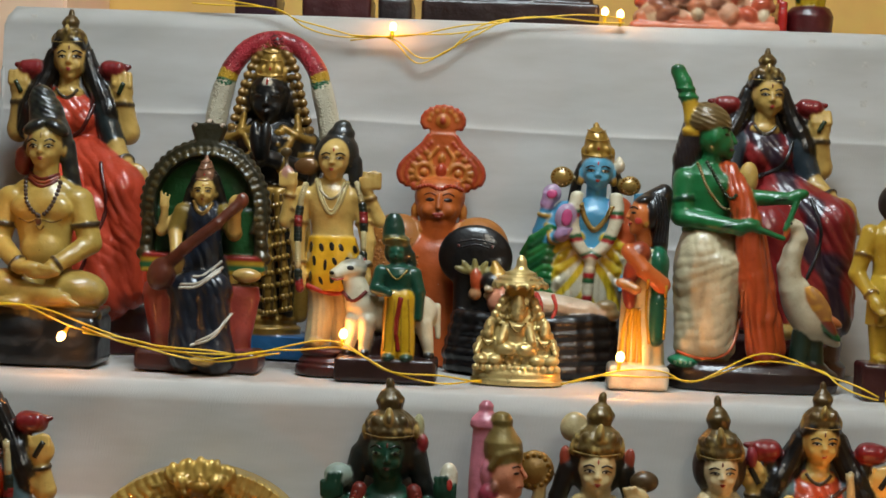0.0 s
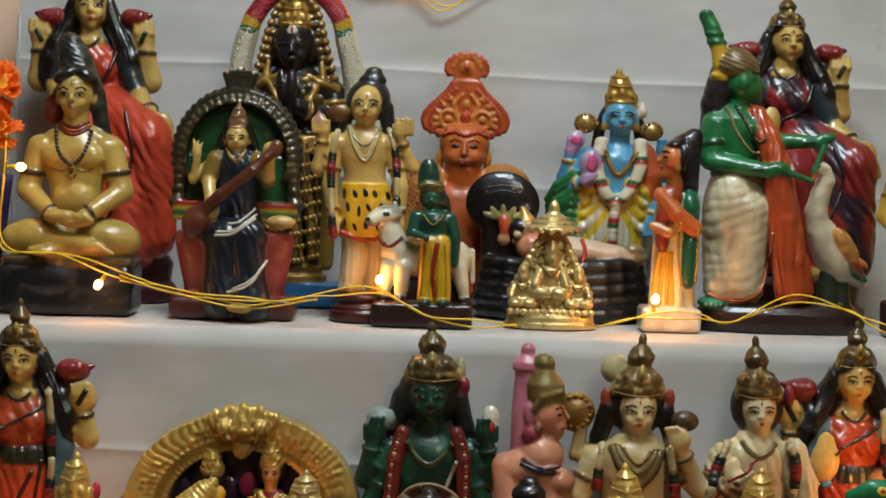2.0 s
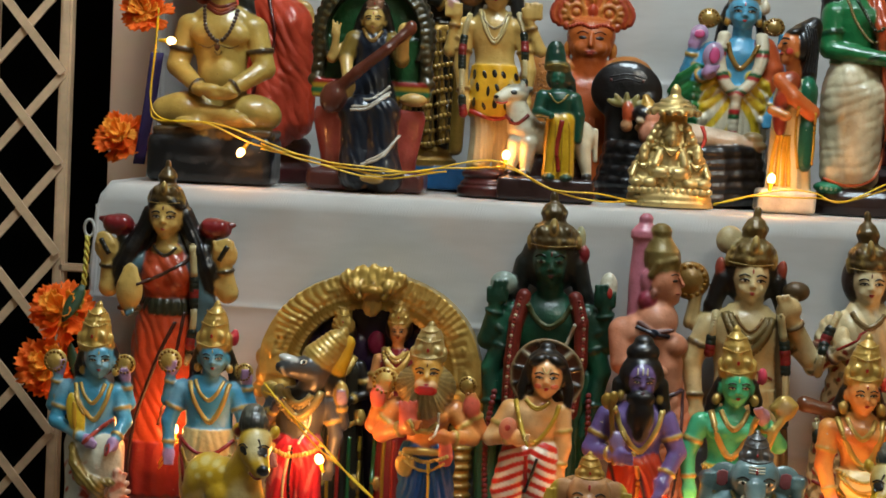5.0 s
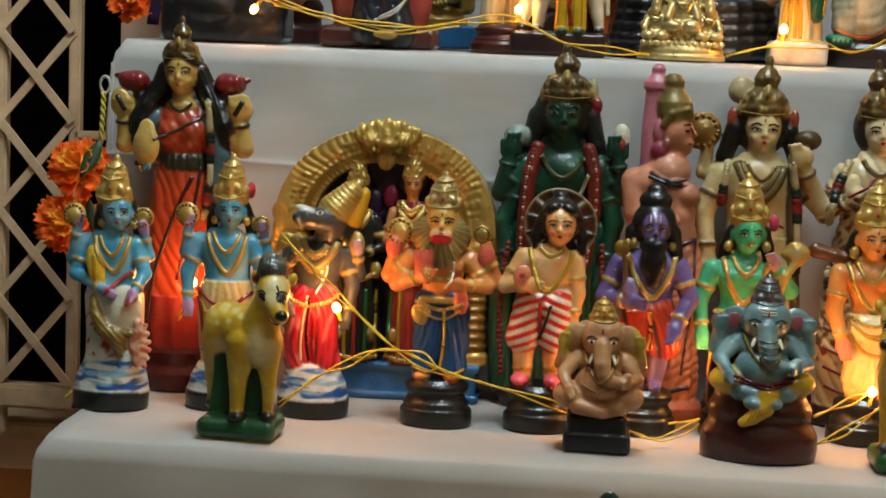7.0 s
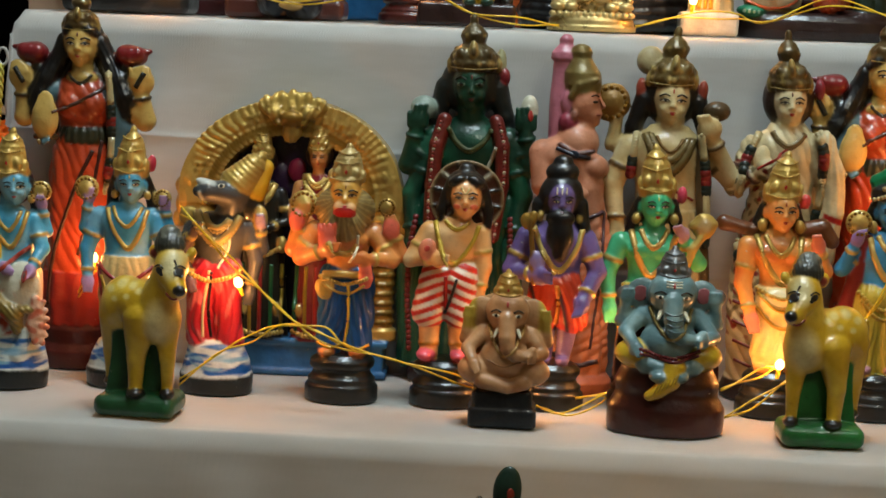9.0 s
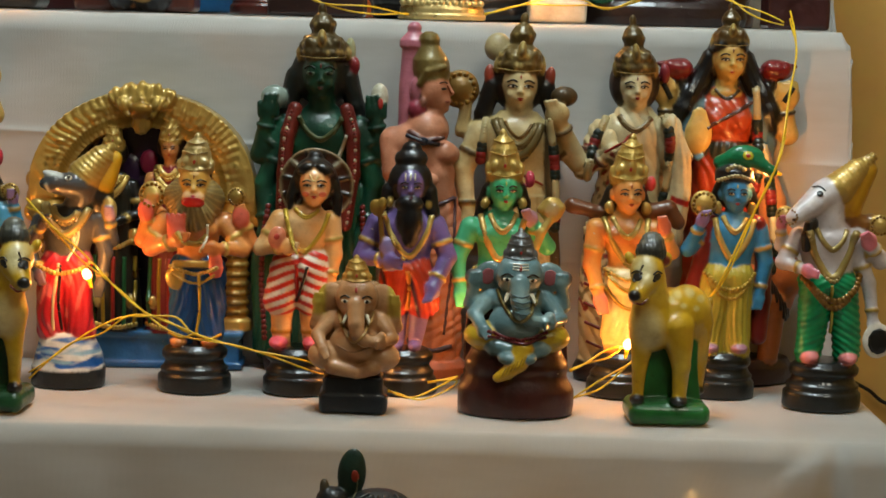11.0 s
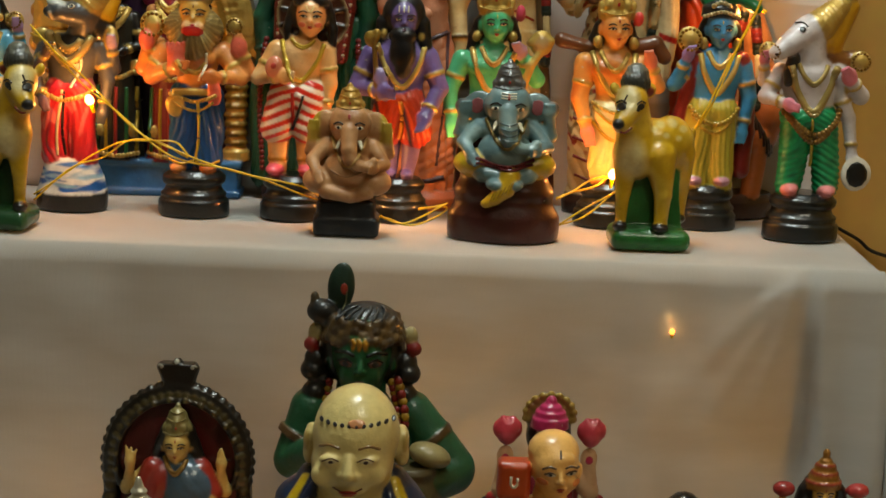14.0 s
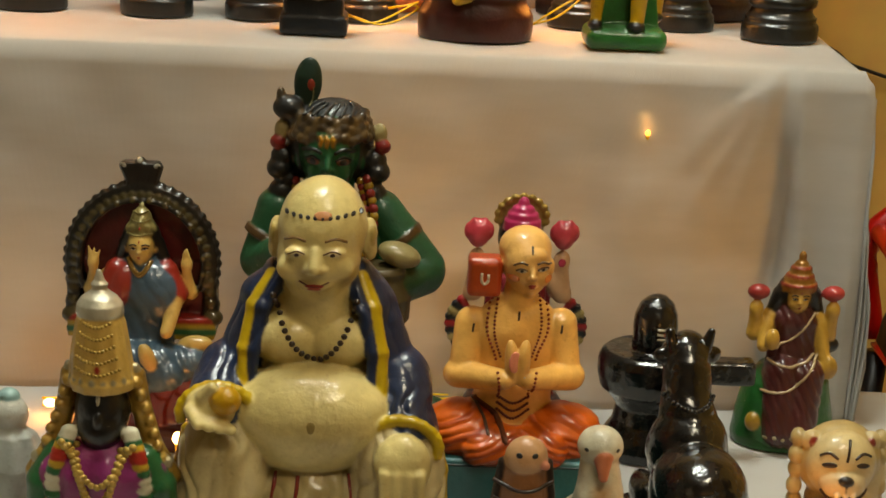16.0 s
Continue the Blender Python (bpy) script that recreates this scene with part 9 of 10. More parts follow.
# ---- figurines on the lowest step ----
def flute_boy():
    d = Doll("figurine", 0.582, -0.185, Z_LOW, 0.000478, "large dark green seated clay boy with feathered turban and pot", mat=M_SATIN, vs=1.10)
    g, hair, wood = "15492f", "100f0d", "4c3a22*.2"
    d.l("2a1814", 20, 0, [(0, 170), (30, 172), (50, 160)], 0.6)
    d.e(g, -90, 110, 20, 80, 60, 60).e(g, 130, 110, 20, 80, 60, 60).e(g, 205, 92, 40, 40, 36, 40)
    d.l("7a5a1c", 18, 0, [(60, 130), (160, 110), (210, 92)], 0.66, 0.05, 9)
    d.l(g, 18, 0, [(190, 92), (260, 94), (330, 108), (390, 108), (430, 66), (450, 40)], 0.62)
    d.e(g, -22, 372, 40, 50, 40, 36).e(g, 56, 372, 40, 50, 40, 36)
    # near arm raised to the chest, far arm round the pot
    d.c(g, (-74, 420, 0), (-102, 342, 16), 36, 32).c(g, (-102, 340, 18), (-60, 372, 78), 30, 22)
    d.e(g, -50, 384, 90, 26, 30, 20)
    d.c(g, (108, 420, 0), (186, 336, 18), 38, 38).c(g, (186, 332, 22), (120, 318, 96), 36, 28)
    d.e(g, 108, 322, 108, 34, 22, 20)
    for i in range(4):
        d.c(g, (84 + 12 * i, 330, 122), (78 + 12 * i, 306, 124), 7, 6)
    for p, q in (((-89, 380, 8), (-92, 374, 9)), ((140, 386, 8), (146, 378, 9))):
        d.c("4a3418*.2", p, q, 38)
    d.l("4a4028", 108, 86, [(252, 40), (276, 58), (310, 58), (340, 44), (352, 46), (360, 40)], 0.8)
    d.e("8c8058", 142, 378, 84, 38, 19, 28, -14)
    d.c(g, (16, 430, 0), (16, 460, 6), 44)
    d.e(hair, 16, 520, -16, 76, 66, 54)
    for s in (-1, 1):
        for i in range(5):
            d.e(hair, 14 + s * (78 + 8 * math.sin(2.2 * i)), 506 - 18 * i, -2 + 6 * (i % 2), 22, 18, 22)
    face(d, 16, 516, 14, 68, "15502f", 0, lip="4a2820", brow="0a140e", tilak=None, eye=False)
    for s in (-1, 1):
        x = 16 + s * 26
        d.m("5c3424", x, 514, 12, 5.5, 0.3).m("0a0c0a", x, 514, 7, 5.5, 1.2)
        d.s("0a140e", 3.4, (x - s * 16, 528), (x + s * 2, 534), (x + s * 20, 529)).s("0a140e", 2, (x - 14, 516), (x, 522), (x + 14, 516))
    # turban: dark crown, twisted band of cord
    d.e("24262a", 20, 566, -8, 62, 34, 52)
    for j in range(3):
        for i in range(19):
            a = radians(-8 + 196 * i / 18)
            d.e((wood, "5a4526*.2", "3a2c1c")[(i + j) % 3], 17 + (68 - 6 * j) * math.cos(a), 548 + 13 * j + 4 * math.sin(i * 1.9 + j), (60 - 4 * j) * math.sin(a), 10, 8.5, 9, 30)
    for i in range(3):
        d.path("a8781c*.2", [(2 + 11 * i, 540, 70), (5 + 10 * i, 548, 71), (1 + 11 * i, 554, 70)], 2.2)
    for i in range(6):
        d.s("3a3c40", 2.5, (-30 + 16 * i, 582), (-10 + 13 * i, 592), (6 + 8 * i, 598), lift=0.4)
    d.e(hair, -56, 584, 0, 28, 20, 24).e("3a3020", -70, 604, 0, 8, 12, 9).e(hair, -40, 570, 4, 20, 14, 18)
    d.e("132c22", -24, 624, -6, 24, 40, 10, -8).m("8a2c1c", -18, 622, 7, 10, 1).s("6a6a50", 1.6, (-14, 618), (-16, 600), (-22, 588))
    for s in (-1, 1):
        d.e("94865e", 17 + s * 84, 548, 0, 13, 17, 12).e("7a1a18", 17 + s * 90, 530, 6, 14, 12, 12)
    d.beads(("7a1c18", "a8862c"), 8, (-40, 470), (-50, 400), (-30, 320), step=1.25)
    d.beads(("8a201a", "b08a2a"), 9, (82, 478), (96, 420), (86, 350), step=1.25)
    d.beads(("b08a2a", "8a201a"), 7, (70, 474), (82, 418), (72, 350), step=1.25)
    d.done()


def laughing_monk():
    d = Doll("figurine", 0.593, -0.40, Z_LOW, 0.000398, "cream bald laughing monk figurine in a navy robe with yellow edging", blend=7, vs=0.98)
    sk, robe, edge = "d6c48a", "162648", "c2a41c"
    d.l("b8a678", 0, 0, [(0, 240), (40, 250), (120, 240), (200, 190)], 0.62)
    # robe skirts and knees
    for s in (-1, 1):
        d.e("c4b48c", s * 150, 250, 60, 92, 130, 90)
        d.c("c4b48c", (s * 150, 290, 80), (s * 166, 90, 110), 84, 90)
    d.e("bfae84", 0, 170, 90, 120, 110, 70)
    d.drape(("c4b48c", "bfae84"), lambda u, v, w: np.abs(u) - 0.12 * v, 34, 7, 1.4, seed=3)
    d.wash(("c4b48c", "bfae84"), "a8946a", lambda u, v, w: 0.7 * np.clip(2 * ripple(u, 0.3 * v, w, 22, 4), 0, 1))
    for u in (-60, -20, 70):
        d.s("7a1c16", 4, (u, 262), (u * 1.1, 200), (u * 1.15, 120), lift=0.4)
    d.e(sk, 0, 362, 72, 148, 98, 98).e(sk, 0, 330, 70, 132, 80, 88)
    d.e(sk, -44, 492, 36, 66, 52, 52).e(sk, 46, 492, 36, 66, 52, 52)
    d.l(sk, 0, 0, [(300, 126), (400, 114), (500, 106), (556, 94), (592, 70), (606, 56)], 0.6)
    # robe over shoulders and arms
    for s in (-1, 1):
        d.path(robe, [(s * 64 + 6, 598, -6), (s * 94 + 6, 556, -4), (s * 134 + 2, 430, 8), (s * 170, 330, 30), (s * 188, 200, 20), (s * 200, 60, 10)], 38, 64)
        d.c(robe, (s * 156, 420, 18), (s * 164, 380 if s < 0 else 330, 84), 54, 56)
        d.path(edge, [(s * 78 + 4, 606, 22), (s * 106, 556, 46), (s * 122, 480, 66), (s * 120, 400, 86), (s * 112, 330, 106)], 13, 11)
        d.path(robe, [(s * 60 + 4, 610, 28), (s * 88, 556, 54), (s * 104, 480, 72), (s * 106, 410, 86)], 14, 9)
        d.ring(edge, s * 162, 372 if s < 0 else 318, 122, 66, 9, sq=0.85, a0=-10, a1=190, n=12)
        d.path(edge, [(s * 222, 330, 84), (s * 236, 260, 70), (s * 244, 160, 60)], 9)
    # left hand with fruit, other on the knee
    d.e(sk, -172, 392, 138, 44, 40, 32).e("c8981c", -144, 416, 162, 27, 26, 22)
    for i in range(4):
        d.c(sk, (-206 + 17 * i, 396 - 8 * i, 158), (-190 + 19 * i, 376 - 3 * i, 178), 11, 10)
    d.c(sk, (-184, 420, 156), (-168, 440, 162), 12, 10)
    d.e(sk, 166, 300, 150, 50, 58, 34)
    for i in range(4):
        d.c(sk, (136 + 20 * i, 290, 176), (134 + 21 * i, 246, 182), 12, 9)
    d.m("a08c54", 4, 372, 9, 12, 0.2)
    # head
    d.c(sk, (4, 540, 10), (8, 600, 20), 62)
    d.e(sk, 12, 700, 20, 78, 94, 82).e(sk, 8, 650, 36, 74, 70, 72).e(sk, 5, 604, 54, 46, 28, 36)
    d.drape(robe, lambda u, v, w: np.abs(u) + 0.35 * v, 40, 5, 1.4, seed=8)
    for s in (-1, 1):
        d.e(sk, 12 + s * 82, 680, 4, 14, 34, 19).e(sk, 13 + s * 84, 654, 8, 12, 18, 14).e("b39c5c", 12 + s * 88, 684, 18, 5, 17, 7)
        x = 4 + s * 31
        d.e(sk, x, 674, 92, 22, 11, 12)
        d.m("d0c4a0", x, 672, 12, 3.6, 0.2).m("3a2012", x, 672, 6, 3.8, 0.8)
        d.s("7a5c34", 2.8, (x - s * 15, 696), (x + s * 5, 700), (x + s * 26, 691)).s("5a4028", 1.6, (x - 16, 673), (x, 679), (x + 16, 673))
        d.e(sk, x + s * 10, 640, 78, 26, 23, 18)
    d.c(sk, (5, 678, 102), (5, 650, 114), 8, 12)
    for s in (-1, 1):
        d.e(sk, 5 + s * 11, 646, 104, 9, 7, 9)
    d.e(sk, 5, 616, 92, 30, 12, 14)
    d.m("96241c", 5, 615, 17, 4.4, 0.8).m("a84438", 5, 609, 13, 4.2, 0.8).s("5a1c18", 1.5, (-22, 623), (5, 614), (32, 623), lift=1)
    for i in range(13):
        d.m("2c2a30", -62 + 12.8 * i, 742 - 5 * math.sin(math.pi * i / 12), 4.2, 4.2, 0.8)
    d.m("c88a60", 15, 741, 16, 8, 0.8)
    pts = [(-70, 580), (-56, 536), (-28, 490), (6, 466), (40, 490), (66, 536), (80, 580)]
    d.beads("33241e", 6, *pts, step=2.1)
    d.done()


def saint():
    d = Doll("figurine", 0.741, -0.335, Z_LOW + 0.001, 0.000395, "orange-robed praying saint figurine on a turquoise block", vs=0.955)
    sk = "f0b868"
    d.b("2f6c78", 10, 112, 0, 180, 112, 100, 8)
    d.s("1c3c4a", 3, (-150, 212), (0, 210), (150, 212))
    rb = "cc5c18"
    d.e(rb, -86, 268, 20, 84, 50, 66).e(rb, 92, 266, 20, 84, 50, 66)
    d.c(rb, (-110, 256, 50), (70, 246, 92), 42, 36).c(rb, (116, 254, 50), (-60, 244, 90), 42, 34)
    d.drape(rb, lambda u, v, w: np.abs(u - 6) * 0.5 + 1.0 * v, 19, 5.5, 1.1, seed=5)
    # darker orange in step with the folds: fold shading put into the paint
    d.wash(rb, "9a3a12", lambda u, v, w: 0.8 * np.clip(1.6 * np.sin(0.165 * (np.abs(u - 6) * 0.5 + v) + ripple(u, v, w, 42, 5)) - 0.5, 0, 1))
    d.l(sk, 0, 0, [(270, 80), (340, 74), (420, 82), (470, 88), (510, 70), (540, 34)], 0.62)
    d.s("4a3020", 3.4, (-96, 340), (-60, 310), (-44, 276), lift=1).s("5a2c14", 6, (-80, 330), (-30, 300), (-10, 262), lift=1)
    for s in (-1, 1):
        d.c(sk, (s * 84, 478, 0), (s * 98, 384, 20), 33, 29)
        d.c(sk, (s * 106, 378, 24), (s * 22, 394, 92), 30, 20)
        d.e(sk, s * 10, 430, 94, 14, 48, 17, -s * 6)
    d.m("e08a78", -6, 436, 12, 22, 0.2)
    d.c(sk, (0, 515, 4), (8, 580, 8), 34, 32)
    face(d, 10, 604, 10, 61, "f2bc72", 0.16, lip="9a3424", tilak=None, brow="5a3c24")
    d.e("f2bc72", 8, 636, -2, 50, 44, 50)
    d.s("2a1c18", 2, (20, 638), (20, 654))
    d.m("e0803c", -16, 590, 12, 8, 0.02).m("e0803c", 50, 590, 8, 7, 0.02)
    for u, v in ((0, 500), (-84, 470), (84, 470)):
        d.s("3a2418", 2.4, (u, v), (u + 1, v + 18))
    d.b("b03c18", -68, 582, 12, 32, 40, 24, 10).b("b84a20", -68, 582, 32, 25, 31, 6, 5)
    d.s("d8d0c0", 3.4, (-74, 594), (-74, 578), (-68, 571), (-62, 578), (-62, 594), lift=1)
    for s in (-1, 1):
        d.beads("8a3018", 3.2, (s * 52, 540), (s * 58, 480), (s * 38, 420), (s * 26, 330), step=2.6)
        d.beads("7a2818", 2.8, (s * 40, 540), (s * 44, 480), (s * 28, 420), step=2.6)
    for i in range(3):
        d.beads("5a2018", 3.4, (-30, 340 - 14 * i), (0, 326 - 16 * i), (30, 340 - 14 * i), step=1.6)
    d.done()


def lotus_goddess():
    d = Doll("figurine", 0.757, -0.095, Z_LOW, 0.00051, "clay goddess with pink lotus buds and gold crown", res=4.2)
    sk = "c8a080"
    d.l("3a1a18", 0, 0, [(0, 90), (40, 92), (60, 80)], 0.7)
    d.l("7a1c2c", 0, 0, [(50, 70), (140, 66), (220, 56), (290, 56), (310, 22)], 0.66, 0.06, 9)
    d.e("1a1614", 0, 350, -8, 40, 44, 30)
    face(d, 0, 346, 4, 34, sk)
    d.e("8a7440*.4", 0, 382, -12, 43, 40, 8)
    for i in range(11):
        a = radians(-10 + 20 * i)
        d.e("9a8040*.4", 43 * math.cos(a), 384 + 38 * math.sin(a), -8, 7, 7, 6)
    d.l("b02860", 0, 10, [(366, 33), (386, 32), (388, 28), (398, 27), (400, 21), (409, 19), (411, 11), (420, 9), (426, 4)], 0.9)
    for s in (-1, 1):
        d.c(sk, (s * 52, 285, 0), (s * 78, 250, 4), 18, 17).c(sk, (s * 78, 250, 4), (s * 74, 300, 10), 16, 13)
        d.e(sk, s * 74, 312, 12, 15, 20, 12)
        d.m("a83050", s * 74, 312, 7, 8)
        d.e("b83848", s * 74, 362, 8, 24, 22, 22).e("c04858", s * 74, 352, 16, 16, 18, 16)
        for i in range(6):
            a = radians(60 * i)
            d.e("b83848", s * 74 + 17 * math.cos(a), 364 + 10 * math.sin(a), 14, 9, 15, 9)
        # folded fans of cloth
        for i in range(9):
            a = radians(-52 + 13 * i)
            d.c(("9a1c24", "15161a", "a89868", "15161a")[i % 4], (s * 62, 190, 4), (s * (62 + 58 * math.cos(a)), 190 + 58 * math.sin(a), 6), 3, 7)
    d.done()


def stone_lingam():
    d = Doll("figurine", 0.876, -0.145, Z_LOW, 0.00049, "polished black stone lingam on a round spouted pedestal", "stone idol", mat=M_STONE)
    bk = "0a0a0b"
    d.l(bk, 0, 0, [(0, 88), (16, 90), (34, 84), (60, 66), (90, 60), (110, 74), (126, 92), (150, 98), (176, 98), (190, 92), (196, 84)], 0.9)
    d.b(bk, 110, 166, 20, 70, 22, 22, 8)
    d.l(bk, 0, 0, [(190, 40), (240, 40), (262, 38), (282, 30), (294, 16), (298, 4)], 1.0)
    for i in range(3):
        d.s("b8b4a8", 2.4, (-2, 226 + 9 * i), (12, 225 + 9 * i), (26, 228 + 9 * i))
    d.m("a84820", 12, 234, 4, 4, 1)
    d.done()


def stone_bull():
    d = Doll("figurine", 0.886, -0.33, Z_LOW, 0.00044, "polished black stone bull lying with its back turned", "stone idol", rz=6, mat=M_STONE)
    bk = "0b0b0c"
    d.b(bk, 0, 24, 0, 96, 24, 120, 8)
    d.e(bk, 0, 120, 40, 86, 84, 96).e(bk, 0, 160, -50, 74, 90, 70).e(bk, 0, 226, -60, 52, 50, 46)
    for s in (-1, 1):
        d.e(bk, s * 70, 76, 70, 34, 44, 70).e(bk, s * 66, 70, -70, 28, 36, 60)
        d.e(bk, s * 42, 326, -96, 20, 16, 12, s * 20)
        d.c(bk, (s * 30, 340, -94), (s * 38, 372, -92), 12, 8)
    d.c(bk, (0, 230, -70), (0, 300, -90), 48, 42)
    d.e(bk, 0, 320, -110, 44, 46, 48)
    d.drape(bk, (0, 0.8, 0.45), 44, 4.0, 0.8)
    d.beads("141416", 4.5, (-46, 262), (0, 248), (46, 262), step=1.4)
    d.done()


def small_goddess():
    d = Doll("figurine", 1.003, -0.11, Z_LOW, 0.0005, "small clay goddess in a maroon sari seated on a green mound", "figurine")
    sk, sari = "bf9440", "4a1c1c"
    d.l("20602c", 0, 0, [(0, 92), (16, 94), (60, 88), (120, 76), (150, 50)], 0.72)
    d.l(sari, 4, 6, [(100, 48), (170, 46), (205, 37), (240, 42), (262, 18)], 0.66, 0.04, 8)
    d.c(sari, (-16, 140, 30), (-16, 40, 52), 34, 32).c(sari, (26, 136, 30), (14, 36, 52), 34, 34)
    for i in range(7):
        d.m("b8a888", -44 + 15 * i, 32 + 3 * (i % 2), 4, 4)
    d.s("b8a080", 2.6, (36, 250), (0, 206), (-36, 190), lift=0.2).s("b8a080", 3, (-46, 166), (0, 160), (44, 176), lift=0.2).s("b8a080", 2.8, (-54, 112), (0, 124), (46, 176), lift=0.2)
    d.drape(sari, lambda u, v, w: 0.8 * u + 0.35 * v, 13, 2.6, 1.0)
    d.e("b08a2c", -62, 52, 44, 15, 17, 12)
    d.e(sk, 36, 24, 84, 16, 8, 16)
    d.c(sk, (4, 250, 4), (4, 266, 6), 13)
    d.e("120e0c", 4, 284, -4, 36, 36, 26)
    for s in (-1, 1):
        d.path("120e0c", [(4 + s * 30, 280, -2), (4 + s * 40, 244, -4)], 13, 12)
        d.c(sk, (s * 42, 236, 0), (s * 66, 206, 4), 15, 14).c(sk, (s * 66, 206, 4), (s * 68, 246, 10), 14, 11)
        d.e(sk, s * 68, 254, 12, 13, 16, 11)
        d.e("a03030", s * 66, 284, 8, 20, 14, 16)
    d.c(sk, (46, 226, 8), (58, 170, 26), 13, 12).e(sk, 66, 152, 34, 16, 22, 12)
    d.c(sk, (-46, 226, 8), (-52, 190, 26), 13, 12).e(sk, -40, 206, 40, 13, 20, 11)
    d.e("16161a", 66, 186, 4, 22, 16, 14)
    face(d, 4, 276, 6, 29, "c49a4c", 0, lip="8a2c20", tilak="7a1810")
    d.l("9a6a2c*.4", 4, 2, [(288, 30), (298, 31), (301, 27), (313, 26), (316, 21), (328, 19), (331, 13), (340, 12), (343, 7), (354, 7), (360, 3)], 0.95)
    for v in (300, 316, 330):
        d.ring("8a2c1c", 4, v, 2, 29 - (v - 300) * 0.45, 2.2, sq=0.95, face="flat", n=16)
    d.done()


def stone_lion():
    d = Doll("figurine", 0.979, -0.405, Z_LOW, 0.00036, "cream clay lion figurine with curled mane", "animal figurine")
    c = "c2ae84"
    d.b("3a3a1c", 0, 20, 0, 110, 20, 90, 8)
    d.l(c, 10, -10, [(36, 84), (120, 80), (220, 74), (270, 60)], 0.9)
    for s in (-1, 1):
        d.c(c, (s * 50, 200, 40), (s * 54, 50, 66), 32, 26).e(c, s * 54, 48, 78, 28, 16, 30)
    d.e("b09a6c", 0, 300, -6, 86, 84, 64)
    d.e("b8a478", 26, 270, -20, 76, 96, 60)
    d.e(c, -4, 306, 26, 70, 70, 56)
    d.e("ccb894", -6, 280, 62, 48, 36, 36)
    d.e("1c1614", -6, 296, 94, 15, 10, 9).path("1c1614", [(-6, 286, 96), (-6, 268, 94)], 3, 3)
    for s in (-1, 1):
        d.e(c, -4 + s * 60, 350, 10, 20, 22, 14).e("7a2018", -4 + s * 58, 350, 20, 10, 12, 8)
        d.m("2a1c14", -4 + s * 34, 322, 15, 5.5, 1.4, tilt=-8 * s)
        d.s("2a1c14", 3, (-4 + s * 52, 336), (-4 + s * 34, 344), (-4 + s * 16, 334))
        d.s("3a2418", 3, (-6 + s * 6, 262), (-6 + s * 30, 254), (-6 + s * 48, 272))
        for i in range(5):
            d.e("a89468", -4 + s * (84 + 3 * (i % 2)), 350 - 34 * i, -4 + 6 * (i % 2), 16, 20, 18)
    for i in range(3):
        d.c("e0d8c8", (-22 + 16 * i, 268, 92), (-22 + 16 * i, 252, 92), 6, 5)
    d.s("2a1c14", 3, (-4, 330), (0, 350), (4, 372), lift=0.8)
    d.e("a04a2c", -30, 234, 66, 46, 13, 20)
    d.done()


def white_swan():
    d = Doll("swan_figurine", 0.795, -0.455, Z_LOW, 0.00036, "glossy white clay swan with an orange beak", "animal figurine")
    c = "c8c2b2"
    d.l("6a3a20", 0, 0, [(0, 80), (20, 82), (36, 70)], 0.8)
    d.e(c, 0, 150, -10, 92, 120, 100).e(c, 0, 110, 30, 84, 80, 80)
    d.path(c, [(0, 230, 30), (4, 300, 50), (0, 372, 40)], 56, 36)
    d.e(c, 0, 396, 46, 44, 40, 42)
    d.c("b86a4c", (3, 384, 78), (3, 352, 98), 19, 9).e("8a3c2c", 3, 350, 92, 9, 7, 8)
    d.wash(c, "b88a58", lambda u, v, w: 0.8 * np.clip(1.3 - np.abs(u - 2) / 22, 0, 1) * np.clip((340 - v) / 20, 0, 1) * np.clip(w / 20, 0, 1))
    for s in (-1, 1):
        d.m("16120f", s * 30, 400, 4, 4)
        d.e("b8b2a0", s * 80, 150, -6, 26, 90, 70)
    d.done()


def brown_bird():
    d = Doll("figurine", 0.744, -0.47, Z_LOW, 0.00039, "small brown and cream clay owl-shaped figurine", "animal figurine")
    d.l("8a5a38", 0, 0, [(0, 76), (40, 74), (120, 66), (200, 52), (290, 44), (340, 38), (366, 26)], 0.8)
    for i in range(7):
        d.s("2c1810", 4, (-60 + 4 * i, 300 - 34 * i), (0, 286 - 34 * i), (60 - 4 * i, 300 - 34 * i), lift=0.8)
    d.e("b88c68", 0, 346, 14, 38, 36, 28).c("c07a64", (24, 340, 24), (34, 334, 30), 11, 8)
    for s in (-1, 1):
        d.path("20120c", [(s * 40, 330, 6), (s * 50, 240, 8), (s * 66, 90, 10)], 9, 12)
        d.m("16100c", s * 14, 356, 6, 5)
    d.done()


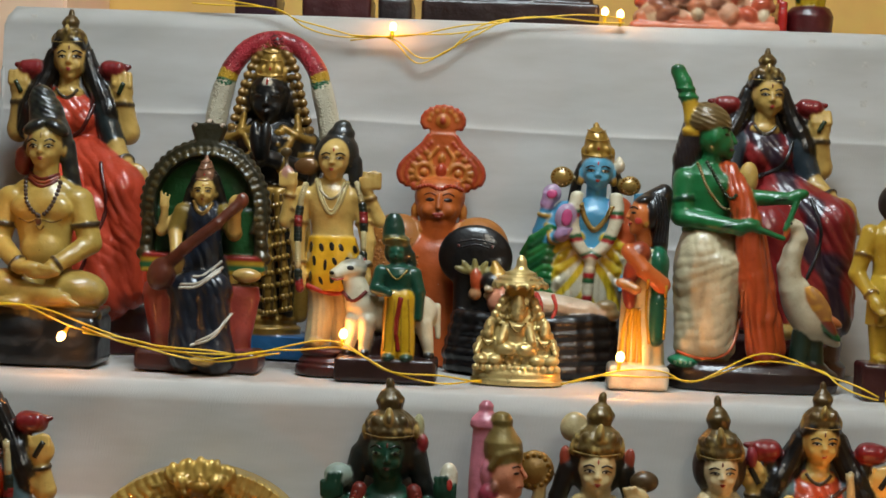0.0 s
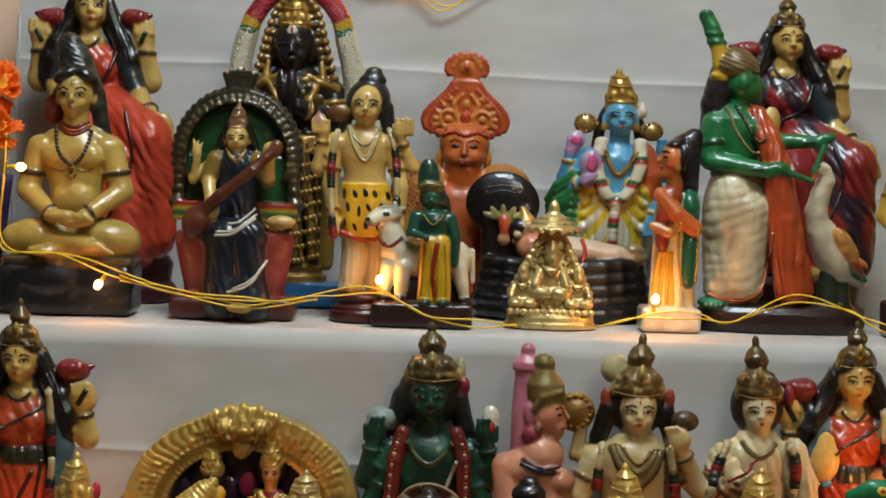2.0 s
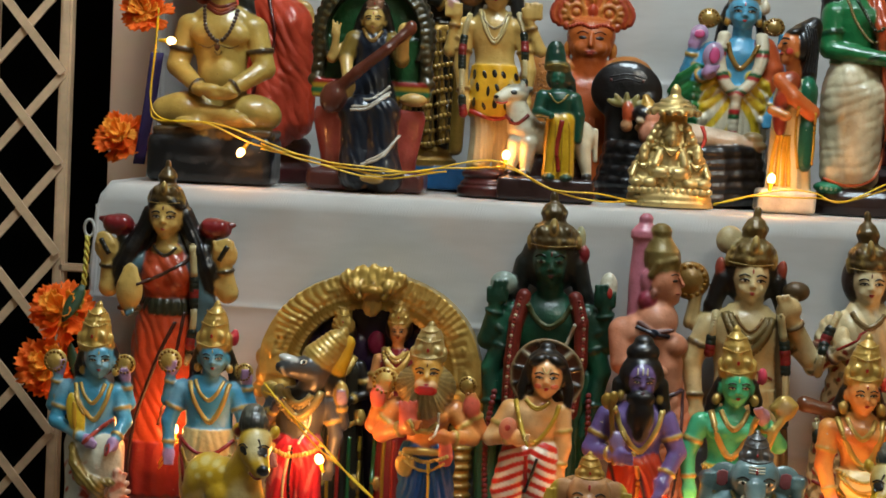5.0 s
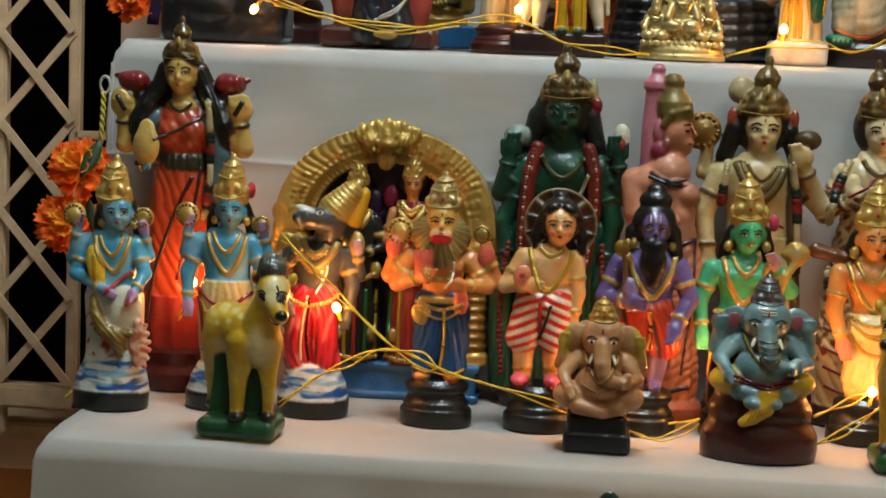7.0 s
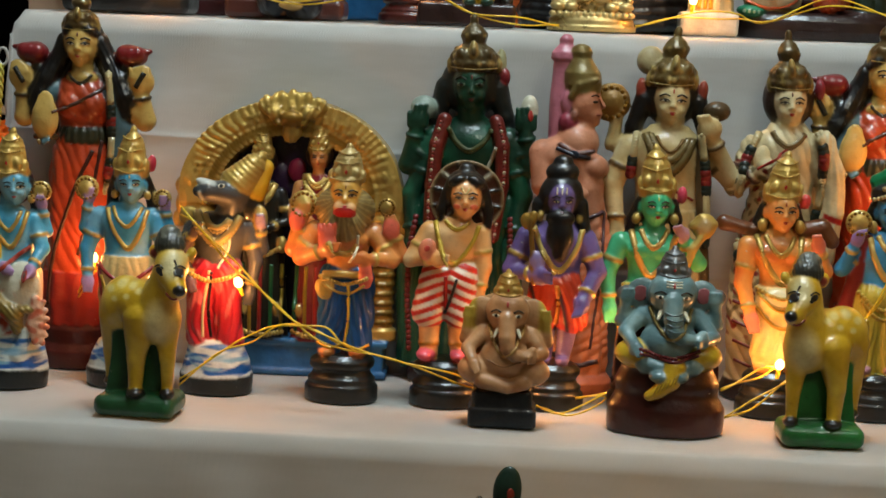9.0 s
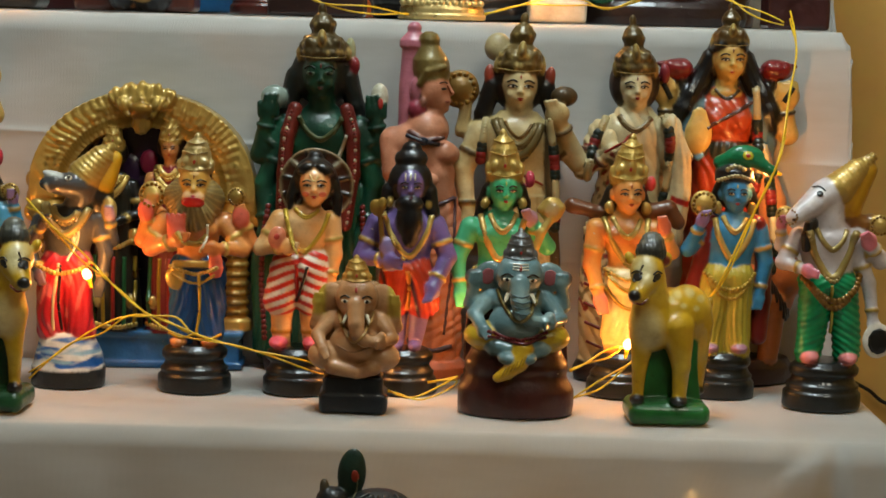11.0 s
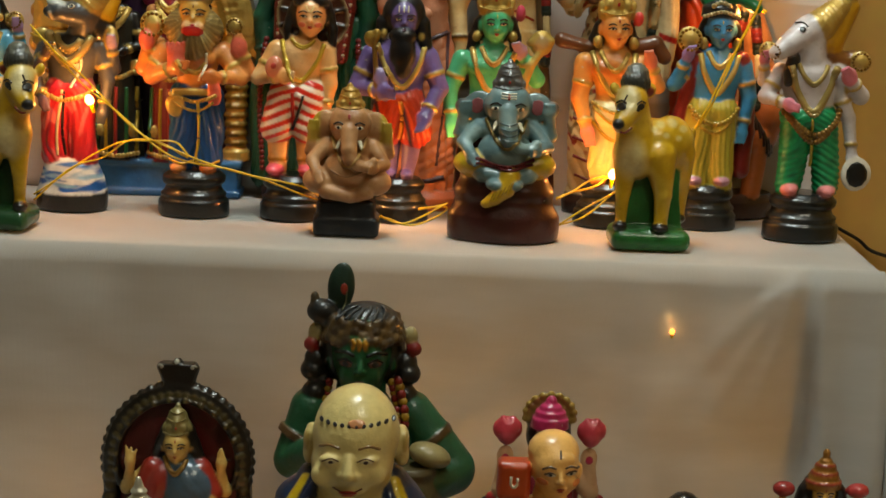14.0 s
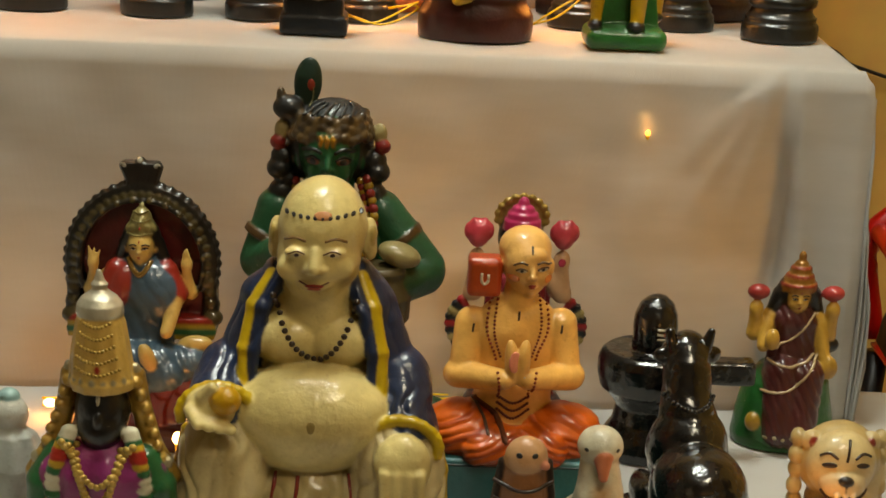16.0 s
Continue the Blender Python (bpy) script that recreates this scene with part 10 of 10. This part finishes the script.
def black_god():
    d = Doll("figurine", 0.450, -0.455, Z_LOW, 0.00038, "black-faced figurine with silver and gold crown and pink robe", vs=0.9)
    bk = "070708"
    d.l("3a1c1c", 0, 0, [(0, 150), (40, 152), (60, 140)], 0.6)
    d.l("8a2a72", 0, 0, [(50, 110), (160, 116), (260, 112), (320, 120), (360, 90), (380, 44)], 0.62, 0.05, 11)
    for s in (-1, 1):
        d.path("1c5a34", [(s * 78, 340, 6), (s * 104, 280, 10), (s * 106, 160, 6)], 30, 36)
        line = spline([Vector((s * 54, 402, 30)), Vector((s * 72, 350, 44)), Vector((s * 82, 270, 48)), Vector((s * 80, 150, 44))], 5)
        for i, p in enumerate(line):
            d.e(("c8c4b4", "c8c4b4", "1c5a34", "b8962c", "a82820", "a82820", "b8962c", "1c5a34")[i % 8], p.x, p.y, p.z, 17, 13, 13)
        d.path("a8843c*.5", [(s * 60, 510, -10), (s * 68, 440, -8), (s * 88, 360, -10), (s * 122, 290, -12)], 17, 22)
        for i in range(8):
            d.e("b8944a*.5", s * (62 + 8 * i), 500 - 27 * i, 6, 10, 12, 10)
        d.e("b0a890*.7", s * 60, 526, -4, 9, 13, 9).e("b0a890*.7", s * 120, 330, 6, 11, 13, 10)
    for i in range(3):
        d.beads(GOLD, 8, (-66 + 12 * i, 384 - 6 * i), (0, 300 - 46 * i), (66 - 12 * i, 384 - 6 * i), step=1.4)
    d.e(bk, 0, 440, 6, 50, 78, 48)
    d.e(bk, 0, 410, 20, 42, 48, 40).e(bk, 0, 436, 54, 8, 18, 9)
    d.m("b8b0a0", 0, 480, 4, 14, 1)
    d.l("d4b266*.2", 0, 0, [(488, 58), (506, 62), (514, 58), (560, 54), (628, 44), (640, 40)], 0.9, 0.02, 12)
    d.l("c8c4b8*.6", 0, 0, [(636, 38), (646, 43), (664, 41), (678, 32), (688, 20), (696, 13), (704, 16), (712, 10), (734, 4)], 0.9)
    for i in range(10):
        a = radians(180 * i / 9)
        d.e("a49a80*.7", 53 * math.cos(a), 512, 48 * math.sin(a), 7, 10, 7)
    for i in range(5):
        d.beads("b89a50*.3", 4, (-40 + 3 * i, 540 + 24 * i), (0, 530 + 24 * i), (40 - 3 * i, 540 + 24 * i), step=1.7)
    d.e("9a2018", 2, 540, 46, 7, 12, 6)
    d.done()


def pale_shell():
    d = Doll("figurine", 0.366, -0.37, Z_LOW, 0.0004, "small white and pale blue clay figurine", "figurine")
    d.l("3a4448", 0, 0, [(0, 60), (20, 62), (40, 50)], 0.8)
    d.l("b8c0c4", 0, 0, [(36, 50), (110, 60), (170, 66), (230, 44), (250, 20)], 0.8, 0.06, 8)
    d.e("c4c8c8", 0, 270, 0, 34, 36, 30).e("8ab0b8", 0, 304, 0, 20, 16, 18)
    d.done()


flute_boy()
laughing_monk()
saint()
lotus_goddess()
stone_lingam()
stone_bull()
small_goddess()
stone_lion()
white_swan()
brown_bird()
black_god()
pale_shell()
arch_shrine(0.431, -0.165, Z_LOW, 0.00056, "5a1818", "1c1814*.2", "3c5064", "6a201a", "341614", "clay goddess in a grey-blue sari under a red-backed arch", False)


# ---- string lights ----
def bulb_mesh(at, aim, scale=1.0):
    """A small tear-shaped lamp, its tip along aim."""
    bm = bmesh.new()
    rings, sides = [(0, 0.0018), (0.001, 0.0032), (0.003, 0.0042), (0.006, 0.0042), (0.0088, 0.0029), (0.0102, 0.0007)], 8
    m = Vector(aim).to_track_quat("Z", "Y").to_matrix()
    prev = None
    for h, r in rings:
        ring = [bm.verts.new(Vector(at) + m @ Vector((r * scale * math.cos(2 * math.pi * j / sides), r * scale * math.sin(2 * math.pi * j / sides), h * scale))) for j in range(sides)]
        if prev:
            for j in range(sides):
                bm.faces.new((prev[j], prev[(j + 1) % sides], ring[(j + 1) % sides], ring[j]))
        else:
            bm.faces.new(ring[::-1])
        prev = ring
    bm.faces.new(prev)
    return bm


def socket_mesh(at, aim):
    m = Vector(aim).normalized()
    return bm_tube([Vector(at) - m * 0.009, Vector(at) - m * 0.002, Vector(at) + m * 0.001], [0.0016, 0.0022, 0.0020], 8)


def string_light(label, runs, bulbs, tint=(1.0, 0.37, 0.085)):
    """Pairs of thin wires along runs, with lit bulbs: (place, aim, watts)."""
    root = tagged(new("string_light"), label, "string lights", "strings of small lamps")
    root.location = runs[0][0]
    for k, run in enumerate(runs):
        for s in (-1, 1):
            line = spline(run, 8)
            pts = [p + Vector((0, -0.0012 * s * math.sin(0.5 * i), 0.0022 * s * math.cos(0.33 * i + k) + 0.0016 * s)) for i, p in enumerate(line)]
            part("wire", bm_tube(pts, 0.00095, 6), M_WIRE, root, smooth=True)
    for at, aim, watts in bulbs:
        b = part("bulb", bulb_mesh(at, aim, (0.6 if watts > 0.003 else 0.35) if watts < 0.02 else 1.0), M_BULB if watts > 0.02 else M_BULB_DIM, root, "glowing warm bulb", smooth=True)
        part("socket", socket_mesh(at, aim), M_WIRE, root)
        b.visible_shadow = False
        data = bpy.data.lights.new("bulb_light", "POINT")
        data.energy, data.color, data.shadow_soft_size = watts, tint, 0.004
        lamp = new("bulb_light", data)
        lamp.location = Vector(at) + Vector(aim).normalized() * 0.006 + Vector((0, -0.003, 0))


string_light("thin yellow wire with small lit bulbs along the upper step",
             [[(0.086, 0.285, 1.29), (0.084, 0.285, 1.251), (0.081, 0.284, 1.197), (0.094, 0.275, 1.177), (0.148, 0.268, 1.175), (0.205, 0.265, 1.157), (0.263, 0.270, 1.143), (0.32, 0.276, 1.134),
               (0.359, 0.276, 1.134), (0.409, 0.276, 1.143), (0.46, 0.29, 1.146), (0.511, 0.272, 1.124), (0.562, 0.272, 1.118), (0.60, 0.30, 1.115)],
              [(0.205, 0.265, 1.154), (0.263, 0.270, 1.139), (0.33, 0.276, 1.130), (0.40, 0.276, 1.137)],
              [(0.679, 0.285, 1.117), (0.728, 0.278, 1.130), (0.778, 0.275, 1.132), (0.811, 0.272, 1.127), (0.877, 0.30, 1.150), (0.932, 0.30, 1.140), (0.954, 0.29, 1.129), (0.99, 0.28, 1.116)]],
             [((0.186, 0.268, 1.150), (-0.4, -0.2, -0.6), 0.10), ((0.460, 0.300, 1.152), (0.1, 0, 1), 0.13), ((0.736, 0.282, 1.142), (0.1, 0, 1), 0.3), ((0.096, 0.285, 1.26), (1, 0, 0), 0.03)])
string_light("thin yellow wire with lit bulbs hanging below the topmost step",
             [[(0.246, 0.566, 1.512), (0.34, 0.558, 1.504), (0.38, 0.552, 1.486), (0.432, 0.552, 1.475), (0.477, 0.552, 1.474), (0.51, 0.552, 1.45), (0.542, 0.552, 1.461), (0.574, 0.552, 1.484), (0.612, 0.556, 1.5), (0.676, 0.558, 1.505), (0.743, 0.56, 1.503)],
              [(0.432, 0.552, 1.473), (0.50, 0.550, 1.478), (0.56, 0.552, 1.487), (0.612, 0.556, 1.498)]],
             [((0.480, 0.548, 1.482), (0.1, 0, 1), 0.10), ((0.738, 0.563, 1.506), (0, 0, 1), 0.05), ((0.722, 0.60, 1.512), (0, 0, 1), 0.03)])
string_light("thin yellow wire with lit bulbs looped among the avatar figurines",
             [[(0.256, 0.055, 0.933), (0.271, 0.045, 0.924), (0.294, 0.045, 0.9), (0.326, 0.045, 0.871), (0.37, 0.042, 0.834), (0.408, 0.04, 0.817), (0.456, 0.045, 0.805), (0.512, 0.05, 0.79), (0.54, 0.07, 0.775)],
              [(0.259, 0.05, 0.772), (0.299, 0.045, 0.804), (0.327, 0.045, 0.818), (0.354, 0.042, 0.832), (0.391, 0.042, 0.83), (0.409, 0.04, 0.819)],
              [(0.593, 0.06, 0.764), (0.622, 0.06, 0.758), (0.658, 0.07, 0.775), (0.63, 0.075, 0.77)],
              [(0.763, 0.06, 0.788), (0.794, 0.07, 0.801), (0.814, 0.08, 0.808)],
              [(0.766, 0.05, 0.764), (0.793, 0.05, 0.779), (0.826, 0.06, 0.802)],
              [(0.14, 0.135, 0.835), (0.155, 0.14, 0.86), (0.165, 0.15, 0.85)]],
             [((0.311, 0.066, 0.862), (-0.3, -0.3, 1), 0.54), ((0.818, 0.080, 0.806), (0.1, -0.1, 1), 0.32), ((0.150, 0.155, 0.865), (0, 0, 1), 0.34),
              ((0.570, 0.088, 0.800), (0, 0, 1), 0.26), ((0.672, 0.100, 0.815), (0, 0, 1), 0.24), ((0.752, 0.100, 0.815), (0, 0, 1), 0.24)])
string_light("yellow wire with a lit bulb hanging down from the upper step",
             [[(0.985, 0.225, 1.125), (0.982, 0.17, 1.09), (0.967, 0.12, 1.045), (0.954, 0.085, 0.991), (0.93, 0.078, 0.936), (0.906, 0.075, 0.878), (0.89, 0.085, 0.85)]],
             [((0.961, 0.150, 0.972), (-1, 0.1, 0.2), 0.45)])
# the two dimmest bulbs are added at the cloth's face for an orange light spot
string_light("wire with lit bulbs strung under the middle table behind its cloth",
             [[(0.10, 0.10, 0.50), (0.35, 0.06, 0.46), (0.62, 0.06, 0.56), (0.84, 0.03, 0.66), (1.0, 0.10, 0.60)]],
             [((0.870, -0.039, 0.682), (0, -0.4, 1), 0.0035), ((0.867, -0.038, 0.693), (0, -0.2, 1), 0.0015), ((0.30, 0.08, 0.50), (0, 0, 1), 0.9), ((0.66, 0.12, 0.56), (0, 0, 1), 3.1), ((0.95, 0.12, 0.58), (0, 0, 1), 1.5)], (1.0, 0.58, 0.22))
string_light("wire with lit bulbs lying on the lowest step",
             [[(0.33, -0.10, 0.427), (0.40, -0.09, 0.428), (0.52, -0.07, 0.428), (0.70, -0.055, 0.428)]],
             [((0.345, -0.115, 0.432), (-1, -0.3, 0.2), 0.05), ((0.475, -0.26, 0.46), (0, 0, 1), 0.06), ((0.945, -0.475, 0.50), (0, -0.3, 1), 0.05), ((0.895, -0.475, 0.49), (0, 0.5, 1), 0.03), ((0.50, -0.30, 0.45), (0, 0, 1), 0.08)])


# ---- marigold garlands of cloth flowers ----
def flower(x, y, z, r, seed):
    rnd = random.Random(seed)
    root = tagged(new("marigold_flower"), "bright orange artificial marigold of ruffled cloth", "artificial flower", "orange marigold garland")
    root.location = (x, y, z)
    for ring in range(4):
        n = (13, 11, 9, 6)[ring]
        bm = bmesh.new()
        for i in range(n):
            a = 2 * math.pi * (i + 0.45 * ring + rnd.random() * 0.3) / n
            out = r * (1.05, 0.84, 0.6, 0.36)[ring] * rnd.uniform(0.88, 1.1)
            half, bend = 1.25 * math.pi / n, rnd.uniform(-0.4, 0.45)
            rows = []
            for f in (0.08, 0.35, 0.65, 0.86, 1.0):
                row = []
                for j in range(9):
                    g = j / 4 - 1
                    # notched tip, ribs along the petal, edges curled forward
                    rr = out * f * (1 - 0.1 * g * g) * (1 + (0.07 * math.cos(9.4 * g + i) if f > 0.8 else 0))
                    b = a + g * half * (0.5 + 0.5 * f)
                    depth = r * (0.06 + 0.12 * ring) + r * (0.1 + 0.1 * ring + bend) * f * f + 0.035 * r * f * math.cos(9.4 * g + i) + 0.07 * r * f * g * g
                    row.append(bm.verts.new((x + rr * math.cos(b), y - depth, z + rr * math.sin(b))))
                rows.append(row)
            for p, q in zip(rows[:-1], rows[1:]):
                for j in range(8):
                    bm.faces.new((p[j], p[j + 1], q[j + 1], q[j]))
        bmesh.ops.rotate(bm, cent=(x, y, z), matrix=Matrix.Rotation(radians(-26), 3, "X"), verts=bm.verts)
        ob = part("petal_ring", bm, M_MARIGOLD if ring < 2 else M_MARIGOLD2, root, smooth=True)
        so = ob.modifiers.new("thickness", "SOLIDIFY")
        so.thickness = 0.0006
    bm = bmesh.new()
    bmesh.ops.create_uvsphere(bm, u_segments=10, v_segments=6, radius=r * 0.3)
    bmesh.ops.scale(bm, vec=(1, 0.5, 1), verts=bm.verts)
    bmesh.ops.translate(bm, vec=(x, y - 0.02 * r, z), verts=bm.verts)
    part("heart", bm, M_MARIGOLD, root, smooth=True)


def leaf(at, tip, w):
    bm = bmesh.new()
    a, b = Vector(at), Vector(tip)
    side = (b - a).cross(Vector((0, 1, 0))).normalized()
    rows = []
    for i in range(7):
        f = i / 6
        p, h = a + (b - a) * f, w * math.sin(math.pi * (0.06 + 0.92 * f)) ** 0.8
        rows.append([bm.verts.new(p + side * h * g + Vector((0, 0.25 * w * abs(g), 0))) for g in (-1, -0.5, 0, 0.5, 1)])
    for p, q in zip(rows[:-1], rows[1:]):
        for j in range(4):
            bm.faces.new((p[j], p[j + 1], q[j + 1], q[j]))
    ob = part("leaf", bm, M_LEAF, smooth=True)
    so = ob.modifiers.new("thickness", "SOLIDIFY")
    so.thickness = 0.0008
    return tagged(ob, "dark green cloth leaf on the marigold garland", "leaf", "orange marigold garland")


flower(0.019, 0.205, 0.972, 0.031, 3)
flower(0.009, 0.200, 0.914, 0.033, 7)
flower(0.041, 0.40, 1.339, 0.032, 11)
flower(0.045, 0.395, 1.291, 0.028, 15)
flower(0.022, 0.40, 1.153, 0.03, 19)
leaf((0.042, 0.190, 1.005), (0.026, 0.176, 0.968), 0.0075)
leaf((0.030, 0.190, 0.945), (0.042, 0.184, 0.905), 0.006)
cord_line = spline([(0.043, 0.198, 1.055), (0.042, 0.196, 1.02), (0.036, 0.20, 0.98), (0.016, 0.21, 0.94), (0.006, 0.21, 0.89)], 20)
cord_bm = bmesh.new()
for turn in (0.0, math.pi):
    bm_tube([p + Vector((0.0016 * math.cos(0.7 * i + turn), 0.0016 * math.sin(0.7 * i + turn), 0)) for i, p in enumerate(cord_line)], 0.0017, 6, cord_bm)
tagged(part("cotton_cord", cord_bm, M_CREAM_ROPE, smooth=True), "twisted pale green cord holding the marigold garland", "cord")
ring = [(0.044 + 0.005 * math.cos(a), 0.199, 1.063 + 0.0085 * math.sin(a)) for a in np.linspace(0, 2 * math.pi, 16, endpoint=False)]
tagged(part("hook_ring", bm_tube(ring, 0.0016, 6, closed=True), M_CLOTH, smooth=True), "white plastic ring hooking the garland to the cloth", "ring")


def ribbon(points, w, name, label, mat):
    bm = bmesh.new()
    rows = []
    for i, p in enumerate(spline(points, 6)):
        rows.append([bm.verts.new(p + Vector((w * g, 0.3 * w * math.sin(2.0 * g + i * 0.3), 0))) for g in (-1, -0.5, 0, 0.5, 1)])
    for p, q in zip(rows[:-1], rows[1:]):
        for j in range(4):
            bm.faces.new((p[j], p[j + 1], q[j + 1], q[j]))
    ob = part(name, bm, mat, smooth=True)
    so = ob.modifiers.new("thickness", "SOLIDIFY")
    so.thickness = 0.001
    return tagged(ob, label, "ribbon")


ribbon([(0.064, 0.375, 1.25), (0.056, 0.38, 1.19), (0.045, 0.385, 1.125)], 0.007, "purple_ribbon", "dark purple cloth strip hanging beside the upper step", M_PURPLE)


ribbon([(0.050, 0.245, 0.835), (0.040, 0.235, 0.80), (0.030, 0.225, 0.765), (0.022, 0.21, 0.72)], 0.012, "purple_ribbon", "dark purple cloth strip hanging behind the middle step", M_PURPLE)
tagged(part("cotton_cord", bm_tube(spline([(0.031, 0.19, 0.762), (0.024, 0.185, 0.750), (0.012, 0.18, 0.737)]), 0.0018, 8), M_CREAM_ROPE, smooth=True), "end of the pale green cord lying on the cloth", "cord")


# ---- what stands on the topmost step: only the feet come into view ----
def top_block(x0, x1, label, cols, h=0.10, y=0.66, bumps=0, foot=24):
    w = (x1 - x0) / 2 / 0.0006
    d = Doll("figurine", (x0 + x1) / 2, y, Z_TOP, 0.0006, label, "figurine", "figurines on the topmost step", res=4.2)
    d.b(cols[0], 0, foot, 0, w, foot, 60, min(8, foot - 1)).b(cols[0], 0, 2 * foot + 6, 0, w * 0.92, 10, 54, 6)
    if bumps:
        rnd = random.Random(5)
        for i in range(bumps):
            d.e(cols[1 + i % (len(cols) - 1)], rnd.uniform(-w, w) * 0.85, 2 * foot + 8 + rnd.uniform(0, 60), rnd.uniform(10, 50), rnd.uniform(9, 24), rnd.uniform(8, 20), rnd.uniform(14, 26), rnd.uniform(-40, 40))
    d.l(cols[1], 0, 0, [(50, w * 0.7), (h / 0.0006, w * 0.6), (h / 0.0006 + 120, w * 0.45), (h / 0.0006 + 180, w * 0.2)], min(1.0, 60 / (w * 0.7)), 0.05, 9)
    d.e(cols[-1], 0, h / 0.0006 + 210, 0, 34, 42, 32)
    d.done()


top_block(0.285, 0.335, "clay figurine on a dark purple foot", ("2a1020", "7a5a30", "b08a60"))
top_block(0.366, 0.448, "clay figurine on a maroon foot", ("3a1418", "6a4a3a", "b08a60"))
top_block(0.456, 0.496, "small clay figurine on a dark foot", ("20181c", "6a6a70", "b08a60"))
top_block(0.507, 0.717, "wide clay figurine on a long dark brown foot", ("24100e", "3a1c18", "a07850"))
top_block(0.753, 0.930, "orange and cream painted clay group on a broad foot", ("c8765a", "c89a84", "b8543a", "d0bca4", "c07a5c", "8a5a48"), bumps=90, foot=9)
pot = Doll("figurine", 0.965, 0.655, Z_TOP, 0.0006, "small clay figurine with a yellow body on a round maroon foot", "figurine", "figurines on the topmost step", res=4.2)
pot.l("4a1216", 0, 0, [(0, 42), (10, 46), (40, 47), (50, 42), (58, 36)], 1.0)
pot.l("c0a020", 0, 0, [(54, 26), (80, 30), (120, 28), (170, 18)], 0.9, 0.08, 7).e("2a6a3a", -24, 92, 10, 10, 26, 12).e("2a6a3a", 22, 96, 10, 9, 24, 12)
pot.e("b08a60", 0, 200, 0, 30, 38, 30)
pot.done()
top_block(0.925, 0.936, "narrow red clay figurine", ("a01814", "b02018", "b08a60"))


# ---- beyond the steps ----
def chair():
    root = tagged(new("plastic_chair"), "small red plastic chair with dark legs beside the steps", "chair")
    root.location = (1.410, 0.30, 0)
    part("seat", bm_box(1.240, 1.570, 0.16, 0.48, 0.30, 0.32, 0.008), M_RED, root)
    # legs coloured black to keep the chair dark below its seat
    for x, y in ((1.250, 0.17), (1.560, 0.17), (1.250, 0.47), (1.560, 0.47)):
        part("leg", bm_tube([(x, y, 0.30), (x + (0.02 if x > 1.45 else -0.015), y, 0.0)], 0.014, 10), M_BLACK, root, smooth=True)
    for x in (1.235, 1.580):
        part("armrest", bm_tube(spline([(x, 0.17, 0.31), (x - 0.02, 0.17, 0.39), (x - 0.018, 0.22, 0.44), (x - 0.01, 0.36, 0.46), (x, 0.47, 0.455)]), 0.012, 10), M_RED, root, smooth=True)
    for i in range(5):
        x = 1.270 + i * 0.062
        part("back_slat", bm_box(x, x + 0.035, 0.465, 0.478, 0.32, 0.48, 0.004), M_RED, root)
    part("back_rail", bm_tube(spline([(1.240, 0.47, 0.32), (1.235, 0.48, 0.46), (1.410, 0.50, 0.51), (1.570, 0.48, 0.46), (1.570, 0.47, 0.32)]), 0.014, 10), M_RED, root, smooth=True)


def bag():
    bm = bmesh.new()
    bmesh.ops.create_uvsphere(bm, u_segments=20, v_segments=14, radius=1)
    for v in bm.verts:
        n = noise.noise(v.co * 2.2)
        v.co = Vector((1.31 + v.co.x * 0.10 * (1 + 0.15 * n), 0.31 + v.co.y * 0.10, 0.385 + max(-0.62, v.co.z) * 0.10 * (1 + 0.2 * n)))
    tagged(part("black_bag", bm, M_BLACK, smooth=True), "soft black bag lying on the red chair", "bag")


chair()
bag()
tagged(part("wall_cable", bm_tube(spline([(1.22, 0.93, 0.62), (1.27, 0.935, 0.594), (1.31, 0.935, 0.571), (1.45, 0.935, 0.55), (1.9, 0.935, 0.56)]), 0.003, 6), M_BLACK, smooth=True), "thin black cable fixed along the yellow wall", "cable")
